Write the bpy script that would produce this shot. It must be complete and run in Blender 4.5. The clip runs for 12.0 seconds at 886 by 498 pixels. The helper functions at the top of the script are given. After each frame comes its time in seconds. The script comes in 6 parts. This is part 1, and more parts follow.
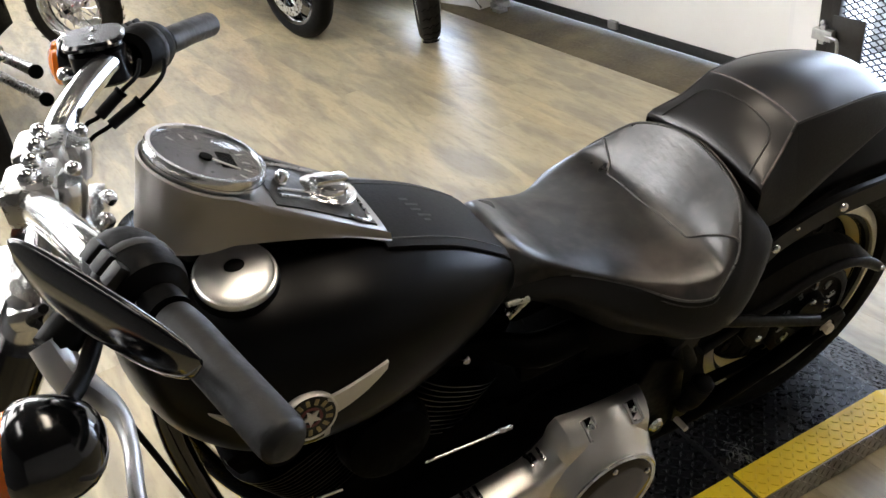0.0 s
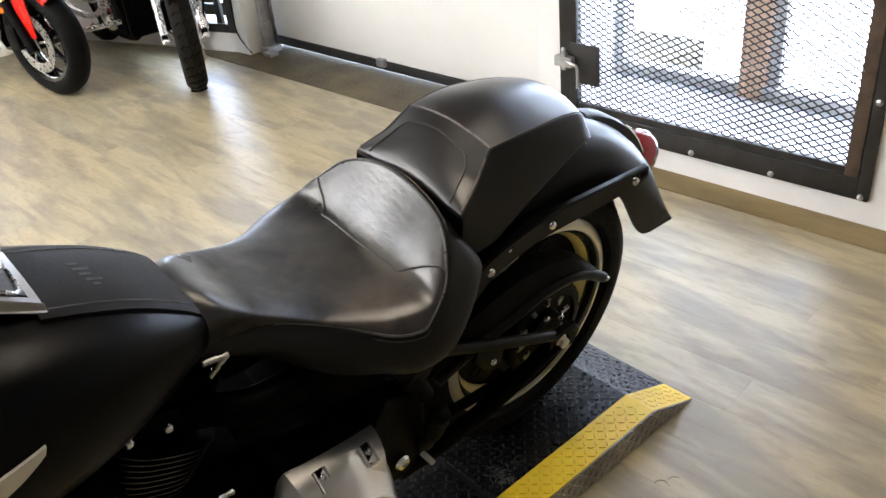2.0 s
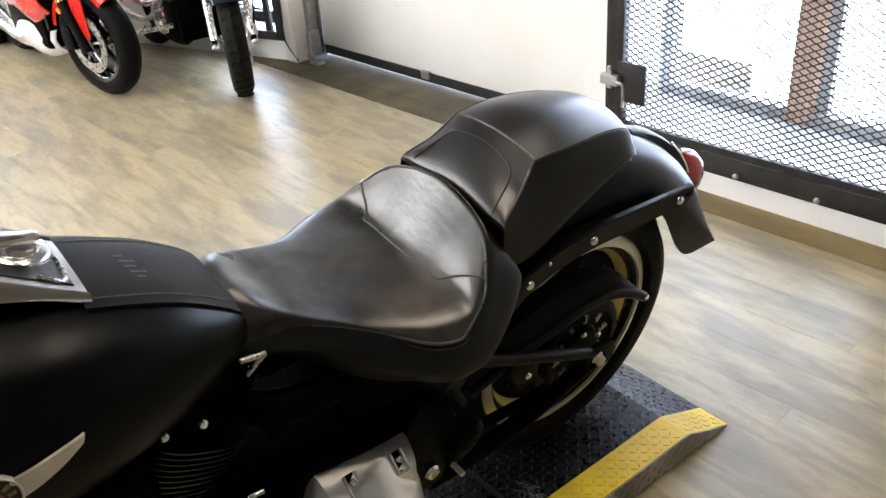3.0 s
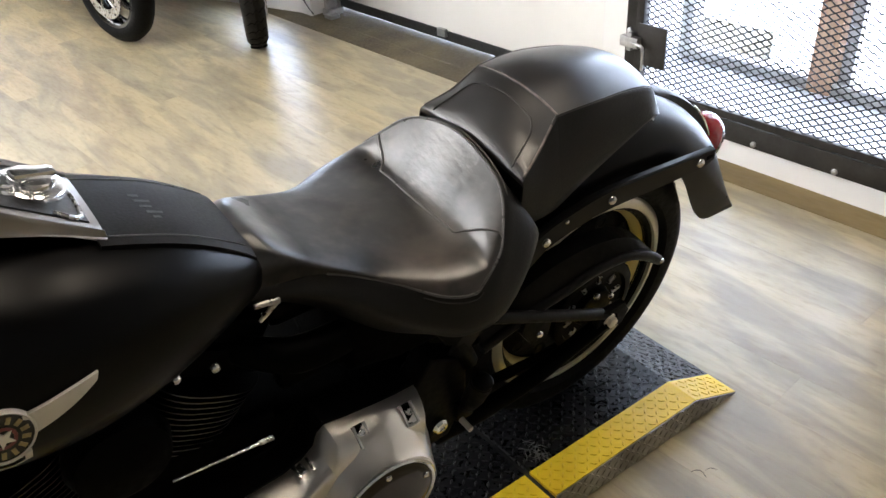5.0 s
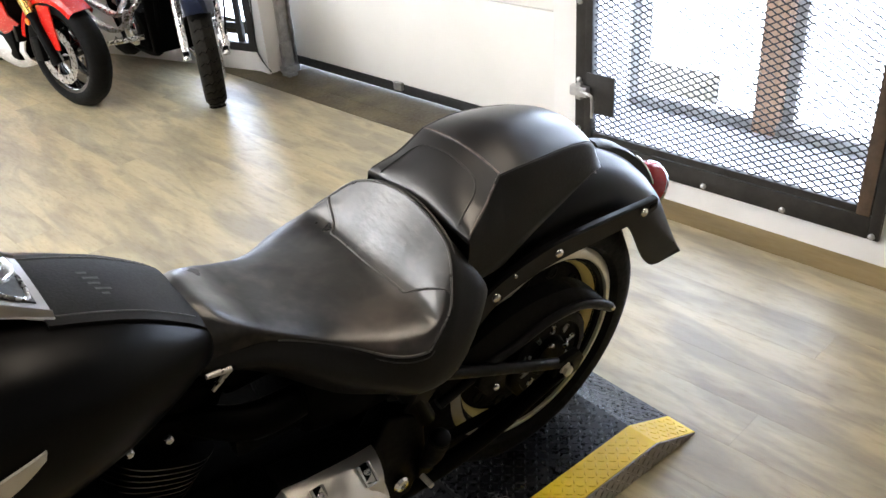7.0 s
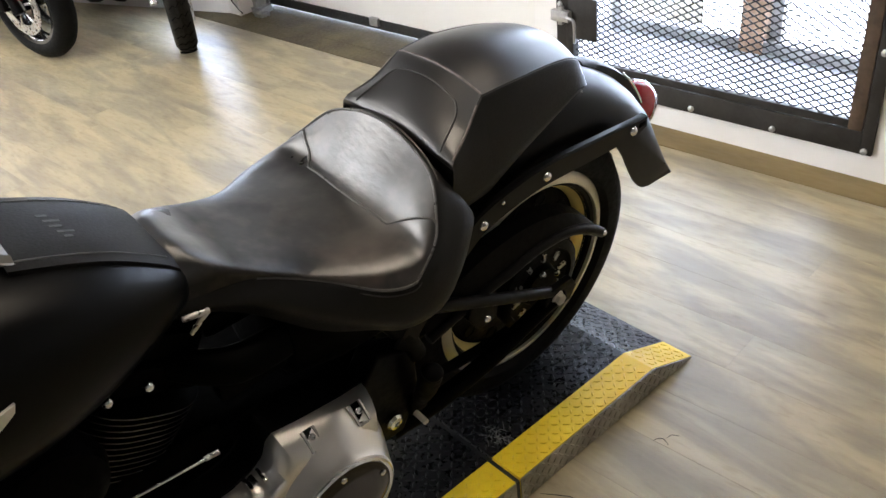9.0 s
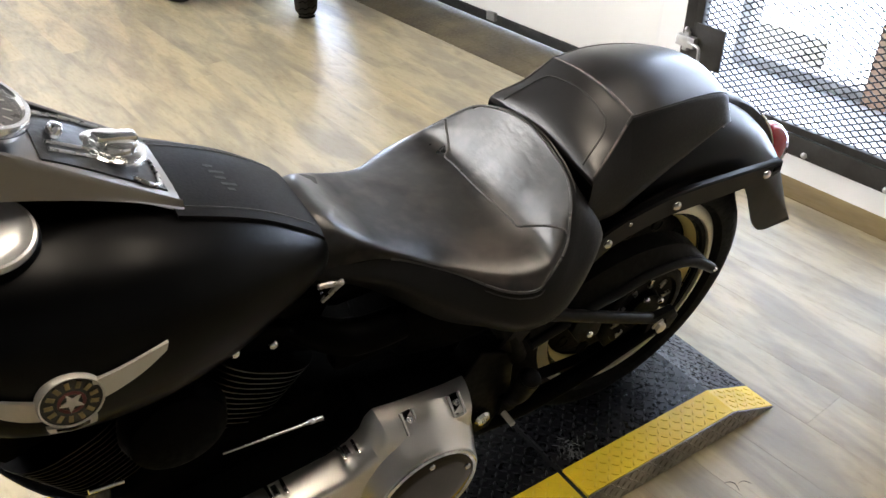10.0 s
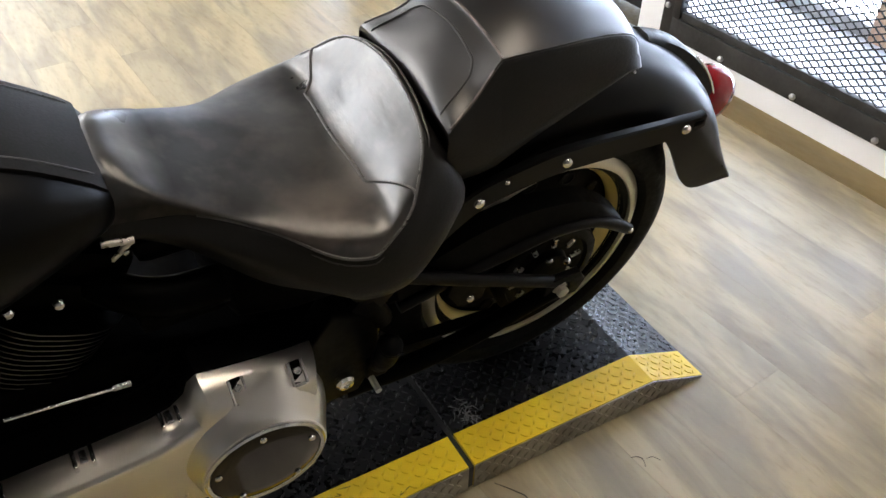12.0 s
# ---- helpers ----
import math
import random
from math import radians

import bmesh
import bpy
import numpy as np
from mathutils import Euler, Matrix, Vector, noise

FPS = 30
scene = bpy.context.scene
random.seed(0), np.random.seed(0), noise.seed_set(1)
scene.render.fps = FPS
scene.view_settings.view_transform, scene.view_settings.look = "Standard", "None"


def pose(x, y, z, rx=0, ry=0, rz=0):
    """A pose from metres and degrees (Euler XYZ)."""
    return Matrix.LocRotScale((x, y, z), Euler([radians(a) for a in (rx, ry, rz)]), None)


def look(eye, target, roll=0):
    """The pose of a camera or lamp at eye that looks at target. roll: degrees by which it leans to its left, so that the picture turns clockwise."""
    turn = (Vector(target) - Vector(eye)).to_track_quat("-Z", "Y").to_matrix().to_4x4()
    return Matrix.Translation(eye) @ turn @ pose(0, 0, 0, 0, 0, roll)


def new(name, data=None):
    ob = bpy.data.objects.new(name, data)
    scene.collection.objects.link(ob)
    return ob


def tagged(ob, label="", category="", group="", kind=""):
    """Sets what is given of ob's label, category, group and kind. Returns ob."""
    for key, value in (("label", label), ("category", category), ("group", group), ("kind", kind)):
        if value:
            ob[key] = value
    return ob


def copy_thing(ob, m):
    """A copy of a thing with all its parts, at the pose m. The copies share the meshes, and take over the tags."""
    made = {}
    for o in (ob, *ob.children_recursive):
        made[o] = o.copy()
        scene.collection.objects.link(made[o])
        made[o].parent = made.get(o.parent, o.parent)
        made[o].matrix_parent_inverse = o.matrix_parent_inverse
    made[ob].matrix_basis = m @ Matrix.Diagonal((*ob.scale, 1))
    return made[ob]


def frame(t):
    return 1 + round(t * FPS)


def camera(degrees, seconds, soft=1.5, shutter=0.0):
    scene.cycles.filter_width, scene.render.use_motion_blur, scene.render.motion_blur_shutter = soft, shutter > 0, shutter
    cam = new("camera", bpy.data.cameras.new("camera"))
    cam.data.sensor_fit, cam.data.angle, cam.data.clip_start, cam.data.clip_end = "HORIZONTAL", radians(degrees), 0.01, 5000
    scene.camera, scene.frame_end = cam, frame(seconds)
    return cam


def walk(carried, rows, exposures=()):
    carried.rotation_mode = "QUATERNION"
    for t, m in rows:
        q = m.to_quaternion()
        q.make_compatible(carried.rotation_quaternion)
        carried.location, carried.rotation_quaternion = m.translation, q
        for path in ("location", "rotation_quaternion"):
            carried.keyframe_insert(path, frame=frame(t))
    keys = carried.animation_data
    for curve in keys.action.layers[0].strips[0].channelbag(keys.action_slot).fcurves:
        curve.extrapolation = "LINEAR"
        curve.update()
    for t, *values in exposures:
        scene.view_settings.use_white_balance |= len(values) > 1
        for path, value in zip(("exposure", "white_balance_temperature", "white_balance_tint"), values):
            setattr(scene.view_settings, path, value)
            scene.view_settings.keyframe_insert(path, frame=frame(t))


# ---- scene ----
cam = camera(55.2, 12.0)
PATH = [
    (0, (-1.2310, -1.0255, 1.5366), (-0.5321, 0.5029, 0.4524), -7.63),
    (0.5, (-1.1360, -1.0512, 1.5187), (-0.2180, 0.3788, 0.4640), -7.25),
    (1, (-1.0740, -1.0843, 1.5182), (-0.0125, 0.2467, 0.4685), -8.37),
    (1.5, (-1.0520, -1.1067, 1.5225), (0.0361, 0.2257, 0.5024), -7.48),
    (2, (-1.0490, -1.1019, 1.4998), (0.0100, 0.2324, 0.4519), -6.26),
    (2.5, (-1.0520, -1.1014, 1.4928), (-0.0208, 0.2797, 0.4783), -5.70),
    (4.5, (-1.0740, -1.0769, 1.4736), (-0.0967, 0.3089, 0.4132), -3.84),
    (5, (-1.0700, -1.0816, 1.4692), (-0.1018, 0.2928, 0.3859), -3.37),
    (5.5, (-1.0740, -1.0957, 1.4832), (-0.0968, 0.3055, 0.4431), -3.40),
    (6, (-1.0580, -1.1063, 1.5045), (-0.0320, 0.2477, 0.4490), -3.98),
    (6.5, (-1.0510, -1.1143, 1.5039), (0.0002, 0.2601, 0.5009), -4.13),
    (8.5, (-1.0300, -1.1150, 1.4737), (0.0363, 0.2374, 0.4569), -7.01),
    (9, (-1.0220, -1.0852, 1.4499), (0.0061, 0.2210, 0.3377), -6.93),
    (9.5, (-1.0670, -1.0389, 1.4745), (-0.1580, 0.3772, 0.3935), -2.88),
    (10, (-1.1170, -1.0229, 1.4757), (-0.1961, 0.3548, 0.3559), 0.49),
    (10.5, (-1.2250, -1.0425, 1.4692), (-0.2591, 0.2866, 0.3288), -1.32),
    (11, (-1.0640, -1.0738, 1.4187), (-0.0749, 0.1419, 0.1762), 4.97),
    (11.5, (-0.8520, -1.1251, 1.4349), (0.0280, 0.1903, 0.2120), 5.02),
    (12, (-0.7820, -1.0235, 1.4435), (0.0029, 0.2868, 0.1524), 1.94),
]
walk(cam, [(t, look(eye, target, roll)) for t, eye, target, roll in PATH], [(0, -0.24), (0.6, -0.10), (1.4, 0.0), (12, 0.0)])

# ---- world and exposure ----
scene.view_settings.exposure = 0.0
world = bpy.data.worlds.new("world")
scene.world = world
world.use_nodes = True
sky = world.node_tree.nodes.new("ShaderNodeTexSky")
sky.sky_type, sky.sun_disc = "NISHITA", False
sky.sun_elevation, sky.sun_rotation = radians(35), radians(100)
world.node_tree.links.new(sky.outputs[0], world.node_tree.nodes["Background"].inputs[0])
world.node_tree.nodes["Background"].inputs[1].default_value = 0.1


# ---- materials ----
def mat(name, col, rough=0.5, metal=0.0, var=0.15, scale=6.0, col2=None, bump=0.0, bscale=80.0, coat=0.0, rvar=0.1, crough=0.1, stretch=(1, 1, 1)):
    """A surface with slow stains, fine grain, uneven gloss and relief."""
    m = bpy.data.materials.new(name)
    m.use_nodes = True
    nt = m.node_tree
    n, l = nt.nodes, nt.links
    p = n["Principled BSDF"]
    tc = n.new("ShaderNodeTexCoord")
    mp = n.new("ShaderNodeMapping")
    mp.inputs["Scale"].default_value = stretch
    l.new(tc.outputs["Object"], mp.inputs[0])
    a = n.new("ShaderNodeTexNoise")
    a.inputs["Scale"].default_value, a.inputs["Detail"].default_value = scale, 6
    b = n.new("ShaderNodeTexNoise")
    b.inputs["Scale"].default_value, b.inputs["Detail"].default_value = bscale, 3
    l.new(mp.outputs[0], a.inputs["Vector"])
    l.new(mp.outputs[0], b.inputs["Vector"])
    mix = n.new("ShaderNodeMixRGB")
    c2 = col2 or tuple(c * (1 - var) for c in col)
    c1 = tuple(min(1, c * (1 + var)) for c in col) if not col2 else col
    mix.inputs[1].default_value, mix.inputs[2].default_value = (*c1, 1), (*c2, 1)
    ramp = n.new("ShaderNodeMapRange")
    ramp.inputs["From Min"].default_value, ramp.inputs["From Max"].default_value = 0.3, 0.7
    l.new(a.outputs[0], ramp.inputs[0])
    l.new(ramp.outputs[0], mix.inputs[0])
    l.new(mix.outputs[0], p.inputs["Base Color"])
    rr = n.new("ShaderNodeMapRange")
    rr.inputs["From Min"].default_value, rr.inputs["From Max"].default_value = 0.3, 0.7
    rr.inputs["To Min"].default_value, rr.inputs["To Max"].default_value = max(0.02, rough - rvar), min(1, rough + rvar)
    l.new(b.outputs[0], rr.inputs[0])
    l.new(rr.outputs[0], p.inputs["Roughness"])
    p.inputs["Metallic"].default_value = metal
    p.inputs["Coat Weight"].default_value, p.inputs["Coat Roughness"].default_value = coat, crough
    if bump:
        bp = n.new("ShaderNodeBump")
        bp.inputs["Strength"].default_value, bp.inputs["Distance"].default_value = bump, 0.004
        l.new(b.outputs[0], bp.inputs["Height"])
        l.new(bp.outputs[0], p.inputs["Normal"])
    return m


def glow(name, col, strength):
    m = bpy.data.materials.new(name)
    m.use_nodes = True
    p = m.node_tree.nodes["Principled BSDF"]
    p.inputs["Base Color"].default_value = (*col, 1)
    p.inputs["Emission Color"].default_value = (*col, 1)
    p.inputs["Emission Strength"].default_value = strength
    return m


def plank_material():
    m = bpy.data.materials.new("vinyl plank")
    m.use_nodes = True
    nt = m.node_tree
    n, l = nt.nodes, nt.links
    p = n["Principled BSDF"]
    tc, info = n.new("ShaderNodeTexCoord"), n.new("ShaderNodeObjectInfo")
    off = n.new("ShaderNodeVectorMath")
    off.operation = "MULTIPLY_ADD"
    off.inputs[1].default_value = (1, 1, 1)
    comb = n.new("ShaderNodeCombineXYZ")
    for i in range(3):
        mul = n.new("ShaderNodeMath")
        mul.operation = "MULTIPLY"
        mul.inputs[1].default_value = 17.0 + 9 * i
        l.new(info.outputs["Random"], mul.inputs[0])
        l.new(mul.outputs[0], comb.inputs[i])
    l.new(tc.outputs["Object"], off.inputs[0])
    l.new(comb.outputs[0], off.inputs[2])
    mp = n.new("ShaderNodeMapping")
    mp.inputs["Scale"].default_value = (13, 3.0, 13)
    l.new(off.outputs[0], mp.inputs[0])
    grain = n.new("ShaderNodeTexNoise")
    grain.inputs["Scale"].default_value, grain.inputs["Detail"].default_value, grain.inputs["Distortion"].default_value = 1.0, 8, 0.6
    l.new(mp.outputs[0], grain.inputs["Vector"])
    fine = n.new("ShaderNodeTexNoise")
    fine.inputs["Scale"].default_value, fine.inputs["Detail"].default_value = 7.0, 5
    l.new(mp.outputs[0], fine.inputs["Vector"])
    ramp = n.new("ShaderNodeValToRGB")
    e = ramp.color_ramp.elements
    e[0].position, e[0].color = 0.28, (0.265, 0.226, 0.145, 1)
    e[1].position, e[1].color = 0.75, (0.485, 0.425, 0.265, 1)
    mid = e.new(0.5)
    mid.color = (0.405, 0.348, 0.218, 1)
    l.new(grain.outputs[0], ramp.inputs[0])
    tint = n.new("ShaderNodeValToRGB")
    t = tint.color_ramp.elements
    t[0].position, t[0].color = 0.0, (0.70, 0.70, 0.72, 1)
    t[1].position, t[1].color = 1.0, (1.14, 1.03, 0.82, 1)
    t.new(0.4).color = (0.98, 0.95, 0.90, 1)
    l.new(info.outputs["Random"], tint.inputs[0])
    mul = n.new("ShaderNodeMixRGB")
    mul.blend_type = "MULTIPLY"
    mul.inputs[0].default_value = 0.45
    l.new(ramp.outputs[0], mul.inputs[1])
    l.new(tint.outputs[0], mul.inputs[2])
    dirt = n.new("ShaderNodeMixRGB")
    dirt.blend_type = "MULTIPLY"
    dr = n.new("ShaderNodeMapRange")
    dr.inputs["From Min"].default_value, dr.inputs["From Max"].default_value = 0.54, 0.72
    dr.inputs["To Max"].default_value = 0.30
    l.new(fine.outputs[0], dr.inputs[0])
    l.new(dr.outputs[0], dirt.inputs[0])
    l.new(mul.outputs[0], dirt.inputs[1])
    dirt.inputs[2].default_value = (0.55, 0.5, 0.45, 1)
    blot = n.new("ShaderNodeTexNoise")
    blot.inputs["Scale"].default_value, blot.inputs["Detail"].default_value, blot.inputs["Distortion"].default_value = 9.0, 9, 0.9
    geo = n.new("ShaderNodeNewGeometry")
    bmap = n.new("ShaderNodeMapping")
    bmap.inputs["Scale"].default_value, bmap.inputs["Rotation"].default_value = (1.0, 0.22, 1.0), (0, 0, radians(-5))
    l.new(geo.outputs["Position"], bmap.inputs[0])
    l.new(bmap.outputs[0], blot.inputs["Vector"])
    br = n.new("ShaderNodeMapRange")
    br.inputs["From Min"].default_value, br.inputs["From Max"].default_value, br.inputs["To Max"].default_value = 0.47, 0.64, 0.62
    broad = n.new("ShaderNodeTexNoise")
    broad.inputs["Scale"].default_value, broad.inputs["Detail"].default_value = 1.1, 3
    l.new(geo.outputs["Position"], broad.inputs["Vector"])
    both = n.new("ShaderNodeMath")
    both.operation = "MULTIPLY_ADD"
    both.inputs[1].default_value = 0.35
    shift = n.new("ShaderNodeMath")
    shift.inputs[1].default_value = -0.175
    l.new(broad.outputs[0], both.inputs[0])
    l.new(blot.outputs[0], shift.inputs[0])
    l.new(shift.outputs[0], both.inputs[2])
    l.new(both.outputs[0], br.inputs[0])
    grey = n.new("ShaderNodeMixRGB")
    grey.inputs[2].default_value = (0.205, 0.180, 0.128, 1)
    l.new(br.outputs[0], grey.inputs[0])
    l.new(dirt.outputs[0], grey.inputs[1])
    l.new(grey.outputs[0], p.inputs["Base Color"])
    r = n.new("ShaderNodeMapRange")
    r.inputs["From Min"].default_value, r.inputs["From Max"].default_value = 0.3, 0.7
    r.inputs["To Min"].default_value, r.inputs["To Max"].default_value = 0.35, 0.50
    l.new(fine.outputs[0], r.inputs[0])
    l.new(r.outputs[0], p.inputs["Roughness"])
    bp = n.new("ShaderNodeBump")
    bp.inputs["Strength"].default_value, bp.inputs["Distance"].default_value = 0.12, 0.002
    l.new(fine.outputs[0], bp.inputs["Height"])
    l.new(bp.outputs[0], p.inputs["Normal"])
    p.inputs["Specular IOR Level"].default_value = 0.85
    return m


M = dict(
    plank=plank_material(),
    palestrip=mat("olive-tan strip", (0.27, 0.20, 0.085), 0.6, 0, scale=9, col2=(0.18, 0.13, 0.055), bump=0.1, bscale=60, stretch=(1, 0.3, 1)),
    concrete=mat("sill concrete", (0.120, 0.092, 0.040), 0.62, 0, scale=5, col2=(0.050, 0.037, 0.015), bump=0.25, bscale=60),
    subfloor=mat("floor base", (0.06, 0.05, 0.04), 0.8),
    wall=mat("white wall paint", (0.80, 0.79, 0.775), 0.6, 0, 0.05, 3, bump=0.08, bscale=120),
    ceiling=mat("dark ceiling paint", (0.05, 0.05, 0.05), 0.8, 0, 0.05, 2),
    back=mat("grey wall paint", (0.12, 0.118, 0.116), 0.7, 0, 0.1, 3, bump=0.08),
    palewall=mat("pale wall paint", (0.24, 0.23, 0.22), 0.7, 0, 0.1, 3, bump=0.08),
    door=mat("white door panel", (0.80, 0.79, 0.76), 0.45, 0, 0.04, 2, bump=0.06, bscale=150),
    seal=mat("black rubber seal", (0.012, 0.012, 0.012), 0.6),
    galv=mat("galvanised steel", (0.42, 0.42, 0.42), 0.42, 0.85, 0.25, 20, bump=0.05),
    gate=mat("blackened steel", (0.045, 0.042, 0.04), 0.5, 0.5, 0.3, 9, col2=(0.02, 0.018, 0.016), bump=0.15),
    rust=mat("rusty steel channel", (0.13, 0.085, 0.055), 0.65, 0.3, 0.3, 12, col2=(0.05, 0.035, 0.025), bump=0.3),
    mesh=mat("expanded metal", (0.008, 0.0078, 0.0075), 0.8, 0.0, 0.3, 20),
    timber=mat("raw timber post", (0.40, 0.25, 0.16), 0.7, 0, 0.25, 6, bump=0.2, stretch=(8, 8, 1)),
    sill=mat("painted sill", (0.42, 0.43, 0.45), 0.5, 0, 0.12, 8, bump=0.1),
    rail=mat("grey window rail", (0.33, 0.32, 0.31), 0.5, 0, 0.3, 9),
    day=glow("daylight outside", (0.70, 0.81, 1.0), 19.0),
    fillday=glow("added daylight", (0.95, 0.965, 1.0), 11.5),
    lamp=glow("white lamp", (1.0, 0.965, 0.93), 11.0),
    warmlamp=glow("warm lamp", (1.0, 0.86, 0.70), 20.0),
    treadblack=mat("black tread plate", (0.006, 0.0062, 0.007), 0.30, 0.0, 0.35, 10, bump=0.10, bscale=90),
    yellow=mat("yellow tread paint", (0.93, 0.67, 0.018), 0.42, 0, 0.12, 9, col2=(0.74, 0.50, 0.012), bump=0.12),
    # deck lugs' glints put into a lighter, part-metal colour
    treadlug=mat("glinting tread lug", (0.022, 0.022, 0.024), 0.34, 0.35, 0.4, 30),
    tabalu=mat("clean aluminium tread", (0.66, 0.63, 0.58), 0.42, 0.6, 0.12, 15, bump=0.08),
    alu=mat("bare aluminium tread", (0.46, 0.43, 0.38), 0.40, 0.9, 0.25, 15, col2=(0.27, 0.245, 0.21), bump=0.1),
)


# ---- building helpers ----
def part(name, bm, material, parent=None, label="", smooth=True, kind=""):
    """Links a bmesh as one mesh object under a thing or part."""
    me = bpy.data.meshes.new(name)
    bmesh.ops.recalc_face_normals(bm, faces=bm.faces)
    bm.to_mesh(me)
    bm.free()
    if smooth:
        me.shade_smooth()
        me.set_sharp_from_angle(angle=radians(38))
    ob = new(name, me)
    if material is not None:
        me.materials.append(material)
    if parent is not None:
        ob.parent = parent
    if label or kind:
        tagged(ob, label=label, kind=kind)
    return ob


def thing(name, m, label, category, group="", kind=""):
    e = new(name)
    e.empty_display_size = 0.1
    e.matrix_world = m
    return tagged(e, label, category, group, kind)


def box(bm, lo, hi, bevel=0.0):
    c = [(a + b) / 2 for a, b in zip(lo, hi)]
    s = [abs(b - a) for a, b in zip(lo, hi)]
    g = bmesh.ops.create_cube(bm, size=1, matrix=Matrix.LocRotScale(c, None, s))
    if bevel:
        edges = list({e for v in g["verts"] for e in v.link_edges})
        bmesh.ops.bevel(bm, geom=edges, offset=bevel, segments=2, affect="EDGES", profile=0.6)
    return bm


def boxes(*items, bevel=0.0):
    bm = bmesh.new()
    for lo, hi in items:
        box(bm, lo, hi, bevel)
    return bm


def loft(rings, closed=True, cap=True, bm=None):
    bm = bm or bmesh.new()
    rows = [[bm.verts.new(p) for p in r] for r in rings]
    n = len(rings[0])
    for a, b in zip(rows, rows[1:]):
        for i in range(n if closed else n - 1):
            j = (i + 1) % n
            bm.faces.new((a[i], a[j], b[j], b[i]))
    if cap and closed:
        bm.faces.new(rows[0])
        bm.faces.new(rows[-1])
    return bm


def spline(pts, n=6):
    """A smooth run through the points."""
    p = [Vector(q) for q in pts]
    if len(p) < 3:
        return p
    out = []
    for i in range(len(p) - 1):
        a, b, c, d = p[max(i - 1, 0)], p[i], p[i + 1], p[min(i + 2, len(p) - 1)]
        for k in range(n):
            t = k / n
            out.append(0.5 * (2 * b + (c - a) * t + (2 * a - 5 * b + 4 * c - d) * t * t + (3 * b - a - 3 * c + d) * t ** 3))
    return out + [p[-1]]


def tube(pts, r, sides=12, smooth=6, bm=None, flat=1.0):
    """A round or flattened bar along a run of points; r may be one radius or one per point."""
    path = spline(pts, smooth) if smooth > 1 else [Vector(q) for q in pts]
    rs = [r] * len(path) if not isinstance(r, (list, tuple)) else np.interp(np.linspace(0, 1, len(path)), np.linspace(0, 1, len(r)), r).tolist()
    rings, up = [], None
    for i, q in enumerate(path):
        t = (path[min(i + 1, len(path) - 1)] - path[max(i - 1, 0)]).normalized()
        if up is None:
            up = Vector((0, 0, 1)) if abs(t.z) < 0.9 else Vector((1, 0, 0))
        s = t.cross(up).normalized()
        up = s.cross(t).normalized()
        rings.append([q + (math.cos(a) * s * flat + math.sin(a) * up) * rs[i] for a in np.linspace(0, 2 * math.pi, sides, endpoint=False).tolist()])
    return loft(rings, bm=bm)


def revolve(profile, m=None, steps=32, bm=None, arc=(0, 360)):
    """A profile of (radius, height) turned round the local z axis, moved by m."""
    bm = bm or bmesh.new()
    m = m or Matrix()
    whole = abs(arc[1] - arc[0]) >= 360
    angs = np.linspace(radians(arc[0]), radians(arc[1]), steps, endpoint=not whole)
    rows = [[bm.verts.new(m @ Vector((max(r, 1e-4) * math.cos(a), max(r, 1e-4) * math.sin(a), h))) for r, h in profile] for a in angs]
    k = len(rows)
    for i in range(k if whole else k - 1):
        a, b = rows[i], rows[(i + 1) % k]
        for j in range(len(profile) - 1):
            bm.faces.new((a[j], a[j + 1], b[j + 1], b[j]))
    bmesh.ops.remove_doubles(bm, verts=bm.verts, dist=2e-4)
    return bm


def plate(outline, axis_lo, axis_hi, bevel=0.0, plane="xz"):
    """A flat outline given thickness along the axis across its plane."""
    put = {"xz": lambda a, b, c: (a, c, b), "xy": lambda a, b, c: (a, b, c), "yz": lambda a, b, c: (c, a, b)}[plane]
    bm = bmesh.new()
    lo = [bm.verts.new(put(a, b, axis_lo)) for a, b in outline]
    hi = [bm.verts.new(put(a, b, axis_hi)) for a, b in outline]
    n = len(lo)
    bm.faces.new(lo)
    bm.faces.new(hi)
    for i in range(n):
        bm.faces.new((lo[i], lo[(i + 1) % n], hi[(i + 1) % n], hi[i]))
    if bevel:
        edges = [e for e in bm.edges if e.verts[0].co[1 if plane == "xz" else 2 if plane == "xy" else 0] == e.verts[1].co[1 if plane == "xz" else 2 if plane == "xy" else 0]]
        bmesh.ops.bevel(bm, geom=edges, offset=bevel, segments=3, affect="EDGES", profile=0.5)
    return bm


def dome(r, h, m, steps=14):
    return revolve([(r, 0), (r, h * 0.35), (r * 0.8, h * 0.75), (r * 0.4, h * 0.96), (0, h)], m, steps)


ALONG_Y = Matrix.Rotation(radians(90), 4, "X")   # local z points to -y

# ---- the room: x into the street wall, y along it ----
ROOM = Matrix.Rotation(radians(5.0), 4, "Z")


def fixed(name, bm, material, label, category, smooth=False, group=""):
    ob = part(name, bm, material, smooth=smooth)
    ob.matrix_world = ROOM
    return tagged(ob, label, category, group, "structure")


X0, X1, Y0, Y1, TOP = -3.8, 1.435, -3.4, 7.2, 3.2
floor = fixed("floor", boxes(((X0, Y0, -0.15), (1.298, Y1, -0.005))), M["subfloor"], "worn vinyl plank floor in mottled tan and grey", "floor")
fixed("wall_strip", boxes(((1.304, Y0, -0.15), (1.434, 0.948, -0.001))), M["palestrip"], "worn olive-tan floor strip along the street wall", "threshold")
fixed("door_threshold", boxes(((1.304, 0.952, -0.15), (1.434, Y1, -0.001))), M["concrete"], "stained brown concrete strip along the street wall", "threshold")
fixed("doorway_floor", boxes(((1.436, 1.04, -0.15), (2.8, 3.13, -0.001))), M["concrete"], "stained concrete under the roller door", "threshold")
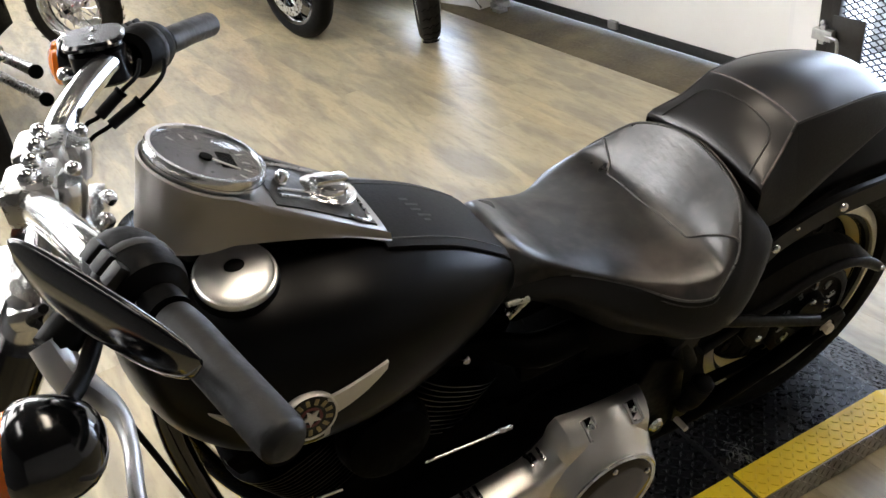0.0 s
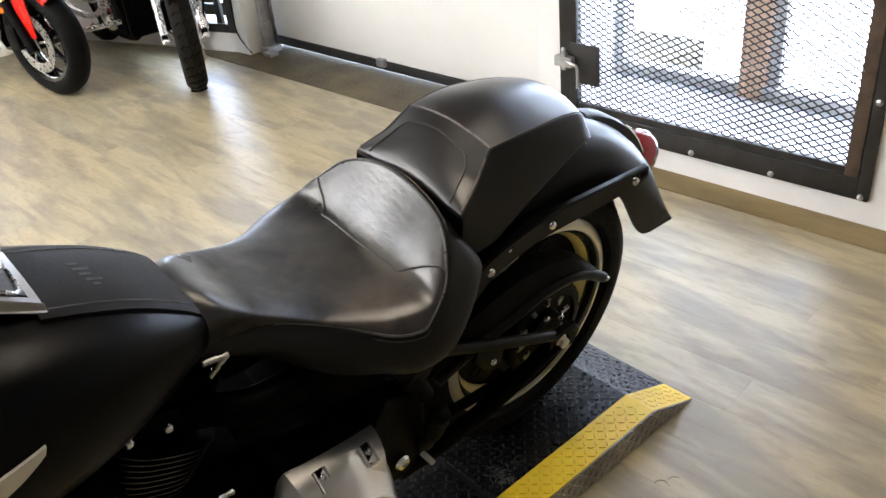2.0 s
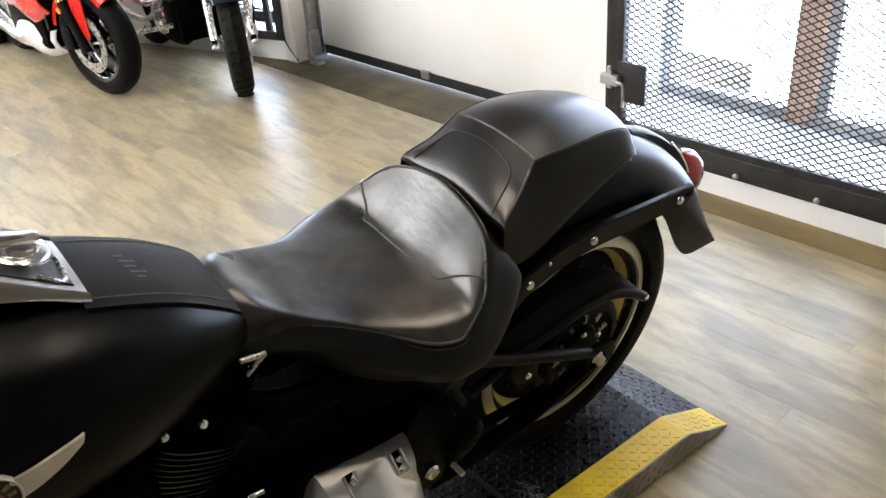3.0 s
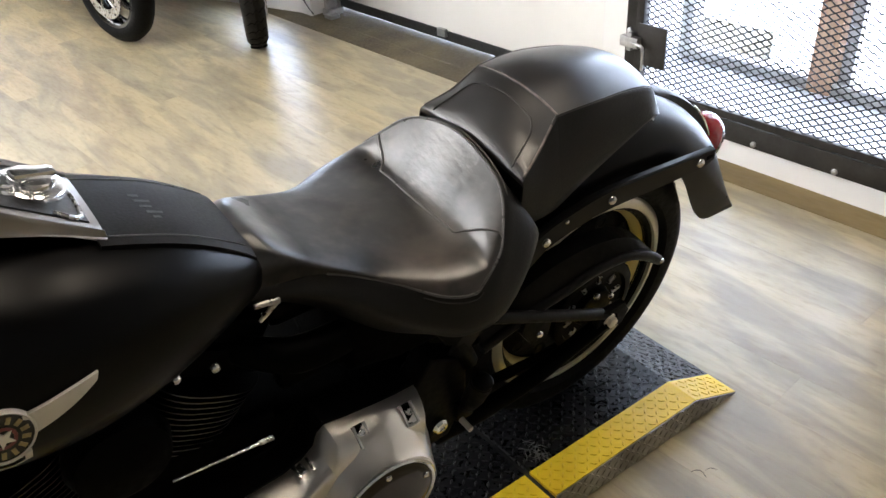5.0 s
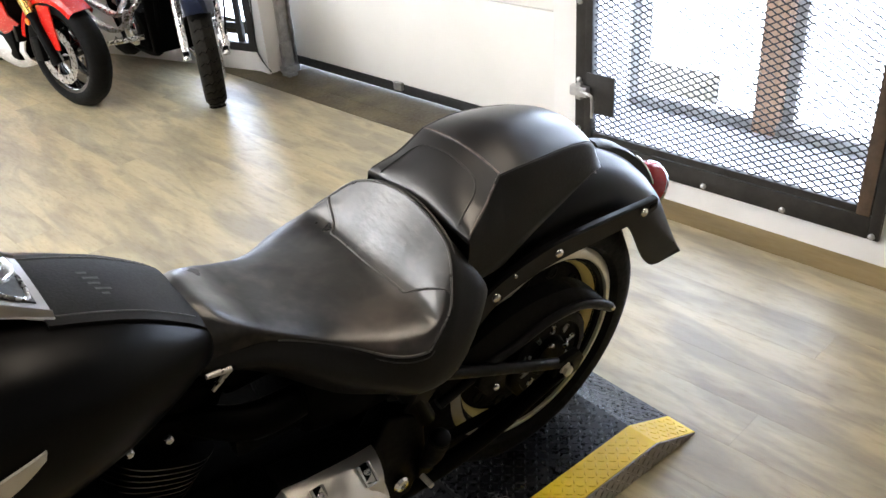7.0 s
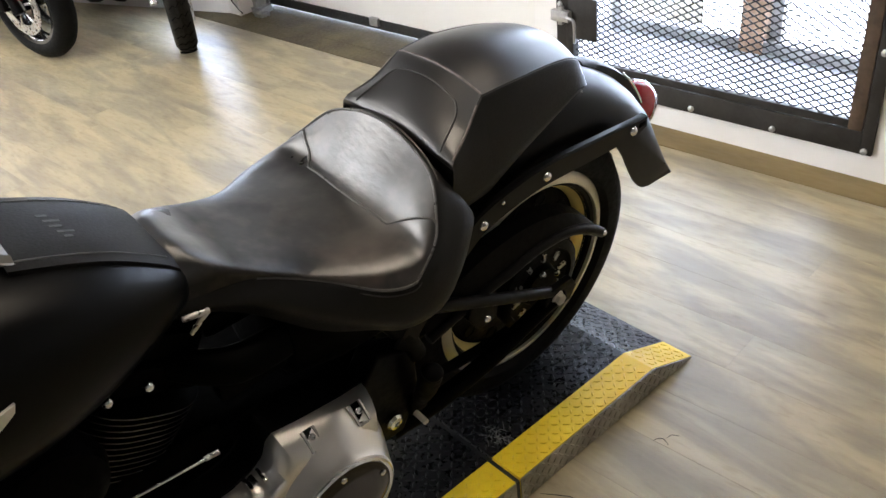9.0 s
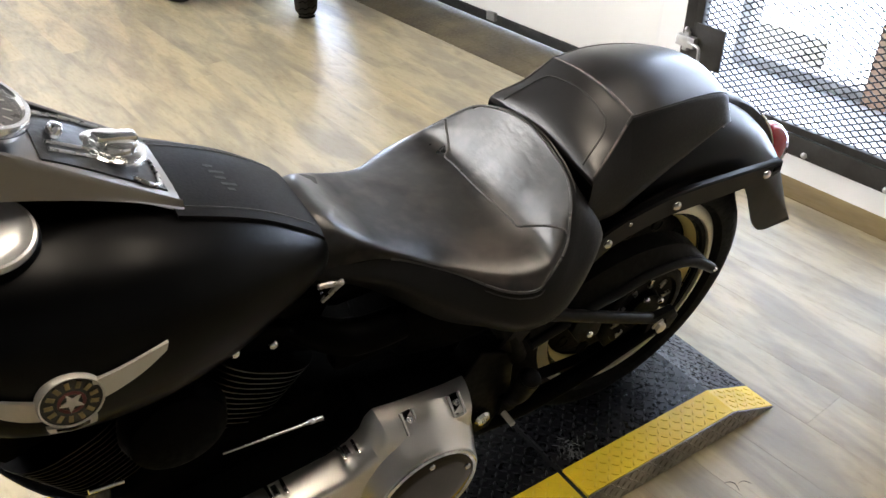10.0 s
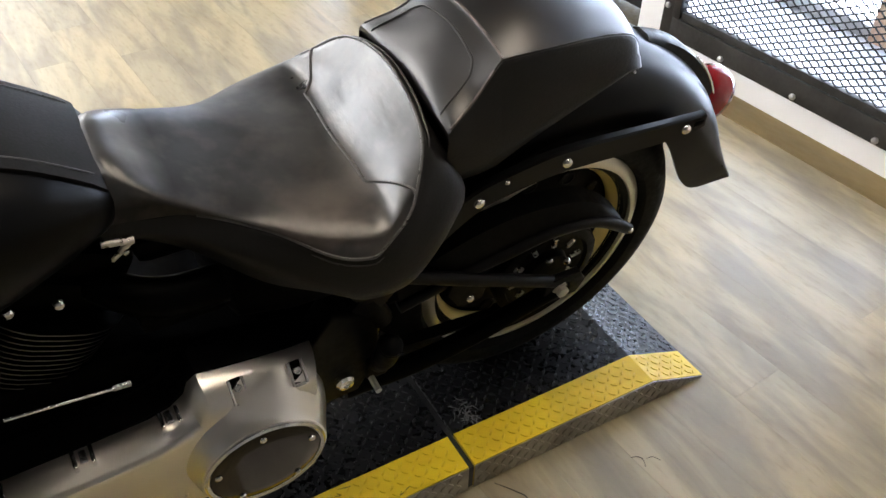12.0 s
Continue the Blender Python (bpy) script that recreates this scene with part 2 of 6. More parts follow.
fixed("ceiling", boxes(((X0 - 0.2, Y0 - 0.2, TOP), (1.9, Y1 + 0.2, TOP + 0.15))), M["ceiling"], "plain dark painted ceiling", "ceiling")
T = 1.63
fixed("wall_east", boxes(
    ((X1, Y0, -0.15), (T, -0.24, 2.1)), ((X1, -0.24, -0.15), (T, 0.90, 0.13)),
    ((X1, 0.90, -0.15), (T, 1.04, 2.1)), ((X1, 3.13, -0.15), (T, 3.23, 2.1)),
), M["wall"], "white painted wall with a barred gate and a roller door", "wall")
# unseen upper wall, made dark so that the seat's dish reflects less
fixed("wall_header", boxes(((X1, Y0, 2.101), (T, 3.23, TOP))), M["back"], "unseen wall over the door, darkened for the seat's reflections", "wall")
VY0, VY1, VZ0, VZ1 = 2.0, 6.2, 1.2, 3.0   # added side-wall windows, unseen: daylight for the seat's reflections
fixed("wall_west", boxes(((X0 - 0.2, Y0, -0.15), (X0, VY0, TOP)), ((X0 - 0.2, VY1, -0.15), (X0, Y1, TOP)), ((X0 - 0.2, VY0, -0.15), (X0, VY1, VZ0)), ((X0 - 0.2, VY0, VZ1), (X0, VY1, TOP))), M["back"], "grey painted wall with added, unseen shop windows", "wall")
side = thing("window_4", ROOM, "wide added shop window with dark frames, unseen", "window", kind="structure")
part("window_frame", boxes(((X0 - 0.16, VY0, VZ0), (X0 - 0.06, VY1, VZ0 + 0.06)), ((X0 - 0.16, VY0, VZ1 - 0.06), (X0 - 0.06, VY1, VZ1)), ((X0 - 0.16, VY0, VZ0 + 0.061), (X0 - 0.06, VY0 + 0.06, VZ1 - 0.061)), ((X0 - 0.16, VY1 - 0.06, VZ0 + 0.061), (X0 - 0.06, VY1, VZ1 - 0.061))), M["gate"], side, smooth=False)
for k in (1, 2):
    y = VY0 + (VY1 - VY0) * k / 3
    part("mullion", boxes(((X0 - 0.15, y - 0.03, VZ0 + 0.061), (X0 - 0.07, y + 0.03, VZ1 - 0.061))), M["gate"], side, smooth=False)
fixed("wall_south", boxes(((X0 - 0.2, Y0 - 0.2, -0.15), (T, Y0, TOP))), M["palewall"], "plain pale painted wall", "wall")
WX0, WX1, WZ0, WZ1 = -3.6, 0.2, 1.5, 3.05   # added far-wall windows, unseen: more daylight for the seat's sheen
fixed("wall_north", boxes(((X0 - 0.2, Y1, -0.15), (WX0, Y1 + 0.2, TOP)), ((WX1, Y1, -0.15), (T, Y1 + 0.2, TOP)), ((WX0, Y1, -0.15), (WX1, Y1 + 0.2, WZ0)), ((WX0, Y1, WZ1), (WX1, Y1 + 0.2, TOP))), M["wall"], "white painted wall with added, unseen shop windows", "wall")
shop = thing("window_3", ROOM, "wide added shop window with dark frames, unseen", "window", kind="structure")
part("window_frame", boxes(((WX0, Y1 + 0.06, WZ0), (WX1, Y1 + 0.16, WZ0 + 0.06)), ((WX0, Y1 + 0.06, WZ1 - 0.06), (WX1, Y1 + 0.16, WZ1)), ((WX0, Y1 + 0.06, WZ0 + 0.061), (WX0 + 0.06, Y1 + 0.16, WZ1 - 0.061)), ((WX1 - 0.06, Y1 + 0.06, WZ0 + 0.061), (WX1, Y1 + 0.16, WZ1 - 0.061))), M["gate"], shop, smooth=False)
for k in (1, 2):
    x = WX0 + (WX1 - WX0) * k / 3
    part("mullion", boxes(((x - 0.03, Y1 + 0.07, WZ0 + 0.061), (x + 0.03, Y1 + 0.15, WZ1 - 0.061))), M["gate"], shop, smooth=False)
# the wall past the roller door turns in a little
bend = Matrix.Translation((1.435, 3.23, 0)) @ Matrix.Rotation(radians(17), 4, "Z")
w = part("wall_street", boxes(((0, 0, -0.15), (0.18, 0.02, TOP)), ((0, 0.02, -0.15), (0.18, 0.62, 0.15)), ((0, 0.02, 1.9), (0.18, 0.62, TOP)), ((0, 0.62, -0.15), (0.18, 4.2, TOP))), M["wall"], smooth=False)
w.matrix_world = ROOM @ bend
tagged(w, "white painted wall with a tall black-framed window", "wall", kind="structure")
win = thing("window_1", ROOM @ bend, "tall window with a black metal frame", "window", kind="structure")
part("window_frame", boxes(((-0.012, -0.01, 0.115), (0.03, 0.04, 1.94)), ((-0.012, 0.60, 0.115), (0.03, 0.65, 1.94)), ((-0.012, 0.04, 0.115), (0.03, 0.60, 0.165)), ((-0.012, 0.04, 1.895), (0.03, 0.60, 1.94)), bevel=0.003), M["gate"], win, smooth=False)
part("glazing_bar", boxes(((0.0, 0.085, 0.165), (0.025, 0.125, 1.895)), ((0.0, 0.125, 0.24), (0.025, 0.60, 0.275)), bevel=0.003), M["gate"], win, smooth=False)

# daylight behind the openings
day = part("backdrop", boxes(((3.3, -2.5, -0.6), (3.35, 7.5, 3.6))), M["day"], smooth=False)
day.matrix_world = ROOM
tagged(day, "overexposed bright daylight outside", "backdrop", kind="structure")

# glow outside the added shop windows, there to brighten the seat leather
north = part("backdrop", boxes(((-4.8, Y1 + 0.9, -0.4), (1.3, Y1 + 0.95, 3.6))), M["fillday"], smooth=False)
north.matrix_world = ROOM
tagged(north, "added bright daylight outside the unseen shop window", "backdrop", kind="structure")

west = part("backdrop", boxes(((X0 - 1.0, 1.0, -0.4), (X0 - 0.95, 7.2, 3.6))), M["fillday"], smooth=False)
west.matrix_world = ROOM
tagged(west, "added bright daylight outside the unseen shop window", "backdrop", kind="structure")

# roller door
dr = thing("door_1", ROOM, "white sectional roller door, closed", "roller door", kind="structure")
DX, DA, DB, DZ, DH = 1.632, 1.043, 3.128, 0.060, 0.512
for i in range(4):
    z0 = DZ + DH * i
    bm = boxes(((DX, DA, z0 + 0.002), (DX + 0.04, DB, z0 + DH - 0.002)), bevel=0.006)
    part("door_panel", bm, M["door"], dr)
part("bottom_seal", boxes(((DX - 0.003, DA, 0.013), (DX + 0.045, DB, DZ + 0.001)), bevel=0.004), M["seal"], dr, "black rubber bottom seal")
for y in (1.08, 2.20, 3.04):
    for i in range(1, 4):
        z = DZ + DH * i
        part("hinge", boxes(((DX - 0.010, y - 0.03, z - 0.03), (DX - 0.0005, y + 0.03, z + 0.03)), ((DX - 0.018, y - 0.012, z - 0.01), (DX - 0.006, y + 0.012, z + 0.01)), bevel=0.002), M["galv"], dr)
part("bracket", boxes(((DX - 0.024, 2.185, 0.034), (DX - 0.001, 2.245, 0.075)), bevel=0.003), M["galv"], dr, "small steel bottom bracket")
part("corner_bracket", boxes(((DX - 0.012, 1.05, 0.065), (DX - 0.001, 1.09, 0.21)), bevel=0.003), M["galv"], dr)
trk = thing("door_track", ROOM, "galvanised vertical roller door track", "door track", kind="structure")
part("rail", boxes(((1.53, 3.118, 0.0), (1.615, 3.125, 2.3)), ((1.53, 3.09, 0.0), (1.536, 3.118, 2.3)), ((1.609, 3.09, 0.0), (1.615, 3.118, 2.3))), M["galv"], trk, smooth=False)
part("foot_bracket", boxes(((1.49, 3.03, 0.0), (1.585, 3.10, 0.035)), ((1.50, 3.06, 0.03), (1.57, 3.09, 0.17)), ((1.46, 2.97, 0.0), (1.52, 3.04, 0.022)), bevel=0.003), M["galv"], trk)
cable = part("cable", tube([(1.43, 3.17, 1.4), (1.428, 3.175, 0.6), (1.426, 3.20, 0.3), (1.428, 3.21, 0.12), (1.44, 3.12, 0.012)], 0.004, 8), M["seal"])
cable.matrix_world = ROOM
tagged(cable, "thin dark cable hanging down the white wall", "cable")

# barred gate
gate = thing("mesh_gate", ROOM, "dark steel gate of expanded metal, shut over a bright opening", "gate")
G0, G1, GB, GT, GX = -0.274, 0.921, 0.090, 2.16, 1.415
part("outer_frame", boxes(((GX, G0, GB), (GX + 0.018, G0 + 0.036, GT)), ((GX, G1 - 0.045, GB), (GX + 0.018, G1, GT)), ((GX, G0 + 0.036, GB), (GX + 0.018, G1 - 0.045, GB + 0.075)), ((GX, G0 + 0.036, GT - 0.075), (GX + 0.018, G1 - 0.045, GT)), bevel=0.003), M["gate"], gate)
part("inner_frame", boxes(((GX - 0.006, G0 + 0.038, GB + 0.078), (GX + 0.03, G0 + 0.082, GT - 0.078)), bevel=0.004), M["rust"], gate, "rusty steel channel upright")
part("lock_stile", boxes(((GX - 0.006, G1 - 0.080, GB + 0.078), (GX + 0.03, G1 - 0.047, GT - 0.078)), bevel=0.004), M["gate"], gate)
part("bottom_rail", boxes(((GX + 0.003, G0 + 0.084, GB + 0.078), (GX + 0.027, G1 - 0.082, GB + 0.105)), bevel=0.003), M["gate"], gate)
for y, z in [(G0 + 0.022, 0.103), (0.044, 0.105), (0.341, 0.107), (0.637, 0.107), (G0 + 0.016, 0.426), (G0 + 0.016, 0.722), (G0 + 0.016, 1.02), (G0 + 0.016, 1.32), (G1 - 0.02, 0.40), (G1 - 0.02, 0.70), (G1 - 0.02, 0.2)]:
    part("bolt", revolve([(0.011, 0), (0.011, 0.006), (0.007, 0.009), (0, 0.010)], Matrix.Translation((GX, y, z)) @ Matrix.Rotation(radians(-90), 4, "Y"), 10), M["galv"], gate)
bm = bmesh.new()
pw, ph, half = 0.046, 0.0118, 0.0024
ya, yb, za, zb = G0 + 0.082, G1 - 0.082, GB + 0.105, GT - 0.08
rows = int((zb - za) / ph)
cols = int((yb - ya) / (pw / 2)) + 1
for r in range(rows):
    za_r = za + r * ph
    ring = []
    for c in range(cols + 1):
        y = min(ya + c * pw / 2, yb)
        z = za_r + (ph if (c + r) % 2 else 0.0)
        tilt = 0.003 if (c + r) % 2 else -0.003
        ring.append([bm.verts.new((GX + 0.013 + tilt + dx, y, z + dz)) for dx, dz in ((-0.002, -half), (0.002, -half), (0.002, half), (-0.002, half))])
    for a, b in zip(ring, ring[1:]):
        for i in range(4):
            bm.faces.new((a[i], a[(i + 1) % 4], b[(i + 1) % 4], b[i]))
part("wire_mesh", bm, M["mesh"], gate, "dark diamond-pattern expanded metal", smooth=False, kind="stuff")
part("lock_plate", boxes(((GX - 0.016, 0.73, 0.285), (GX - 0.008, 0.856, 0.440)), bevel=0.002), M["gate"], gate, "dark square lock guard plate")
part("latch", boxes(((GX - 0.045, 0.835, 0.350), (GX - 0.018, 0.915, 0.390)), ((GX - 0.04, 0.866, 0.335), (GX - 0.022, 0.888, 0.405)), bevel=0.004), M["galv"], gate, "galvanised sliding latch")
part("latch_handle", tube([(GX - 0.035, 0.872, 0.372), (GX - 0.05, 0.84, 0.372), (GX - 0.05, 0.81, 0.366), (GX - 0.05, 0.803, 0.335), (GX - 0.05, 0.803, 0.28)], 0.006, 8), M["galv"], gate)

# the recess behind the gate
fixed("sill_1", boxes(((1.631, -0.5, -0.15), (2.02, 1.2, 0.132))), M["sill"], "pale painted sill behind the gate", "sill")
fixed("trim_1", boxes(((1.631, -0.52, 0.134), (2.1, -0.40, TOP)), ((1.631, 1.09, 0.134), (2.1, 1.2, TOP))), M["wall"], "white window reveal", "reveal")
w2 = thing("window_2", ROOM, "window with raw timber posts behind the gate", "window", kind="structure")
for y, wd, m in ((0.375, 0.095, "timber"), (0.98, 0.05, "rail"), (-0.30, 0.09, "rail")):
    part("post", boxes(((1.91, y - wd / 2, 0.133), (2.0, y + wd / 2, TOP)), bevel=0.004), M[m], w2)
part("mullion", boxes(((1.95, 0.275, 0.133), (1.99, 0.320, TOP)), bevel=0.003), M["rail"], w2)
part("bottom_rail", boxes(((1.92, -0.34, 0.134), (1.99, 1.0, 0.182)), bevel=0.004), M["rail"], w2)

# ceiling lamps, unseen: added and sized for bright reflections on seat and tank
for x, y, w in ((-2.05, 0.20, 0.13), (-2.80, 2.35, 0.74), (-2.9, 3.5, 0.34), (-1.5, 3.0, 0.16), (-2.9, 4.8, 0.34), (-1.5, 4.6, 0.12), (-2.9, 6.0, 0.24), (-1.4, 6.0, 0.16), (-0.55, -0.05, 0.13), (0.57, -0.38, 0.12)):
    lt = thing("ceiling_light", ROOM @ Matrix.Translation((x, y, TOP - 0.001)), "unseen, added long ceiling light with a warm white diffuser", "ceiling light", "ceiling lights")
    part("housing", boxes(((-w - 0.015, -0.62, -0.05), (w + 0.015, 0.62, 0)), bevel=0.005), M["door"], lt)
    part("diffuser", boxes(((-w, -0.60, -0.065), (w, 0.60, -0.051)), bevel=0.004), M["lamp" if x < -1 else "warmlamp"], lt)

# ---- platform of tread plate ----
PL, PR, PH, IN = -0.219, 0.386, 0.071, -0.137
BEND, TIP = 0.234, 0.394


def top_z(x):
    return PH if x <= BEND else PH * (TIP - x) / (TIP - BEND) + 0.004


def lug(bm, x, y, ang, zf, ln=0.0180, wd=0.0046, h=0.0022):
    c, s = math.cos(ang), math.sin(ang)
    pts = [(-ln / 2, 0), (-ln / 6, wd / 2), (ln / 6, wd / 2), (ln / 2, 0), (ln / 6, -wd / 2), (-ln / 6, -wd / 2)]
    base = [bm.verts.new(zf(x + u * c - v * s, y + u * s + v * c, 0)) for u, v in pts]
    top = [bm.verts.new(zf(x + 0.6 * (u * c - v * s), y + 0.6 * (u * s + v * c), h)) for u, v in pts]
    for i in range(6):
        bm.faces.new((base[i], base[(i + 1) % 6], top[(i + 1) % 6], top[i]))
    bm.faces.new(top)


def lugs(u0, u1, v0, v1, zf, pitch=0.0185):
    bm = bmesh.new()
    for i in range(int((u1 - u0) / pitch)):
        for j in range(int((v1 - v0) / pitch)):
            lug(bm, u0 + (i + 0.5) * pitch, v0 + (j + 0.5) * pitch, radians(45 if (i + j) % 2 else -45), zf)
    return bm


def on_top(x, y, h):
    return (x, y, top_z(x) + h)


def on_paint(x, y, h):
    return (x, y, top_z(x) + 0.9 * h)


def section(name, xa, xb, sloped, label):
    th = thing(name, Matrix(), label, "platform", "tread plate platform")
    xs = [xa, BEND, TIP] if sloped else [xa, xb]
    for nm, y0, y1, m in (("deck", IN, PR - 0.08, "treadblack"), ("edge_strip", PL, IN, "yellow"), ("edge_strip", PR - 0.08, PR, "yellow")):
        bm = loft([[(x, y0, 0.001), (x, y1, 0.001), (x, y1, top_z(x)), (x, y0, top_z(x))] for x in xs])
        d = part(nm, bm, M[m], th, smooth=False)
        for x0, x1 in zip(xs, xs[1:]):
            if y1 < PR:
                part("tread", lugs(max(x0, -1.35) + 0.002, x1 - 0.002, y0 + 0.002, y1, on_top if m == "treadblack" else on_paint), M["treadlug" if m == "treadblack" else m], d, smooth=False, kind="stuff")
    bm = loft([[(x, PL - 0.003, 0.001), (x, PL - 0.0005, 0.001), (x, PL - 0.0005, top_z(x) - 0.002), (x, PL - 0.003, top_z(x) - 0.002)] for x in xs])
    sd = part("side_plate", bm, M["alu"], th, "bare aluminium tread plate side", smooth=False)
    bm = bmesh.new()
    n = 0
    for i in range(int((xs[-1] - max(xa, -1.35)) / 0.0185)):
        for j in range(4):
            x, z = max(xa, -1.35) + (i + 0.6) * 0.0185, 0.010 + j * 0.0175
            if z < top_z(x) - 0.008:
                lug(bm, x, z, radians(45 if (i + j) % 2 else -45), lambda u, v, h: (u, PL - 0.003 - h, v))
    part("tread", bm, M["alu"], sd, smooth=False, kind="stuff")
    return th


section("ramp_platform", -0.212, TIP, True, "black tread plate ramp with yellow painted edges")
section("platform", -2.1, -0.226, False, "black tread plate platform with yellow painted edges")
# black strip stands in for the shade in the gap between the plates
part("joint_seal", boxes(((-0.2255, PL + 0.001, 0.002), (-0.2125, PR - 0.002, 0.064))), M["seal"], bpy.data.objects["platform"], smooth=False)
tab = thing("side_plate", Matrix(), "bare aluminium tread plate tab against the platform", "plate")
d = part("plate", loft([[(x, -0.222, 0.002), (x, -0.45, 0.002), (x, -0.45, 0.006), (x, -0.222, 0.020)] for x in (-0.62, -0.30)]), M["tabalu"], tab, smooth=False)
part("tread", lugs(-0.615, -0.305, -0.445, -0.225, lambda x, y, h: (x, y, 0.006 + 0.0614 * (y + 0.45) + h), 0.028), M["tabalu"], d, smooth=False, kind="stuff")

# ---- the motorcycle on the platform ----
M.update(
    denim=mat("matte black paint", (0.0010, 0.0010, 0.0011), 0.31, 0.0, 0.2, 5, bscale=30, rvar=0.03),
    gloss=mat("gloss black paint", (0.003, 0.003, 0.0035), 0.14, 0.0, 0.2, 8, coat=0.5, rvar=0.04),
    leather=mat("black leather", (0.007, 0.0068, 0.0068), 0.48, 0.0, 0.3, 14, bscale=60, rvar=0.04, coat=1.0, crough=0.29),
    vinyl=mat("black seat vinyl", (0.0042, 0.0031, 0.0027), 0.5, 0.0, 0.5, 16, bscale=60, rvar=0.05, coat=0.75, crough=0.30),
    worn_lit_edge=mat("worn and highlighted vinyl edge", (0.10, 0.082, 0.072), 0.5, 0.0, 0.5, 60, bump=0.1, bscale=300),
    strap=mat("dull strap leather", (0.008, 0.0075, 0.0075), 0.55, 0.0, 0.3, 20, bump=0.08, bscale=260, rvar=0.05),
    skirt=mat("dull seat skirt", (0.0060, 0.0058, 0.0057), 0.5, 0.0, 0.3, 10, bump=0.08, bscale=260, rvar=0.05),
    thread=mat("seat piping", (0.08, 0.078, 0.075), 0.34),
    stitch=mat("dark stitching", (0.026, 0.025, 0.024), 0.45),
    satin=mat("satin cast cover", (0.80, 0.77, 0.73), 0.30, 0.97, 0.06, 3, bump=0.01, bscale=40, rvar=0.02),
    console=mat("satin console", (0.34, 0.325, 0.31), 0.36, 0.85, 0.08, 5, bump=0.01, bscale=60, rvar=0.03),
    chrome=mat("chrome", (0.80, 0.80, 0.80), 0.19, 1.0, 0.06, 12, rvar=0.03),
    steel=mat("brushed steel", (0.55, 0.54, 0.52), 0.28, 1.0, 0.15, 15),
    black=mat("black powder coat", (0.0015, 0.0015, 0.0015), 0.5, 0.0, 0.3, 12, bump=0.1),
    engine=mat("black engine casting", (0.001, 0.001, 0.001), 0.55, 0.0, 0.3, 14, bump=0.15),
    # front cylinder's fin edges: same metal, darkened for the shade it sits in
    fin_shaded=mat("shaded fin edge", (0.035, 0.034, 0.033), 0.45, 1.0, 0.2, 20),
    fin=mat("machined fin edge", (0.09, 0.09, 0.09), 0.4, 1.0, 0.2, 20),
    rubber=mat("tyre rubber", (0.0045, 0.0045, 0.0045), 0.62, 0.0, 0.3, 18, bump=0.12),
    darkarm=mat("worn black arm paint", (0.006, 0.006, 0.006), 0.4, 0.0, 0.3, 20, bump=0.1),
    grip=mat("grip rubber", (0.010, 0.010, 0.0105), 0.5, 0.0, 0.2, 20, bump=0.15),
    # lip and band: polished metal whose yellow reflections are put into the colour
    lip=mat("rim lip with a cream reflection", (0.72, 0.68, 0.57), 0.36, 0.6, 0.08, 9, rvar=0.03),
    cream=mat("rim band with a yellow reflection", (0.84, 0.67, 0.27), 0.36, 0.25, 0.08, 9, rvar=0.03),
    dial=mat("speedometer face", (0.16, 0.155, 0.15), 0.35, 0.3, 0.15, 9),
    ink=mat("pale dial marks", (0.62, 0.60, 0.55), 0.5),
    inlay=mat("textured black inlay", (0.015, 0.015, 0.015), 0.4, 0.0, 0.2, 20, bump=0.2),
    cap=mat("polished cap", (0.82, 0.81, 0.79), 0.22, 0.65, 0.06, 12, rvar=0.04),
    red=mat("red lens", (0.24, 0.006, 0.010), 0.12, 0.0, 0.15, 10, coat=0.4),
    amber=mat("amber lens", (0.75, 0.16, 0.01), 0.15, 0.0, 0.15, 10, coat=0.4),
    darkchrome=mat("dark mirror cover", (0.05, 0.046, 0.042), 0.12, 1.0, 0.1, 10, rvar=0.03),
    alloy=mat("bead-blasted alloy", (0.62, 0.61, 0.60), 0.42, 0.75, 0.12, 12),
    print=mat("faded grey print", (0.03, 0.029, 0.028), 0.6, 0.0, 0.7, 120),
    badgebar=mat("dull brass enamel", (0.34, 0.27, 0.12), 0.45, 0.3, 0.3, 80),
    badgered=mat("dark red enamel", (0.16, 0.035, 0.03), 0.4, 0.0, 0.2, 80),
    badge=mat("aged silver badge", (0.66, 0.62, 0.55), 0.38, 0.35, 0.10, 12),
)
for nm, level in (("black", 0.09), ("engine", 0.03), ("rubber", 0.09), ("denim", 0.14), ("vinyl", 0.06), ("darkarm", 0.12), ("skirt", 0.27), ("strap", 0.16), ("treadblack", 0.36), ("leather", 0.12)):
    M[nm].node_tree.nodes["Principled BSDF"].inputs["Specular IOR Level"].default_value = level
glass = bpy.data.materials.new("clear glass")
glass.use_nodes = True
lt = M["leather"].node_tree   # worn leather: mottled gloss, pale scuffs, fine stretch wrinkles on the back panel
ln, ll = lt.nodes, lt.links


def lnode(kind, **given):
    nd = ln.new(kind)
    for k, v in given.items():
        nd.inputs[k].default_value = v
    return nd


def lmath(op, p, q=None, r=None):
    nd = ln.new("ShaderNodeMath")
    nd.operation = op
    for i, v in enumerate((p, q, r)):
        if isinstance(v, (int, float)):
            nd.inputs[i].default_value = v
        elif v is not None:
            ll.new(v, nd.inputs[i])
    return nd.outputs[0]


def lrange(src, lo, hi, a, b):
    nd = lnode("ShaderNodeMapRange")
    for i, v in enumerate((lo, hi, a, b)):
        nd.inputs[i + 1].default_value = v
    ll.new(src, nd.inputs[0])
    return nd.outputs[0]


ltc = ln.new("ShaderNodeTexCoord")
spot = lnode("ShaderNodeVectorMath")
spot.operation = "DISTANCE"
spot.inputs[1].default_value = (-0.335, -0.01, 0.735)
ll.new(ltc.outputs["Object"], spot.inputs[0])
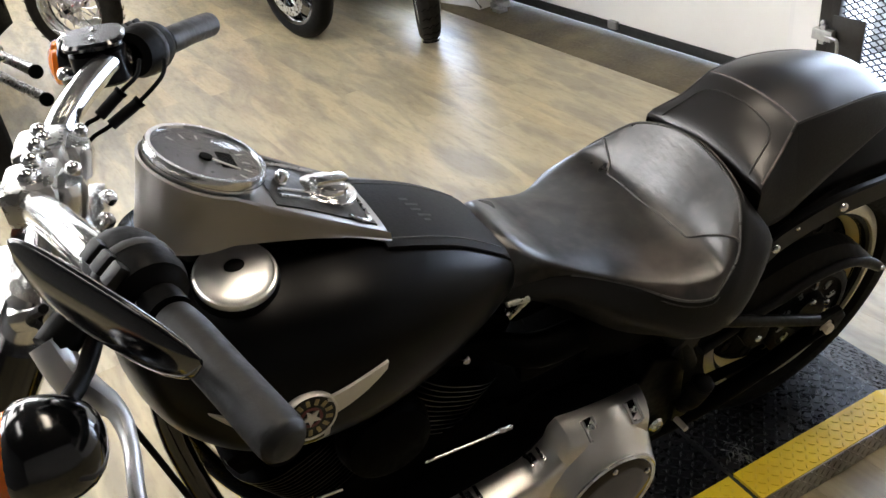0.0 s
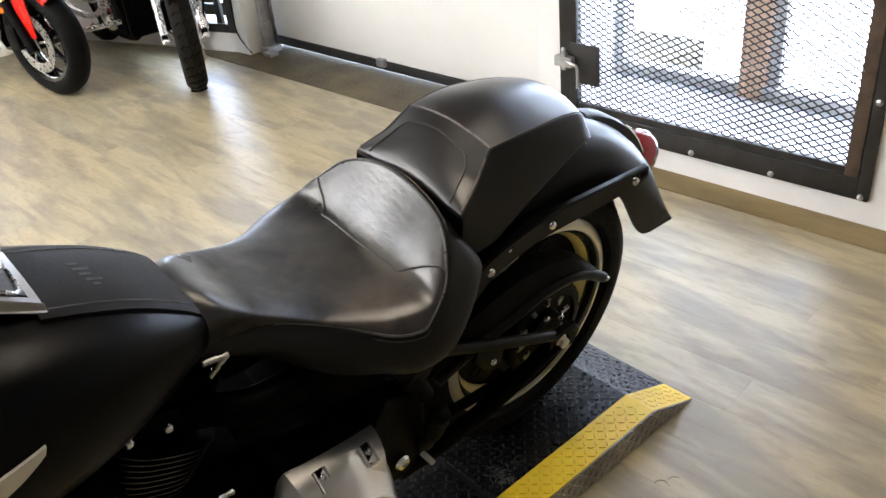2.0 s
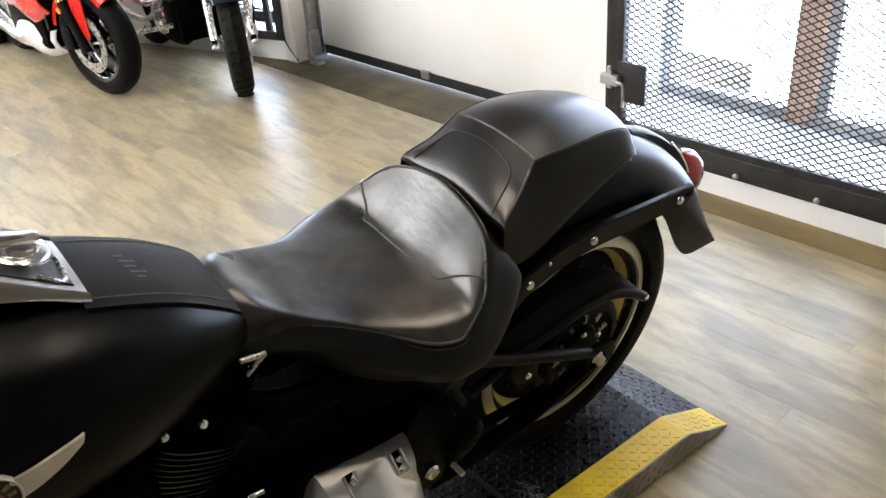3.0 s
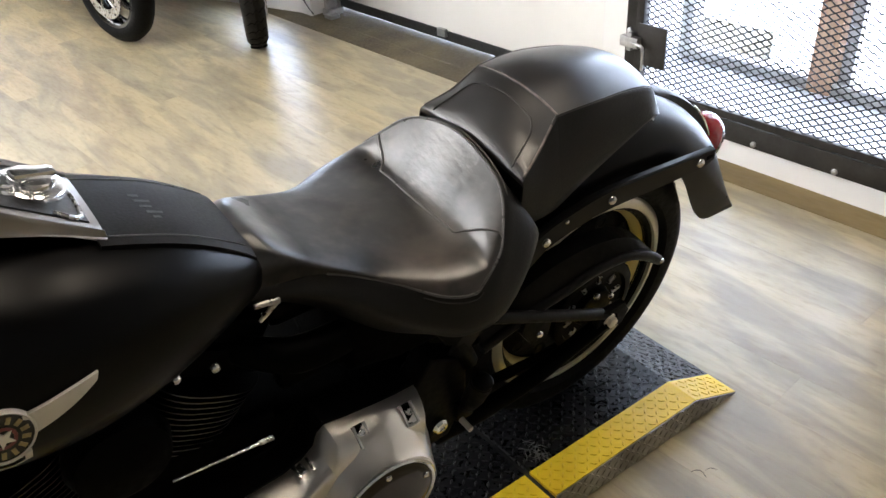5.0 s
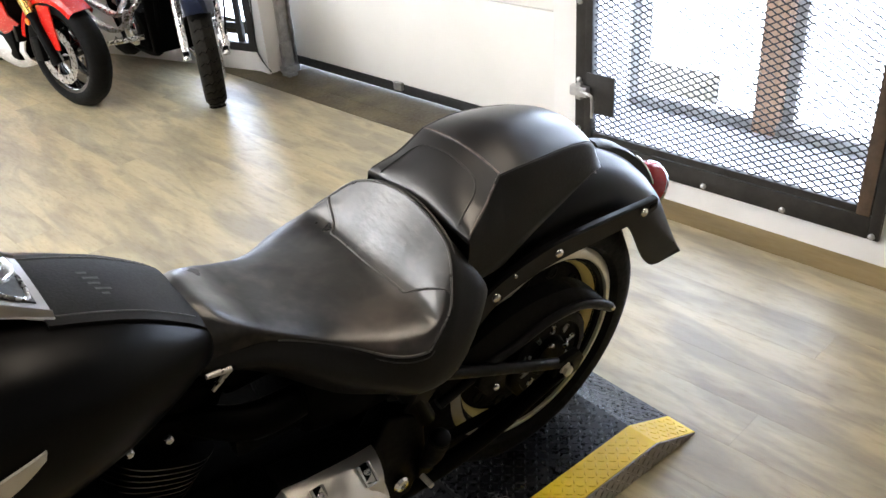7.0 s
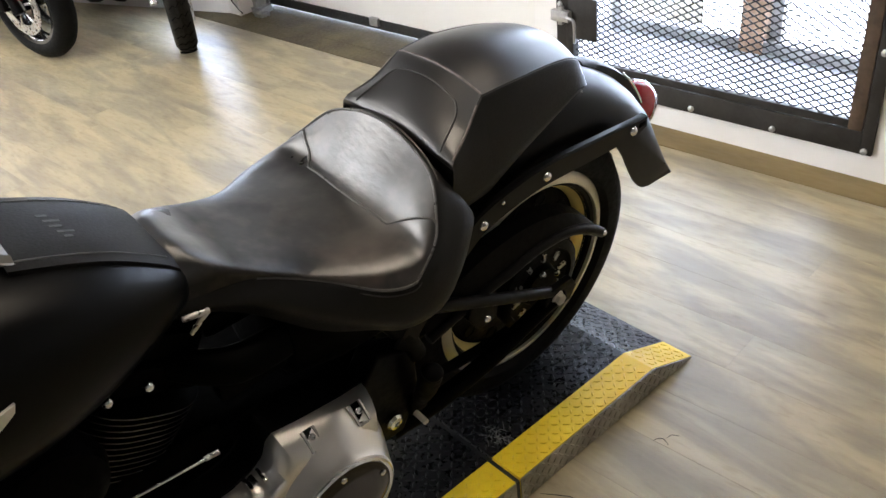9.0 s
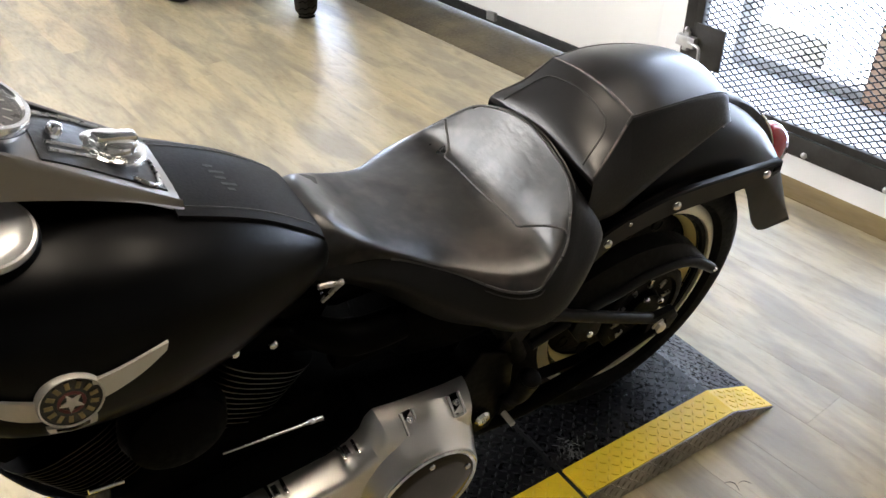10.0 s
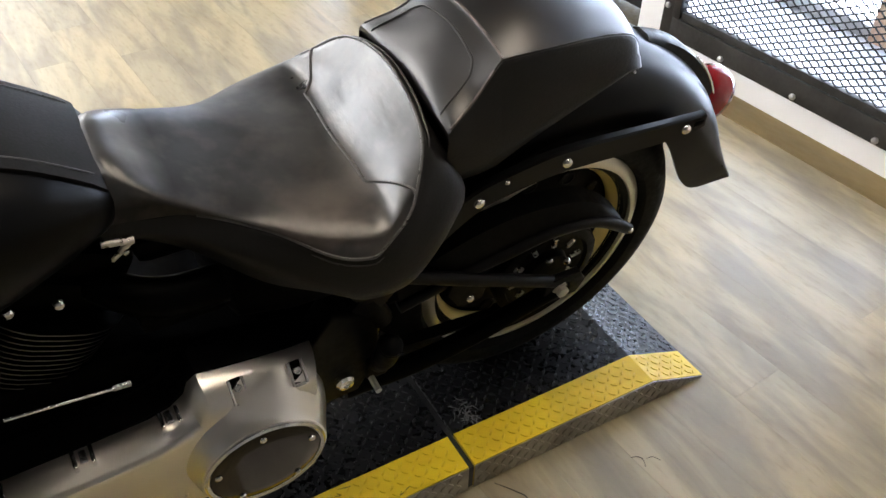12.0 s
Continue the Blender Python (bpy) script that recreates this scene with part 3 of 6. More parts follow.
panel = lrange(spot.outputs["Value"], 0.05, 0.12, 1.0, 0.0)
lmap = lnode("ShaderNodeMapping")
lmap.inputs["Scale"].default_value, lmap.inputs["Rotation"].default_value = (1.0, 0.45, 1.0), (0, 0, radians(25))
ll.new(ltc.outputs["Object"], lmap.inputs[0])
wrinkle = lnode("ShaderNodeTexNoise", Scale=75.0, Detail=3.0)
mottle = lnode("ShaderNodeTexNoise", Scale=34.0, Detail=2.0)
pores = lnode("ShaderNodeTexNoise", Scale=280.0, Detail=1.0)
ll.new(lmap.outputs[0], wrinkle.inputs["Vector"])
for nd in (mottle, pores):
    ll.new(ltc.outputs["Object"], nd.inputs["Vector"])
cloud = lnode("ShaderNodeTexNoise", Scale=11.0, Detail=3.0)
ll.new(ltc.outputs["Object"], cloud.inputs["Vector"])
crinkle = lmath("MULTIPLY", lmath("SUBTRACT", wrinkle.outputs[0], 0.5), lmath("MULTIPLY", panel, 4.0))
height = lmath("ADD", lmath("ADD", crinkle, lmath("MULTIPLY", cloud.outputs[0], 4.0)), lmath("MULTIPLY", pores.outputs[0], 0.10))
scuff = lnode("ShaderNodeMixRGB")
scuff.inputs[1].default_value, scuff.inputs[2].default_value = (0.006, 0.0058, 0.0058, 1), (0.030, 0.025, 0.022, 1)
ll.new(lrange(mottle.outputs[0], 0.48, 0.72, 0.0, 1.0), scuff.inputs[0])
axes = ln.new("ShaderNodeSeparateXYZ")
ll.new(ltc.outputs["Object"], axes.inputs[0])
bolster_dist = lnode("ShaderNodeVectorMath")   # near bolster: its warm highlight put into the colour, with brown wear
bolster_dist.operation = "DISTANCE"
bolster_dist.inputs[1].default_value = (-0.45, -0.175, 0.685)
ll.new(ltc.outputs["Object"], bolster_dist.inputs[0])
bolster_warm = lmath("MULTIPLY", lrange(bolster_dist.outputs["Value"], 0.01, 0.10, 0.8, 0.0), lrange(cloud.outputs[0], 0.38, 0.62, 0.1, 1.0))
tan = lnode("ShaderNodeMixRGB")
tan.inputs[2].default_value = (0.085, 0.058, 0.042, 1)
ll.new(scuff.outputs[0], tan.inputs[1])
ll.new(bolster_warm, tan.inputs[0])
polish = lmath("MAXIMUM", lrange(axes.outputs["X"], -0.64, -0.44, 0.2, 1.0), lrange(axes.outputs["Z"], 0.735, 0.762, 0.0, 1.0))
lb = lnode("ShaderNodeBump", Strength=0.34, Distance=0.0014)
ll.new(height, lb.inputs["Height"])
lp = ln["Principled BSDF"]
lp.inputs["Coat IOR"].default_value = 1.9
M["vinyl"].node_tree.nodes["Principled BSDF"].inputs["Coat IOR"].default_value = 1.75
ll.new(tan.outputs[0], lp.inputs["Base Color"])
ll.new(lmath("MULTIPLY", polish, lrange(cloud.outputs[0], 0.35, 0.62, 0.62, 1.0)), lp.inputs["Coat Weight"])
ll.new(lb.outputs[0], lp.inputs["Coat Normal"])
ll.new(lrange(cloud.outputs[0], 0.30, 0.70, 0.27, 0.42), lp.inputs["Coat Roughness"])
gp = glass.node_tree.nodes["Principled BSDF"]
gp.inputs["Transmission Weight"].default_value, gp.inputs["Roughness"].default_value, gp.inputs["IOR"].default_value = 1.0, 0.03, 1.1
M["glass"] = glass

BIKE = thing("motorcycle", Matrix.Translation((0, 0.0792, 0.0884)) @ Matrix.Rotation(radians(8.8), 4, "X"),
             "matte black cruiser motorcycle with leather seats on the platform", "motorcycle")


def B(name, bm, m, parent=None, label="", smooth=True):
    return part(name, bm, M[m], parent or BIKE, label, smooth)


def table(rows, n=5):
    """Rows of numbers filled in smoothly between one another."""
    p = [np.array(r, float) for r in rows]
    out = []
    for i in range(len(p) - 1):
        a, b, c, d = p[max(i - 1, 0)], p[i], p[i + 1], p[min(i + 2, len(p) - 1)]
        for k in range(n):
            t = k / n
            out.append(0.5 * (2 * b + (c - a) * t + (2 * a - 5 * b + 4 * c - d) * t * t + (3 * b - a - 3 * c + d) * t ** 3))
    return out + [p[-1]]


def at_x(rows, x):
    xs = [r[0] for r in rows]
    return [float(np.interp(x, xs, [r[i] for r in rows])) for i in range(1, len(rows[0]))]


def oval(x, w, zt, zs, zb, e=2.4, n=36):
    pts = []
    for a in np.linspace(0, 2 * math.pi, n, endpoint=False):
        c, s = math.cos(a), math.sin(a)
        y = w * math.copysign(abs(c) ** (2 / e), c)
        z = zs + (zt - zs) * s ** (2 / e) if s >= 0 else zs - (zs - zb) * (-s) ** (2 / e)
        pts.append((x, y, z))
    return pts


# fuel tank: x, half width, top, widest height, bottom
TANK = table([
    (-1.262, 0.045, 0.875, 0.83, 0.79), (-1.25, 0.09, 0.895, 0.82, 0.745), (-1.22, 0.14, 0.912, 0.805, 0.70), (-1.16, 0.182, 0.922, 0.785, 0.66),
    (-1.08, 0.200, 0.922, 0.77, 0.64), (-0.98, 0.197, 0.905, 0.76, 0.635), (-0.88, 0.176, 0.872, 0.755, 0.65),
    (-0.80, 0.148, 0.838, 0.752, 0.675), (-0.745, 0.122, 0.803, 0.750, 0.692), (-0.712, 0.098, 0.778, 0.744, 0.705), (-0.690, 0.050, 0.758, 0.740, 0.720)])
B("tank", loft([oval(*r, e=2.8) for r in TANK]), "denim", label="matte black fuel tank")


def tank_z(x, y, e=2.8):
    w, zt, zs, zb = at_x(TANK, x)
    return zs + (zt - zs) * max(0, 1 - min(1, abs(y) / w) ** e) ** (1 / e)


def tank_y(x, z, e=2.8):
    w, zt, zs, zb = at_x(TANK, x)
    t = (z - zs) / ((zt - zs) if z > zs else (zs - zb))
    return -w * max(0, 1 - min(1, abs(t)) ** e) ** (1 / e)


# console over the tank: x, top half width, top, skirt half width, skirt foot
CON = table([
    (-1.145, 0.030, 1.020, 0.040, 0.980), (-1.12, 0.060, 1.016, 0.060, 0.978),
    (-1.10, 0.070, 1.012, 0.070, 0.974), (-1.075, 0.0735, 1.003, 0.0735, 0.968), (-1.05, 0.073, 0.990, 0.073, 0.960), (-1.0, 0.072, 0.961, 0.072, 0.940), (-0.95, 0.0708, 0.927, 0.071, 0.916), (-0.894, 0.0700, 0.888, 0.072, 0.882)])
rings = []
for x, wt, zt, wb, zb in CON:
    half = [(0, zt + 0.004), (wt * 0.55, zt + 0.003), (wt * 0.88, zt), (wt, zt - 0.006), (wt + 0.004, zt - 0.016), (wt + (wb - wt) * 0.35, zt - (zt - zb) * 0.45), (wb, zb)]
    rings.append([(x, y, z) for y, z in half] + [(x, -y, z) for y, z in half[::-1][:-1]])
B("console", loft(rings), "console", label="satin grey tank console with a chrome speedometer")
CONSOLE = bpy.data.objects["console"]
B("console_plinth", loft([[(x, -wb * 0.62, zb + 0.004), (x, wb * 0.62, zb + 0.004), (x, wb * 0.55, 0.80), (x, -wb * 0.55, 0.80)] for x, wt, zt, wb, zb in CON[:-1]]), "engine", CONSOLE)
# dark inlay and ignition switch on the console deck


def deck(x, y, up):
    wt, zt, wb, zb = at_x(CON, x)
    return (x, y, zt + 0.004 - 0.003 * min(1, abs(y) / wt) + up)


def deck_plate(xa, xb, ya, yb, lo, hi, n=6):
    rings = []
    for x in np.linspace(xa, xb, n):
        f = (x - xa) / (xb - xa)
        y0, y1 = ya * (1 - f) + yb * f, 0
        ys = np.linspace(-y0, y0, 7)
        rings.append([deck(x, y, hi) for y in ys] + [deck(x, y, lo) for y in ys[::-1]])
    return loft(rings)


B("inlay", deck_plate(-1.03, -0.905, 0.056, 0.058, -0.004, 0.002), "inlay", CONSOLE, "textured black inlay")
for a in ((-1.018, -0.035, -0.955, -0.024), (-1.018, -0.02, -0.955, -0.009)):
    B("trim_bar", tube([deck(a[0], a[1], 0.003), deck(a[2], a[3], 0.003)], 0.0028, 8, 1), "steel", CONSOLE)
B("trim_bar", tube([deck(-1.018, 0.045, 0.003), deck(-0.99, 0.052, 0.003), deck(-0.925, 0.055, 0.003), deck(-0.910, 0.04, 0.003), deck(-0.910, -0.05, 0.003), deck(-0.94, -0.053, 0.003)], 0.003, 8, 4), "steel", CONSOLE)
IGN = Matrix.Translation(deck(-0.948, 0.0, 0.002)) @ Matrix.Rotation(radians(20), 4, "Y")
B("ignition_base", revolve([(0.040, 0), (0.040, 0.006), (0.036, 0.009), (0, 0.009)], IGN, 28), "chrome", CONSOLE)
B("ignition_knob", revolve([(0.027, 0.008), (0.0268, 0.013), (0.025, 0.0165), (0.020, 0.018), (0, 0.018)], IGN, 36), "chrome", CONSOLE, "chrome ignition knob")
bm = bmesh.new()
box(bm, (-0.027, -0.0095, 0.014), (0.027, 0.0095, 0.0245), 0.0045)
bm.transform(IGN @ Matrix.Rotation(radians(15), 4, "Z"))
B("ignition_tab", bm, "chrome", CONSOLE)
B("reset_knob", revolve([(0.010, 0), (0.010, 0.010), (0.007, 0.016), (0, 0.017)], Matrix.Translation(deck(-1.008, 0.0, 0.0)) @ Matrix.Rotation(radians(30), 4, "Y"), 16), "chrome", CONSOLE)
# speedometer
SP = Matrix.Translation((-1.088, 0, 1.040)) @ Matrix.Rotation(radians(28), 4, "Y")
spd = B("speedometer", revolve([(0.0715, -0.010), (0.0730, -0.004), (0.0730, 0.002), (0.071, 0.007), (0.066, 0.007), (0.064, 0.002), (0.063, -0.005)], SP, 48), "chrome", label="chrome speedometer bezel")
angs = np.linspace(0, 2 * math.pi, 48, endpoint=False).tolist()


def shell_loop(r, h, half, tail, drop):
    """The console's outline: round under the dial, straight back to two corners."""
    front = [SP @ Vector((r * math.cos(q), r * math.sin(q), h)) for q in np.linspace(radians(80), radians(280), 25)]
    out = []
    for p, s in ((front[0], 1), (front[-1], -1)):
        end = Vector((-0.893, s * half, tail))
        run = [p.lerp(end, f) - Vector((0, 0, drop * math.sin(math.pi * f))) for f in np.linspace(0, 1, 13)[1:]]
        out.append(run)
    return out[0][::-1] + front + out[1]


hem = [Vector((p.x * 0.35 + 0.65 * (-1.128 + (p.x + 1.10) * 1.25 if p.x < -1.08 else p.x), p.y * 1.06, 0)) for p in shell_loop(0.0785, -0.012, 0.073, 0.888, 0)]
hem = [Vector((p.x, p.y, float(np.interp(p.x, [-1.20, -1.10, -1.05, -1.0, -0.95, -0.893], [0.968, 0.966, 0.950, 0.932, 0.911, 0.878])))) for p in hem]
lip_in, lip, lip_out = shell_loop(0.0735, -0.012, 0.0705, 0.888, 0.002), shell_loop(0.0760, -0.0095, 0.0725, 0.890, 0.002), shell_loop(0.0785, -0.012, 0.0735, 0.887, 0.002)
walls = [lip_in, lip, lip_out] + [[p.lerp(q, f) + Vector((0, 0, -0.005 * math.sin(math.pi * f))) for p, q in zip(lip_out, hem)] for f in (0.15, 0.35, 0.55, 0.75, 0.9, 1.0)]
walls.append([p * 1.0 + Vector((0, -math.copysign(0.006, p.y), 0.004)) for p in hem])
B("shell", loft(walls, closed=False), "console", CONSOLE)
B("front_skirt", loft([[Vector((-1.150 + r * 0.062 * math.cos(q), r * 0.050 * math.sin(q), z)) for q in angs] for r, z in ((1.0, 0.972), (1.05, 0.90), (1.1, 0.84))]), "gloss", CONSOLE)
B("bezel_gap", revolve([(0.0735, -0.004), (0.0715, -0.004)], SP, 48), "black", spd)
B("dial", revolve([(0.063, -0.006), (0.03, -0.006), (0, -0.006)], SP, 40), "dial", spd, "grey dial face")
for k in range(13):
    a = radians(-130 + k * 21.6)
    bm = bmesh.new()
    box(bm, (0.046, -0.001, -0.0055), (0.056, 0.001, -0.0048))
    bm.transform(SP @ Matrix.Rotation(a, 4, "Z"))
    B("tick", bm, "ink", spd, smooth=False)
bm = bmesh.new()
box(bm, (-0.008, -0.0015, -0.004), (0.042, 0.0012, -0.002))
bm.transform(SP @ Matrix.Rotation(radians(-30), 4, "Z"))
B("needle", bm, "ink", spd, smooth=False)
B("hub_cap", revolve([(0.008, -0.005), (0.008, -0.001), (0, -0.0005)], SP, 16), "black", spd)
bm = bmesh.new()
box(bm, (-0.036, -0.018, -0.0055), (-0.016, 0.018, -0.0045))
bm.transform(SP @ Matrix.Rotation(radians(180), 4, "Z"))
B("odometer_window", bm, "black", spd, smooth=False)
gl = B("glass", revolve([(0.064, 0.003), (0.045, 0.006), (0.02, 0.0075), (0, 0.008)], SP, 40), "glass", spd)
gl.visible_shadow = False

# fuel cap
for sy, nm in ((-1, "fuel_cap"), (1, "fuel_gauge")):
    y = 0.087 * sy
    CAP = Matrix.Translation((-1.105, y, tank_z(-1.105, y) + 0.004)) @ Matrix.Rotation(radians(-14 * sy), 4, "X") @ Matrix.Rotation(radians(3), 4, "Y")
    c = B(nm, revolve([(0.050, 0), (0.051, 0.008), (0.0495, 0.0115), (0.0465, 0.0125), (0.044, 0.0115), (0.030, 0.0128), (0.014, 0.0136), (0, 0.014)], CAP, 40), "cap", label="round polished flush fuel cap")
    B("neck_ring", revolve([(0.052, -0.014), (0.053, 0.0), (0.051, 0.003), (0.049, 0.002)], CAP, 40), "black", c)
    if sy < 0:
        B("lock_cover", revolve([(0.009, 0.012), (0.009, 0.015), (0.006, 0.0162), (0, 0.0165)], CAP @ Matrix.Translation((0.002, 0.008, 0)) @ Matrix.Diagonal((1.4, 1, 1, 1)), 20), "black", c)

# leather strap from console to seat
rings = []
for i, x in enumerate(np.linspace(-0.905, -0.712, 16)):
    hw = min(0.088, at_x(TANK, x)[0] * 0.93)
    ys = np.linspace(-hw, hw, 13)
    rings.append([(x, y, tank_z(x, y) + 0.006) for y in ys] + [(x, y, tank_z(x, y) - 0.004) for y in ys[::-1]])
STRAP = B("tank_strap", loft(rings), "strap", label="stitched black leather tank strap")
for s in (-1, 1):
    xs = np.linspace(-0.90, -0.72, 24)
    B("stitching", tube([(x, s * (min(0.072, at_x(TANK, x)[0] * 0.86)), tank_z(x, min(0.072, at_x(TANK, x)[0] * 0.86)) + 0.0062) for x in xs], 0.0011, 6, 1), "thread", STRAP)

for k, (xa, xb, yy) in enumerate(((-0.835, -0.822, 0.022), (-0.832, -0.812, 0.008), (-0.830, -0.815, -0.006), (-0.826, -0.806, -0.020), (-0.822, -0.812, -0.032))):
    rr = []
    for x in (xa, xb):
        rr.append([(x, yy - 0.003, tank_z(x, yy) + 0.0060), (x, yy + 0.003, tank_z(x, yy) + 0.0060), (x, yy + 0.003, tank_z(x, yy) + 0.0063), (x, yy - 0.003, tank_z(x, yy) + 0.0063)])
    B("worn_mark", loft(rr), "print", STRAP, smooth=False)

# winged tank badge, plain shapes only
for sy in (-1, 1):
    def on_tank(x, z, out):
        return (x, -sy * (tank_y(x, z) - out), z)
    BC = (-1.080, 0.772)
    n = Vector((0, sy, 0.10)).normalized()
    base = Vector(on_tank(*BC, 0.004))
    q = n.to_track_quat("Z", "X").to_matrix().to_4x4()
    bd = B("badge", revolve([(0.036, -0.008), (0.036, 0.003), (0.0345, 0.006), (0.0325, 0.005)], Matrix.Translation(base) @ q, 40), "badge", label="aged silver round tank badge with two wings")
    B("badge_face", revolve([(0.0326, 0.004), (0.020, 0.0045), (0, 0.0045)], Matrix.Translation(base) @ q, 32), "gloss", bd)
    B("badge_ring", revolve([(0.0155, 0.0040), (0.0152, 0.0052), (0.0115, 0.0054), (0.0112, 0.0040)], Matrix.Translation(base) @ q, 28), "badgered", bd)
    for k in range(13):
        a = radians(27.7 * k)
        bm = bmesh.new()
        box(bm, (0.0195, -0.0025, 0.0045), (0.0285, 0.0025, 0.0058))
        bm.transform(Matrix.Translation(base) @ q @ Matrix.Rotation(a, 4, "Z"))
        B("badge_bar", bm, "badgebar", bd, smooth=False)
    star = []
    for k in range(10):
        r, a = (0.0135 if k % 2 == 0 else 0.0055), radians(36 * k + 90)
        star.append((r * math.cos(a), r * math.sin(a)))
    bm = plate(star, 0.0045, 0.007, plane="xy")
    bm.transform(Matrix.Translation(base) @ q)
    B("badge_star", bm, "badge", bd, smooth=False)

    def wing(top, bot, out0=0.0015, out1=0.006):
        rings = []
        for (xa, za), (xb, zb) in zip(table(top, 4), table(bot, 4)):
            m = 5
            up = [(xa + (xb - xa) * k / (m - 1), za + (zb - za) * k / (m - 1)) for k in range(m)]
            rings.append([on_tank(x, z, out1) for x, z in up] + [on_tank(x, z, out0) for x, z in up[::-1]])
        return loft(rings)
    B("wing", wing([(-1.055, 0.790), (-1.03, 0.792), (-1.00, 0.796), (-0.966, 0.800)], [(-1.053, 0.758), (-1.03, 0.763), (-1.00, 0.774), (-0.970, 0.790)]), "badge", bd, smooth=False)
    B("wing", wing([(-1.108, 0.779), (-1.14, 0.791), (-1.17, 0.801), (-1.19, 0.808)], [(-1.108, 0.749), (-1.13, 0.755), (-1.155, 0.771), (-1.182, 0.799)]), "badge", bd, smooth=False)
    B("banner", wing([(-1.112, 0.733), (-1.085, 0.726), (-1.058, 0.733)], [(-1.110, 0.720), (-1.085, 0.713), (-1.060, 0.720)]), "badge", bd, smooth=False)
    B("banner_face", wing([(-1.103, 0.7285), (-1.085, 0.7235), (-1.067, 0.7285)], [(-1.102, 0.7215), (-1.085, 0.7160), (-1.068, 0.7215)], 0.0055, 0.0068), "gloss", bd, smooth=False)

# solo seat, nose to rim: middle x z, inner x y z, shoulder x y z, lower edge x y z
SEAT_Y = -0.009
SEAT_ROWS = [
    (-0.756, 0.744, -0.754, 0.041, 0.742, -0.748, 0.075, 0.731, -0.736, 0.086, 0.708),
    (-0.746, 0.758, -0.744, 0.043, 0.756, -0.735, 0.077, 0.744, -0.722, 0.091, 0.722),
    (-0.705, 0.786, -0.703, 0.045, 0.784, -0.696, 0.081, 0.763, -0.688, 0.093, 0.721),
    (-0.640, 0.744, -0.640, 0.051, 0.745, -0.636, 0.100, 0.738, -0.619, 0.106, 0.714),
    (-0.561, 0.709, -0.559, 0.075, 0.708, -0.552, 0.129, 0.696, -0.534, 0.142, 0.681),
    (-0.484, 0.692, -0.477, 0.100, 0.690, -0.472, 0.176, 0.679, -0.471, 0.193, 0.657),
    (-0.388, 0.690, -0.380, 0.105, 0.683, -0.398, 0.195, 0.680, -0.424, 0.212, 0.651),
    (-0.344, 0.741, -0.344, 0.112, 0.723, -0.372, 0.189, 0.692, -0.399, 0.208, 0.660),
    (-0.300, 0.791, -0.308, 0.118, 0.762, -0.343, 0.179, 0.706, -0.366, 0.197, 0.682)]
NS, NC = 6, 5
seat_grid = []
for r in table(SEAT_ROWS, NS):
    half = [np.array((r[8], -r[9], r[10])), np.array((r[5], -r[6], r[7])), np.array((r[2], -r[3], r[4]))]
    far = [p * (1, -1, 1) for p in half[::-1]]
    seat_grid.append([Vector(p) + Vector((0, SEAT_Y, 0)) for p in table(half + [np.array((r[0], 0, r[1]))] + far, NC)])
LAST = len(seat_grid) - 1
for _ in range(6):   # ease the padding into soft folds, its outline kept
    eased = [list(g) for g in seat_grid]
    for i in range(3 * NS, LAST):
        for j in range(1, 6 * NC):
            eased[i][j] = seat_grid[i][j] * 0.5 + (seat_grid[i - 1][j] + seat_grid[i + 1][j] + seat_grid[i][j - 1] + seat_grid[i][j + 1]) * 0.125
    seat_grid = eased


def seat_at(u, v):
    """A place on the seat's top by its row and column."""
    i, j = min(int(u), LAST - 1), min(int(v), 6 * NC - 1)
    a, b = u - i, v - j
    return (seat_grid[i][j] * (1 - a) + seat_grid[i + 1][j] * a) * (1 - b) + (seat_grid[i][j + 1] * (1 - a) + seat_grid[i + 1][j + 1] * a) * b


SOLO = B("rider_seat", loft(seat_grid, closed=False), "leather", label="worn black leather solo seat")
# skirt under the leather, front to back: top, lip, bulge, foot
rim_row, low = seat_grid[LAST], [g[6 * NC] - Vector((0, SEAT_Y, 0)) for g in seat_grid]
SKIRT = [
    ((-0.756, 0.0, 0.744), (-0.761, 0.0, 0.736), (-0.757, 0.0, 0.725), (-0.742, 0.0, 0.70)),
    ((-0.748, 0.075, 0.731), (-0.753, 0.079, 0.723), (-0.748, 0.080, 0.710), (-0.735, 0.065, 0.68)),
    (tuple(low[2 * NS]), (-0.687, 0.097, 0.712), (-0.690, 0.100, 0.698), (-0.69, 0.085, 0.680)),
    (tuple(low[3 * NS]), (-0.621, 0.111, 0.702), (-0.625, 0.121, 0.680), (-0.63, 0.10, 0.645)),
    (tuple(low[4 * NS]), (-0.536, 0.150, 0.674), (-0.542, 0.168, 0.632), (-0.55, 0.145, 0.590)),
    (tuple(low[5 * NS]), (-0.469, 0.197, 0.645), (-0.466, 0.207, 0.592), (-0.47, 0.17, 0.555)),
    (tuple(low[6 * NS]), (-0.420, 0.217, 0.630), (-0.419, 0.221, 0.576), (-0.42, 0.18, 0.530)),
    (tuple(low[8 * NS]), (-0.374, 0.217, 0.652), (-0.353, 0.222, 0.592), (-0.35, 0.18, 0.525)),
    ((-0.338, 0.174, 0.711), (-0.324, 0.182, 0.703), (-0.280, 0.193, 0.662), (-0.28, 0.15, 0.545)),
    ((-0.308, 0.118, 0.762), (-0.294, 0.123, 0.753), (-0.250, 0.146, 0.682), (-0.235, 0.12, 0.620)),
    ((-0.300, 0.0, 0.791), (-0.286, 0.0, 0.782), (-0.262, 0.0, 0.700), (-0.235, 0.0, 0.65))]
ribs = []
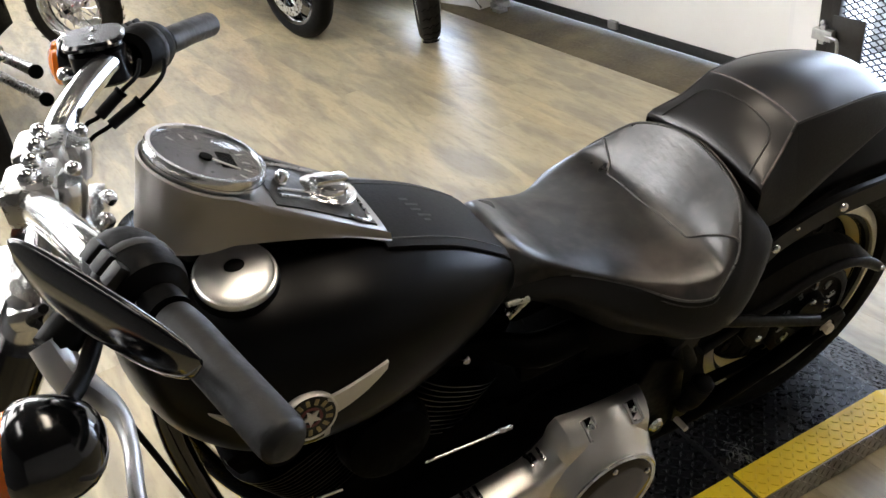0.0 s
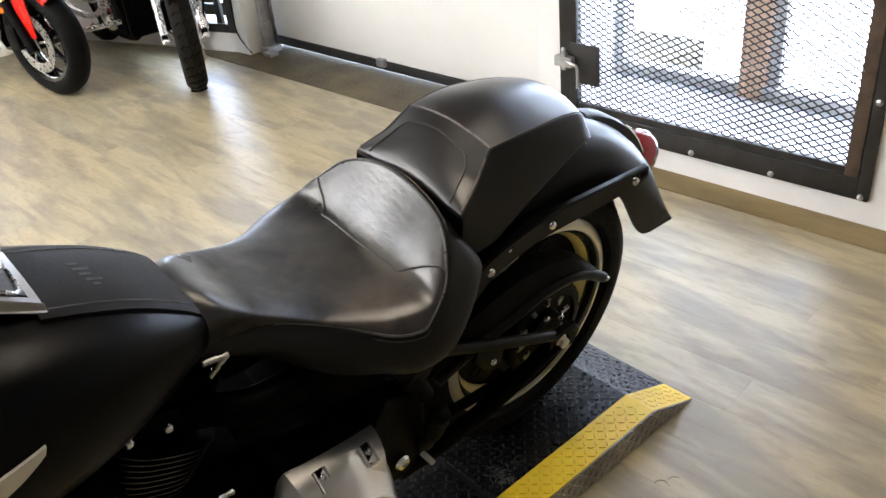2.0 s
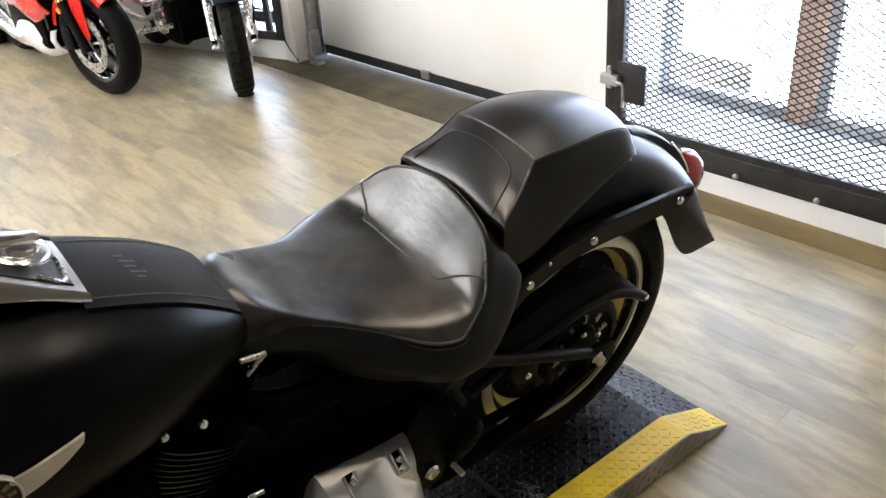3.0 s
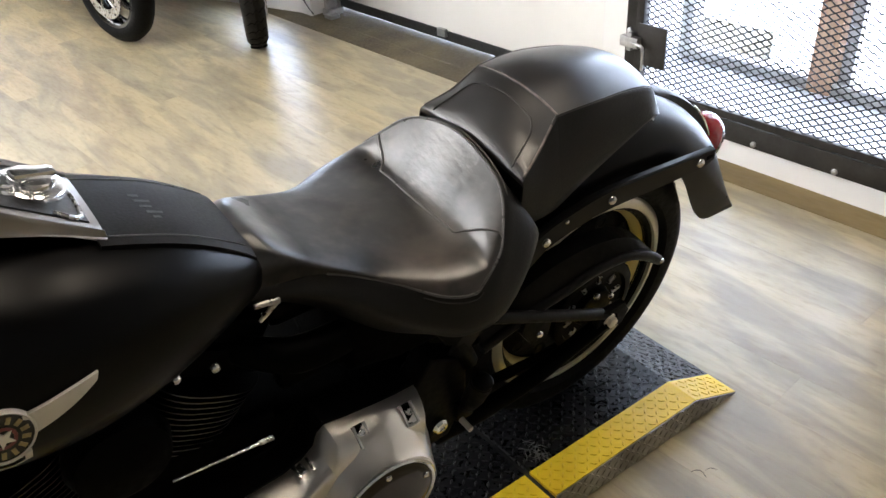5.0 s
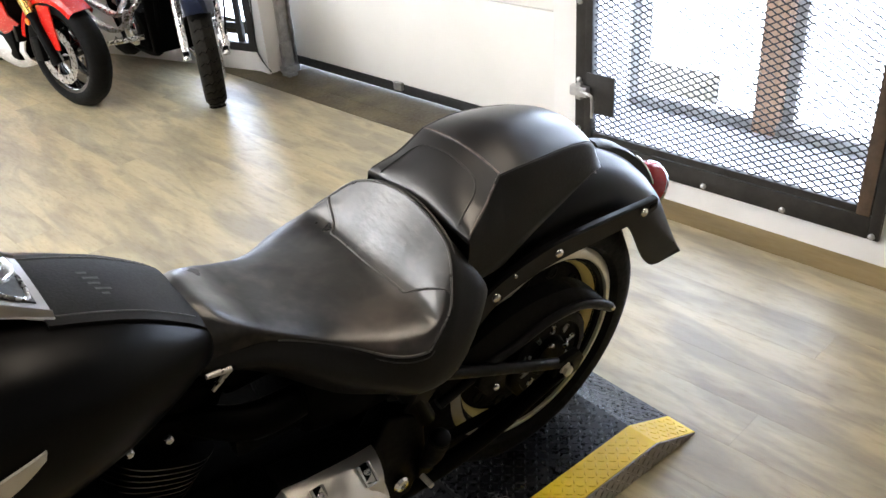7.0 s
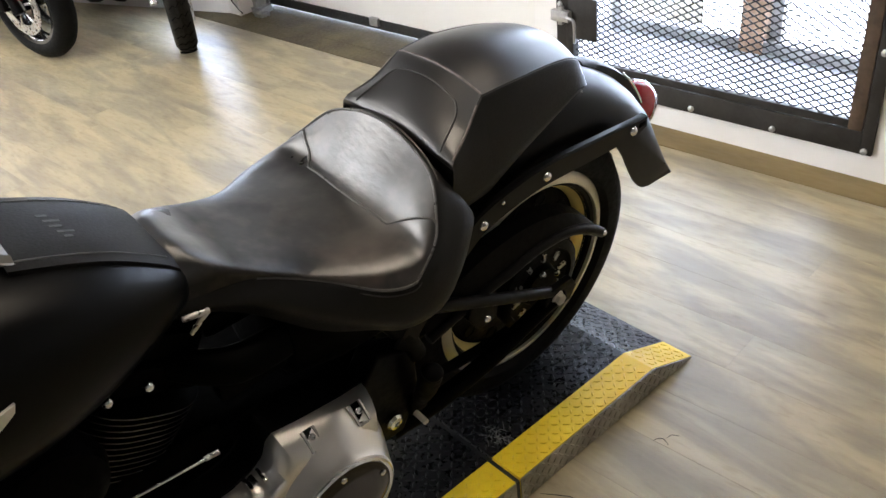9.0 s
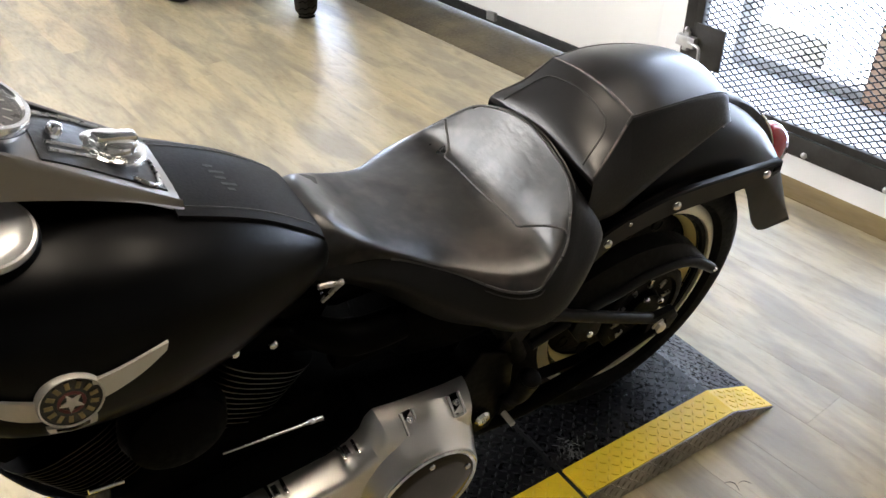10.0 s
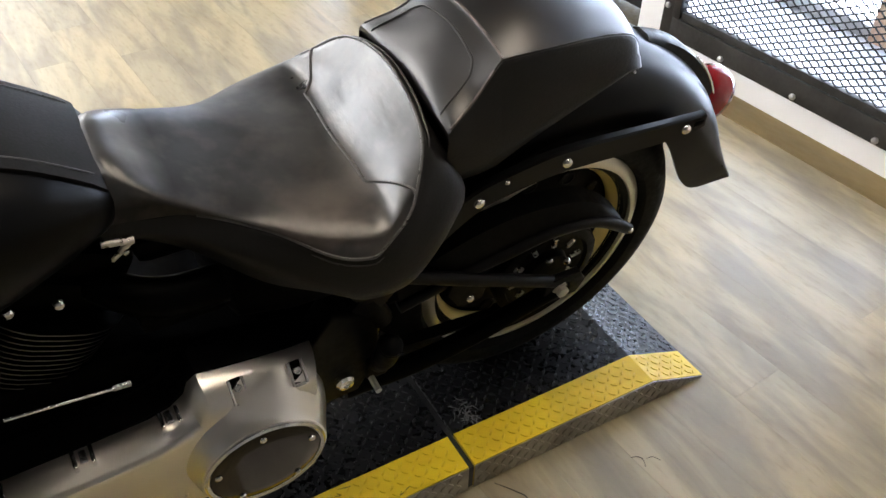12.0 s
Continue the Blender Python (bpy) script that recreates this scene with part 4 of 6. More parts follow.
for row in table([sum(s, ()) for s in SKIRT], 4):
    ribs.append([Vector(p) for p in table([row[0:3], row[3:6], row[6:9], row[9:12]], 4)])
turn = ribs + [[Vector((p.x, -p.y, p.z)) for p in rib] for rib in ribs[-2:0:-1]]
rings = [[turn[i][k] + Vector((0, SEAT_Y, 0)) for i in range(len(turn))] for k in range(len(ribs[0]))]
rings.append([Vector((-0.45, 0, 0.60)).lerp(p, 0.3) for p in rings[-1]])
B("seat_skirt", loft(rings, cap=False), "skirt", SOLO, "dull black seat skirt")


def seam(name, pts, r=0.0022, m="thread"):
    return B(name, tube([Vector(p) + Vector((0, 0, r * 0.35)) for p in pts], r, 6, 1), m, SOLO)


front_row = 6 * NS   # where the back panel starts
pad = [seat_at(LAST - 2 * NS * f, NC + NC * f ** 0.9) for f in np.linspace(0, 1, 12)]
pad += [seat_grid[front_row][k] for k in range(2 * NC + 1, 4 * NC)]
pad += [seat_at(LAST - 2 * NS * f, 5 * NC - NC * f ** 0.9) for f in np.linspace(1, 0, 12)]
seam("pad_seam", spline(pad, 2), 0.0024)
seam("rim_seam", spline(rim_row[1:-1], 3), 0.0022)
seam("rim_piping", spline([p + Vector((0.010, 0, -0.004)) for p in rim_row[6:-6]], 3), 0.0024, "stitch")
for c in (0, 6 * NC):
    seam("side_piping", spline([g[c] for g in seat_grid[3 * NS:]], 2), 0.0024)
    s = -1 if c == 0 else 1
    seam("stitching", spline([g[c] + Vector((0, s * 0.004, -0.009)) for g in seat_grid[4 * NS + 3:]], 2), 0.0012, "stitch")

# pillion: x, crown, seam half width and height, foot half width and height
PIL_Y = -0.016
PIL = table([
    (-0.262, 0.752, 0.126, 0.742, 0.128, 0.670), (-0.280, 0.780, 0.134, 0.769, 0.140, 0.680),
    (-0.230, 0.824, 0.115, 0.799, 0.142, 0.672), (-0.190, 0.850, 0.101, 0.836, 0.138, 0.672), (-0.176, 0.856, 0.100, 0.841, 0.136, 0.676),
    (-0.105, 0.866, 0.103, 0.843, 0.126, 0.700), (-0.016, 0.859, 0.095, 0.834, 0.116, 0.728),
    (0.058, 0.836, 0.085, 0.814, 0.106, 0.748), (0.096, 0.802, 0.072, 0.776, 0.092, 0.742), (0.108, 0.765, 0.056, 0.752, 0.072, 0.735)], 5)


def pil_z(x, y):
    zc, wt, zt, wb, zb = at_x(PIL[5:], x)
    return zc - (zc - zt) * min(1, abs(y) / wt) ** 2


rings = []
for x, zc, wt, zt, wb, zb in PIL:
    top = [(y, zc - (zc - zt) * (abs(y) / wt) ** 2) for y in np.linspace(-wt, wt, 15)]
    side = [(wt + 0.0045, zt - 0.0025), (wt + 0.0075, zt - 0.0085), (wt + (wb - wt) * 0.45 + 0.005, zt - (zt - zb) * 0.40), (wb + 0.002, zt - (zt - zb) * 0.80), (wb - 0.004, zb), (wb - 0.03, zb - 0.03)]
    ring = top + side + [(0, zb - 0.03)] + [(-y, z) for y, z in side[::-1]]
    rings.append([(x, y + PIL_Y, z) for y, z in ring])
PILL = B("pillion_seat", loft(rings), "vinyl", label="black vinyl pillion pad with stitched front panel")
PILL.data.materials.append(M["skirt"])   # duller material on side-facing faces stands in for their shade
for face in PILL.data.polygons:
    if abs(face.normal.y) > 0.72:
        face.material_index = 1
pan = [(-0.277, 0.106), (-0.258, 0.099), (-0.238, 0.092), (-0.224, 0.086), (-0.214, 0.074), (-0.211, 0.058), (-0.208, 0.0)]
pan += [(x, -y) for x, y in pan[-2::-1]]
B("panel_seam", tube([(q.x, q.y + PIL_Y, pil_z(q.x, q.y) + 0.0006) for q in spline([(a, b, 0) for a, b in pan], 5)], 0.0018, 6, 1), "stitch", PILL)
for s in (-1, 1):
    pts = [(r[0], s * (r[2] + 0.001) + PIL_Y, r[3] - 0.001) for r in PIL[6::2]]
    B("top_seam", tube(pts, 0.0020, 6, 3), "stitch", PILL)
# pale ridges: the worn edge and its highlight, both put into the colour
B("front_ridge", tube([(-0.183, y + PIL_Y, pil_z(-0.183, y) - 0.002) for y in np.linspace(-0.099, 0.099, 13)], 0.0030, 8, 1), "worn_lit_edge", PILL)
for s in (-1, 1):
    B("corner_ridge", tube([(r[0] - 0.001, s * (r[2] + 0.002) + PIL_Y, r[3] - 0.002) for r in PIL[6:16:2]], 0.0024, 6, 2), "worn_lit_edge", PILL)
    B("seat_tab", tube([(0.098, s * 0.09, 0.735), (0.106, s * 0.09, 0.722)], 0.004, 8, 1), "chrome", PILL)

# rear fender round the axle
AX = (0.0, 0.322)


def arc(theta, r, y):
    return (AX[0] + r * math.cos(radians(theta)), y, AX[1] + r * math.sin(radians(theta)))


FEN = table([   # angle, crown radius, inner edge radius, half width, roundness, slant of the foot
    (160, 0.405, 0.36, 0.118, 1.0, 0), (135, 0.415, 0.352, 0.126, 0.95, 0), (110, 0.425, 0.345, 0.130, 0.9, 0), (85, 0.432, 0.340, 0.131, 0.95, 0), (65, 0.440, 0.332, 0.131, 1.05, 0),
    (50, 0.444, 0.318, 0.131, 1.1, 0), (38, 0.446, 0.306, 0.131, 1.0, 0), (28, 0.444, 0.306, 0.130, 0.8, 0), (20, 0.442, 0.316, 0.129, 0.5, 10), (14, 0.448, 0.330, 0.129, 0.32, 28), (10.5, 0.458, 0.352, 0.129, 0.28, 40)], 5)
rings = []
for th, rc, ri, w, k, slant in FEN:
    half = [(0, rc), (0.035, rc - 0.002 * k), (0.065, rc - 0.008 * k), (0.092, rc - 0.020 * k), (0.113, rc - 0.040 * k), (0.125, rc - 0.064 * k), (w, rc - 0.085 * k), (w, ri)]
    outer = half[::-1] + [(-y, r) for y, r in half[1:]]
    inner = [(-y * 0.965, r - 0.006 if k < 7 else r) for k, (y, r) in enumerate(half)][::-1] + [(y * 0.965, r - 0.006 if k < 7 else r) for k, (y, r) in enumerate(half) if k]
    rings.append([arc(th + slant * (rc - r), r, y) for y, r in outer + inner])
FENDER = B("rear_fender", loft(rings), "denim", label="matte black rear fender with a chopped tail")
for i, (dx, dz) in enumerate(((0.0, 0.0), (0.004, 0.022))):
    B("fender_hole", revolve([(0.004, 0), (0.004, 0.0008), (0, 0.001)], Matrix.Translation((0.385 + dx, -0.1275, 0.425 + dz)) @ ALONG_Y, 8), "engine", FENDER)
# tail light and its bright-edged base
fin = []
for k, th in enumerate(np.linspace(64, 20, 18)):
    f = k / 17
    r0, r1, hw = 0.436, 0.445 + 0.022 * math.sin(math.pi * min(1, 0.02 + f * 0.85)), 0.020 + 0.022 * f
    fin.append([arc(th, r0, -hw - 0.006), arc(th, r1 - 0.004, -hw), arc(th, r1, -hw * 0.6), arc(th, r1, hw * 0.6), arc(th, r1 - 0.004, hw), arc(th, r0, hw + 0.006)])
TL = B("tail_light", loft(fin), "darkarm", label="red tail light on a gloss black base")
B("chrome_trim", tube([arc(th, 0.444 + 0.022 * math.sin(math.pi * min(1, 0.02 + (64 - th) / 44 * 0.85)), -(0.020 + 0.022 * (64 - th) / 44)) for th in np.linspace(46, 20, 12)], 0.0026, 8, 2), "chrome", TL)
lens = []
for f in np.linspace(0, 1, 10):
    r = 0.053 * math.sqrt(max(0.02, 1 - (f * 0.98) ** 2.4))
    c = Vector(arc(25.8, 0.450 + 0.080 * f, 0))
    u, v = Vector((-math.sin(radians(25.8)), 0, math.cos(radians(25.8)))), Vector((0, 1, 0))
    lens.append([c + (1.15 * math.cos(a) * u + 1.0 * math.sin(a) * v) * r for a in np.linspace(0, 2 * math.pi, 24, endpoint=False).tolist()])
B("lens", loft(lens), "red", TL, "domed red lens")

# fender struts with chrome bolts
for s in (-1, 1):
    mid = table([(-0.40, 0.445, 0.024), (-0.34, 0.515, 0.024), (-0.28, 0.575, 0.024), (-0.216, 0.621, 0.024), (-0.14, 0.640, 0.024), (-0.06, 0.648, 0.024), (0.06, 0.642, 0.023), (0.188, 0.636, 0.020), (0.232, 0.640, 0.014)], 4)
    rings = []
    for i, (x, z, h) in enumerate(mid):
        a, b = mid[max(i - 1, 0)], mid[min(i + 1, len(mid) - 1)]
        t = Vector((b[0] - a[0], 0, b[1] - a[1])).normalized()
        nrm = Vector((-t.z, 0, t.x))
        c = Vector((x, 0, z))
        rings.append([c + nrm * u * h + Vector((0, s * v, 0)) for u, v in ((-1, 0.150), (-1, 0.160), (-0.85, 0.164), (0.85, 0.164), (1, 0.160), (1, 0.150))])
    st = B("fender_strut", loft(rings), "denim", label="satin black fender strut")
    for x, z in ((-0.35, 0.500), (-0.216, 0.621), (-0.06, 0.648), (0.188, 0.636)):
        B("strut_bolt", dome(0.0095, 0.009, Matrix.Translation((x, s * 0.163, z)) @ Matrix.Rotation(radians(-90 * s), 4, "X")), "chrome", st)
    B("strut_screw", dome(0.0042, 0.004, Matrix.Translation((-0.169, s * 0.163, 0.645)) @ Matrix.Rotation(radians(-90 * s), 4, "X"), 10), "chrome", st)
    B("strut_slot", boxes(((0.206, s * 0.1655 - 0.001, 0.636), (0.226, s * 0.1655 + 0.001, 0.645)), bevel=0.001), "engine", st)

# rear wheel
WHL = Matrix.Translation((AX[0], 0, AX[1])) @ ALONG_Y
tp = [(0.236, -0.080), (0.2430, -0.084), (0.2455, -0.092), (0.252, -0.1000), (0.276, -0.104), (0.302, -0.094), (0.320, -0.070), (0.330, -0.040), (0.334, 0.0)]
WH = B("rear_wheel", revolve([(0.2185, -0.086), (0.2195, -0.0935), (0.223, -0.0945), (0.234, -0.0905), (0.2435, -0.083), (0.226, -0.078), (0.216, -0.078), (0.214, 0.0), (0.216, 0.078), (0.226, 0.078), (0.2435, 0.083), (0.234, 0.0905), (0.223, 0.0945), (0.2195, 0.0935), (0.2185, 0.086)], WHL, 72), "lip", label="rear wheel with a polished rim lip")
B("barrel", revolve([(0.217, -0.0785), (0.206, -0.074), (0.198, -0.05), (0.196, 0.0), (0.198, 0.05), (0.206, 0.074), (0.217, 0.0785)], WHL, 64), "black", WH)
for s in (-1, 1):
    B("rim_face", revolve([(0.2078, s * 0.0752), (0.2100, s * 0.0840), (0.2190, s * 0.0868), (0.2194, s * 0.0800)], WHL, 64), "black", WH)
    B("rim_band", revolve([(0.2076, s * 0.0748), (0.2025, s * 0.068), (0.1970, s * 0.061), (0.1930, s * 0.056), (0.1920, s * 0.048)], WHL, 64), "cream", WH)
B("tyre", revolve(tp + [(r, -h) for r, h in tp[:-1][::-1]], WHL, 64), "rubber", WH, "wide black rear tyre")
for k in range(20):
    for s in (-1, 1):
        a0 = 18 * k + (0 if s > 0 else 9)
        pts = []
        for f in np.linspace(0, 1, 5):
            y = s * (0.012 + 0.075 * f)
            r = float(np.interp(abs(y), [0, 0.04, 0.07, 0.092], [0.3342, 0.3302, 0.3202, 0.3005]))
            pts.append(arc(a0 + 8 * f, r, y))
        B("tread_groove", tube(pts, 0.0022, 5, 1), "engine", WH)
disc = revolve([(0.205, -0.030), (0.15, -0.055), (0.06, -0.062), (0.05, -0.062), (0.05, 0.062), (0.06, 0.062), (0.15, 0.055), (0.205, 0.030)], WHL, 48)
B("wheel_disc", disc, "black", WH)
for k in range(12):
    c = Vector(arc(30 * k + 8, 0.165, -0.0535))
    B("disc_hole", revolve([(0.017, 0), (0.017, 0.003), (0.013, 0.0035), (0.012, 0.001), (0, 0.001)], Matrix.Translation(c) @ ALONG_Y, 14), "black", WH)
PUL = B("pulley", revolve([(0.108, 0.100), (0.110, 0.128), (0.104, 0.131), (0.092, 0.131), (0.088, 0.124), (0.05, 0.120), (0.045, 0.135), (0, 0.135)], WHL, 48), "black", label="black rear pulley with bright bolts")
for k in range(5):
    c = Vector(arc(72 * k + 30, 0.042, -0.1355))
    B("pulley_bolt", dome(0.0085, 0.009, Matrix.Translation(c) @ ALONG_Y, 10), "chrome", PUL)
for k in range(10):
    c = Vector(arc(36 * k + 12, 0.070, -0.1235))
    bm = bmesh.new()
    box(bm, (-0.011, -0.005, 0), (0.011, 0.005, 0.002), 0.003)
    bm.transform(Matrix.Translation(c) @ ALONG_Y @ Matrix.Rotation(radians(36 * k + 12), 4, "Z"))
    B("pulley_slot", bm, "steel", PUL)
belt = [arc(th, 0.112, -0.115) for th in np.linspace(75, -75, 9)]
belt = [(-0.55, -0.115, 0.375)] + belt[::1] + [(-0.55, -0.115, 0.275)]
rings = []
for p in belt:
    rings.append([Vector(p) + Vector((0, -0.012, -0.003)), Vector(p) + Vector((0, 0.012, -0.003)), Vector(p) + Vector((0, 0.012, 0.003)), Vector(p) + Vector((0, -0.012, 0.003))])
B("drive_belt", loft(rings), "rubber", smooth=False)
# belt guard, swingarm and axle
GUARD = table([(-0.33, 0.412, 0.455), (-0.21, 0.440, 0.500), (-0.13, 0.450, 0.517), (-0.056, 0.464, 0.518), (0.031, 0.460, 0.500), (0.095, 0.436, 0.462), (0.140, 0.406, 0.420)], 4)
bg = B("belt_guard", loft([[(x, -0.150, z0), (x, -0.146, (z0 + z1) / 2), (x, -0.136, z1), (x, -0.100, z1 + 0.006), (x, -0.100, z1 + 0.001), (x, -0.132, z1 - 0.005), (x, -0.141, (z0 + z1) / 2), (x, -0.145, z0)] for x, z0, z1 in GUARD]), "black", label="black curved belt guard with a rolled lower edge")
B("rolled_edge", tube([(x, -0.151, z0) for x, z0, z1 in GUARD[::2]] + [(0.158, -0.150, 0.392)], [0.011] * 8 + [0.0125, 0.0125, 0.011], 12, 3), "darkarm", bg)
B("guard_bolt", dome(0.006, 0.006, Matrix.Translation((0.152, -0.160, 0.400)) @ ALONG_Y, 10), "chrome", bg)
for s in (-1, 1):
    sa = B("swingarm", tube([(-0.42, s * 0.140, 0.215), (-0.30, s * 0.145, 0.215), (-0.18, s * 0.152, 0.238), (-0.08, s * 0.160, 0.280), (0.0, s * 0.166, 0.315), (0.02, s * 0.166, 0.320)], [0.020, 0.020, 0.019, 0.018, 0.018, 0.016], 12, 5), "engine")
    B("upper_arm", tube([(-0.40, s * 0.150, 0.53), (-0.25, s * 0.160, 0.457), (-0.10, s * 0.164, 0.382), (0.0, s * 0.166, 0.332)], 0.0125, 12, 4), "darkarm", sa)
    B("axle_plate", plate([(-0.035, 0.285), (0.045, 0.29), (0.06, 0.322), (0.04, 0.352), (-0.035, 0.352)], s * 0.160, s * 0.176, 0.003), "black", sa)
    B("axle_nut", revolve([(0.017, 0), (0.017, 0.003), (0.013, 0.004), (0.013, 0.012), (0.009, 0.014), (0, 0.014)], Matrix.Translation((0, s * 0.176, 0.322)) @ Matrix.Rotation(radians(-90 * s), 4, "X"), 6), "badge", sa, "brass-tinted axle nut")
    B("arm_gusset", plate([(-0.24, 0.455), (-0.17, 0.42), (-0.175, 0.38), (-0.22, 0.375), (-0.25, 0.42)], s * 0.156, s * 0.171, 0.003), "black", sa)
    B("arm_bolt", dome(0.008, 0.008, Matrix.Translation((-0.204, s * 0.172, 0.397)) @ Matrix.Rotation(radians(-90 * s), 4, "X")), "chrome", sa)

# satin primary cover: outline of x, z
rear = [(-0.604 + 0.128 * math.cos(radians(a)), 0.287 + 0.118 * math.sin(radians(a))) for a in range(-95, 42, 12)]
outline = rear + [(-0.490, 0.395), (-0.492, 0.432), (-0.530, 0.432), (-0.580, 0.437), (-0.625, 0.443), (-0.668, 0.452), (-0.682, 0.440), (-0.690, 0.415), (-0.712, 0.392), (-0.745, 0.380), (-0.85, 0.372), (-0.93, 0.368)]
outline += [(-0.952 + 0.082 * math.cos(radians(a)), 0.288 + 0.078 * math.sin(radians(a))) for a in range(95, 276, 15)]
outline += [(-0.85, 0.196), (-0.72, 0.178)]
def shrunk(k):
    out = []
    for x, z in outline:
        cx, cz = (-0.604, 0.287) if x > -0.70 else (x if x > -0.95 else -0.952, 0.287)
        out.append((cx + (x - cx) * k, cz + (z - cz) * (k if z < 0.36 or x < -0.70 else k - (1 - k) * 0.9)))
    return out


B("inner_primary", plate(outline, -0.105, -0.160, 0.004), "black")
PRIM = B("primary_cover", loft([[(x, y, z) for x, z in shrunk(k)] for y, k in ((-0.1605, 0.985), (-0.163, 1.0), (-0.178, 0.990), (-0.196, 0.962), (-0.211, 0.922), (-0.217, 0.895), (-0.2195, 0.865), (-0.220, 0.78))]), "satin", label="satin silver primary drive cover with a black derby cover")
rings = []
for up, side, down, h in ((0.152, 0.124, 0.114, -0.030), (0.146, 0.121, 0.112, -0.016), (0.137, 0.117, 0.110, -0.004), (0.126, 0.1125, 0.107, 0.008), (0.115, 0.108, 0.105, 0.019), (0.107, 0.105, 0.1035, 0.028), (0.103, 0.103, 0.1025, 0.034), (0.1015, 0.1015, 0.1015, 0.037), (0.098, 0.098, 0.098, 0.037), (0.096, 0.096, 0.096, 0.032)):
    ring = []
    for q in np.linspace(0, 2 * math.pi, 48, endpoint=False):
        s = math.sin(q + 0.25)
        rad = side + (up - side) * s ** 2 if s > 0 else side + (down - side) * s ** 2
        ring.append((-0.604 + rad * math.cos(q), -0.216 - h, 0.290 + rad * math.sin(q)))
    rings.append(ring)
B("derby_boss", loft(rings, cap=False), "satin", PRIM)
B("derby_ring", revolve([(0.098, 0.026), (0.0985, 0.040), (0.095, 0.043), (0.091, 0.041)], Matrix.Translation((-0.604, -0.216, 0.290)) @ ALONG_Y, 48), "chrome", PRIM)
B("derby_cover", revolve([(0.091, 0.030), (0.090, 0.040), (0.084, 0.043), (0.06, 0.044), (0, 0.044)], Matrix.Translation((-0.604, -0.216, 0.290)) @ ALONG_Y, 48), "darkchrome", PRIM, "dark mirror-polished derby cover")
for k in range(5):
    a = radians(72 * k + 20)
    B("derby_screw", dome(0.006, 0.004, Matrix.Translation((-0.604 + 0.079 * math.cos(a), -0.259, 0.290 + 0.079 * math.sin(a))) @ ALONG_Y, 10), "chrome", PRIM)
B("front_boss", revolve([(0.062, -0.01), (0.058, 0.008), (0.048, 0.016), (0.030, 0.020), (0.026, 0.018), (0, 0.018)], Matrix.Translation((-0.955, -0.216, 0.286)) @ ALONG_Y, 32), "satin", PRIM)
B("cover_rib", tube([(-0.90, -0.222, 0.235), (-0.80, -0.223, 0.215), (-0.735, -0.223, 0.216), (-0.725, -0.220, 0.232)], 0.003, 8, 5), "satin", PRIM)
for x, y, z in ((-0.619, -0.199, 0.428), (-0.528, -0.200, 0.418)):   # bolt pockets let into the sloping upper edge
    nv = Vector((0.05, -0.66, 0.75)).normalized()
    along = Vector((1, 0, 0)) - nv * nv.x
    along.normalize()
    fr = Matrix((along, nv.cross(along), nv)).transposed().to_4x4()
    fr.translation = (x, y, z)
    for nm, m, lo, hi in (("boss_cheek", "cap", (-0.0125, -0.020, -0.004), (-0.0085, 0.018, 0.006)), ("boss_cheek", "cap", (0.0085, -0.020, -0.004), (0.0125, 0.018, 0.006)),
                          ("boss_foot", "cap", (-0.0084, -0.022, -0.004), (0.0084, -0.0175, 0.004)), ("bolt_pocket", "engine", (-0.0084, -0.0174, -0.004), (0.0084, 0.018, 0.0012))):
        bm = boxes((lo, hi), bevel=0.0012)
        bm.transform(fr)
        B(nm, bm, m, PRIM)
    B("cover_bolt", revolve([(0.0062, 0), (0.0062, 0.006), (0.0048, 0.008), (0.0035, 0.008), (0.0035, 0.005), (0, 0.005)], fr @ Matrix.Translation((0, 0.003, 0.001)), 12), "chrome", PRIM)
for x, z in ((-1.015, 0.30),):
    lugb = B("cover_lug", revolve([(0.0135, 0.006), (0.013, 0.030), (0.012, 0.034), (0.0105, 0.034), (0.0105, 0.030), (0, 0.030)], Matrix.Translation((x, -0.160, z)) @ ALONG_Y, 18), "satin", PRIM)
    B("bolt_pocket", revolve([(0.0100, 0.0302), (0, 0.0304)], Matrix.Translation((x, -0.160, z)) @ ALONG_Y, 16), "engine", PRIM)
    B("cover_bolt", revolve([(0.0065, 0), (0.0065, 0.007), (0.0050, 0.009), (0.004, 0.009), (0.004, 0.005), (0, 0.005)], Matrix.Translation((x, -0.1905, z)) @ ALONG_Y, 12), "chrome", PRIM)
for x, z in ((-0.718, 0.384), (-0.843, 0.366), (-0.965, 0.356)):   # open bosses on the upper edge, a bolt between two cheeks
    for dx in (-0.0125, 0.0125):
        B("boss_cheek", boxes(((x + dx - 0.0035, -0.196, z - 0.024), (x + dx + 0.0035, -0.166, z + 0.017)), bevel=0.003), "chrome", PRIM)
    B("boss_floor", boxes(((x - 0.010, -0.190, z - 0.022), (x + 0.010, -0.166, z - 0.009)), bevel=0.003), "satin", PRIM)
    B("cover_bolt", revolve([(0.0075, -0.012), (0.0075, 0.006), (0.0058, 0.008), (0.004, 0.008), (0.004, 0.004), (0, 0.004)], Matrix.Translation((x, -0.178, z + 0.001)) @ ALONG_Y, 12), "chrome", PRIM)
B("chrome_bolt", revolve([(0.017, 0), (0.017, 0.012), (0.013, 0.017), (0.006, 0.0185), (0.005, 0.012), (0, 0.012)], Matrix.Translation((-0.432, -0.160, 0.283)) @ ALONG_Y, 20), "chrome", label="large chrome pivot bolt")
B("pivot_plate", plate([(-0.49, 0.22), (-0.40, 0.22), (-0.36, 0.30), (-0.37, 0.42), (-0.45, 0.46), (-0.49, 0.40)], -0.105, -0.158, 0.006), "black")
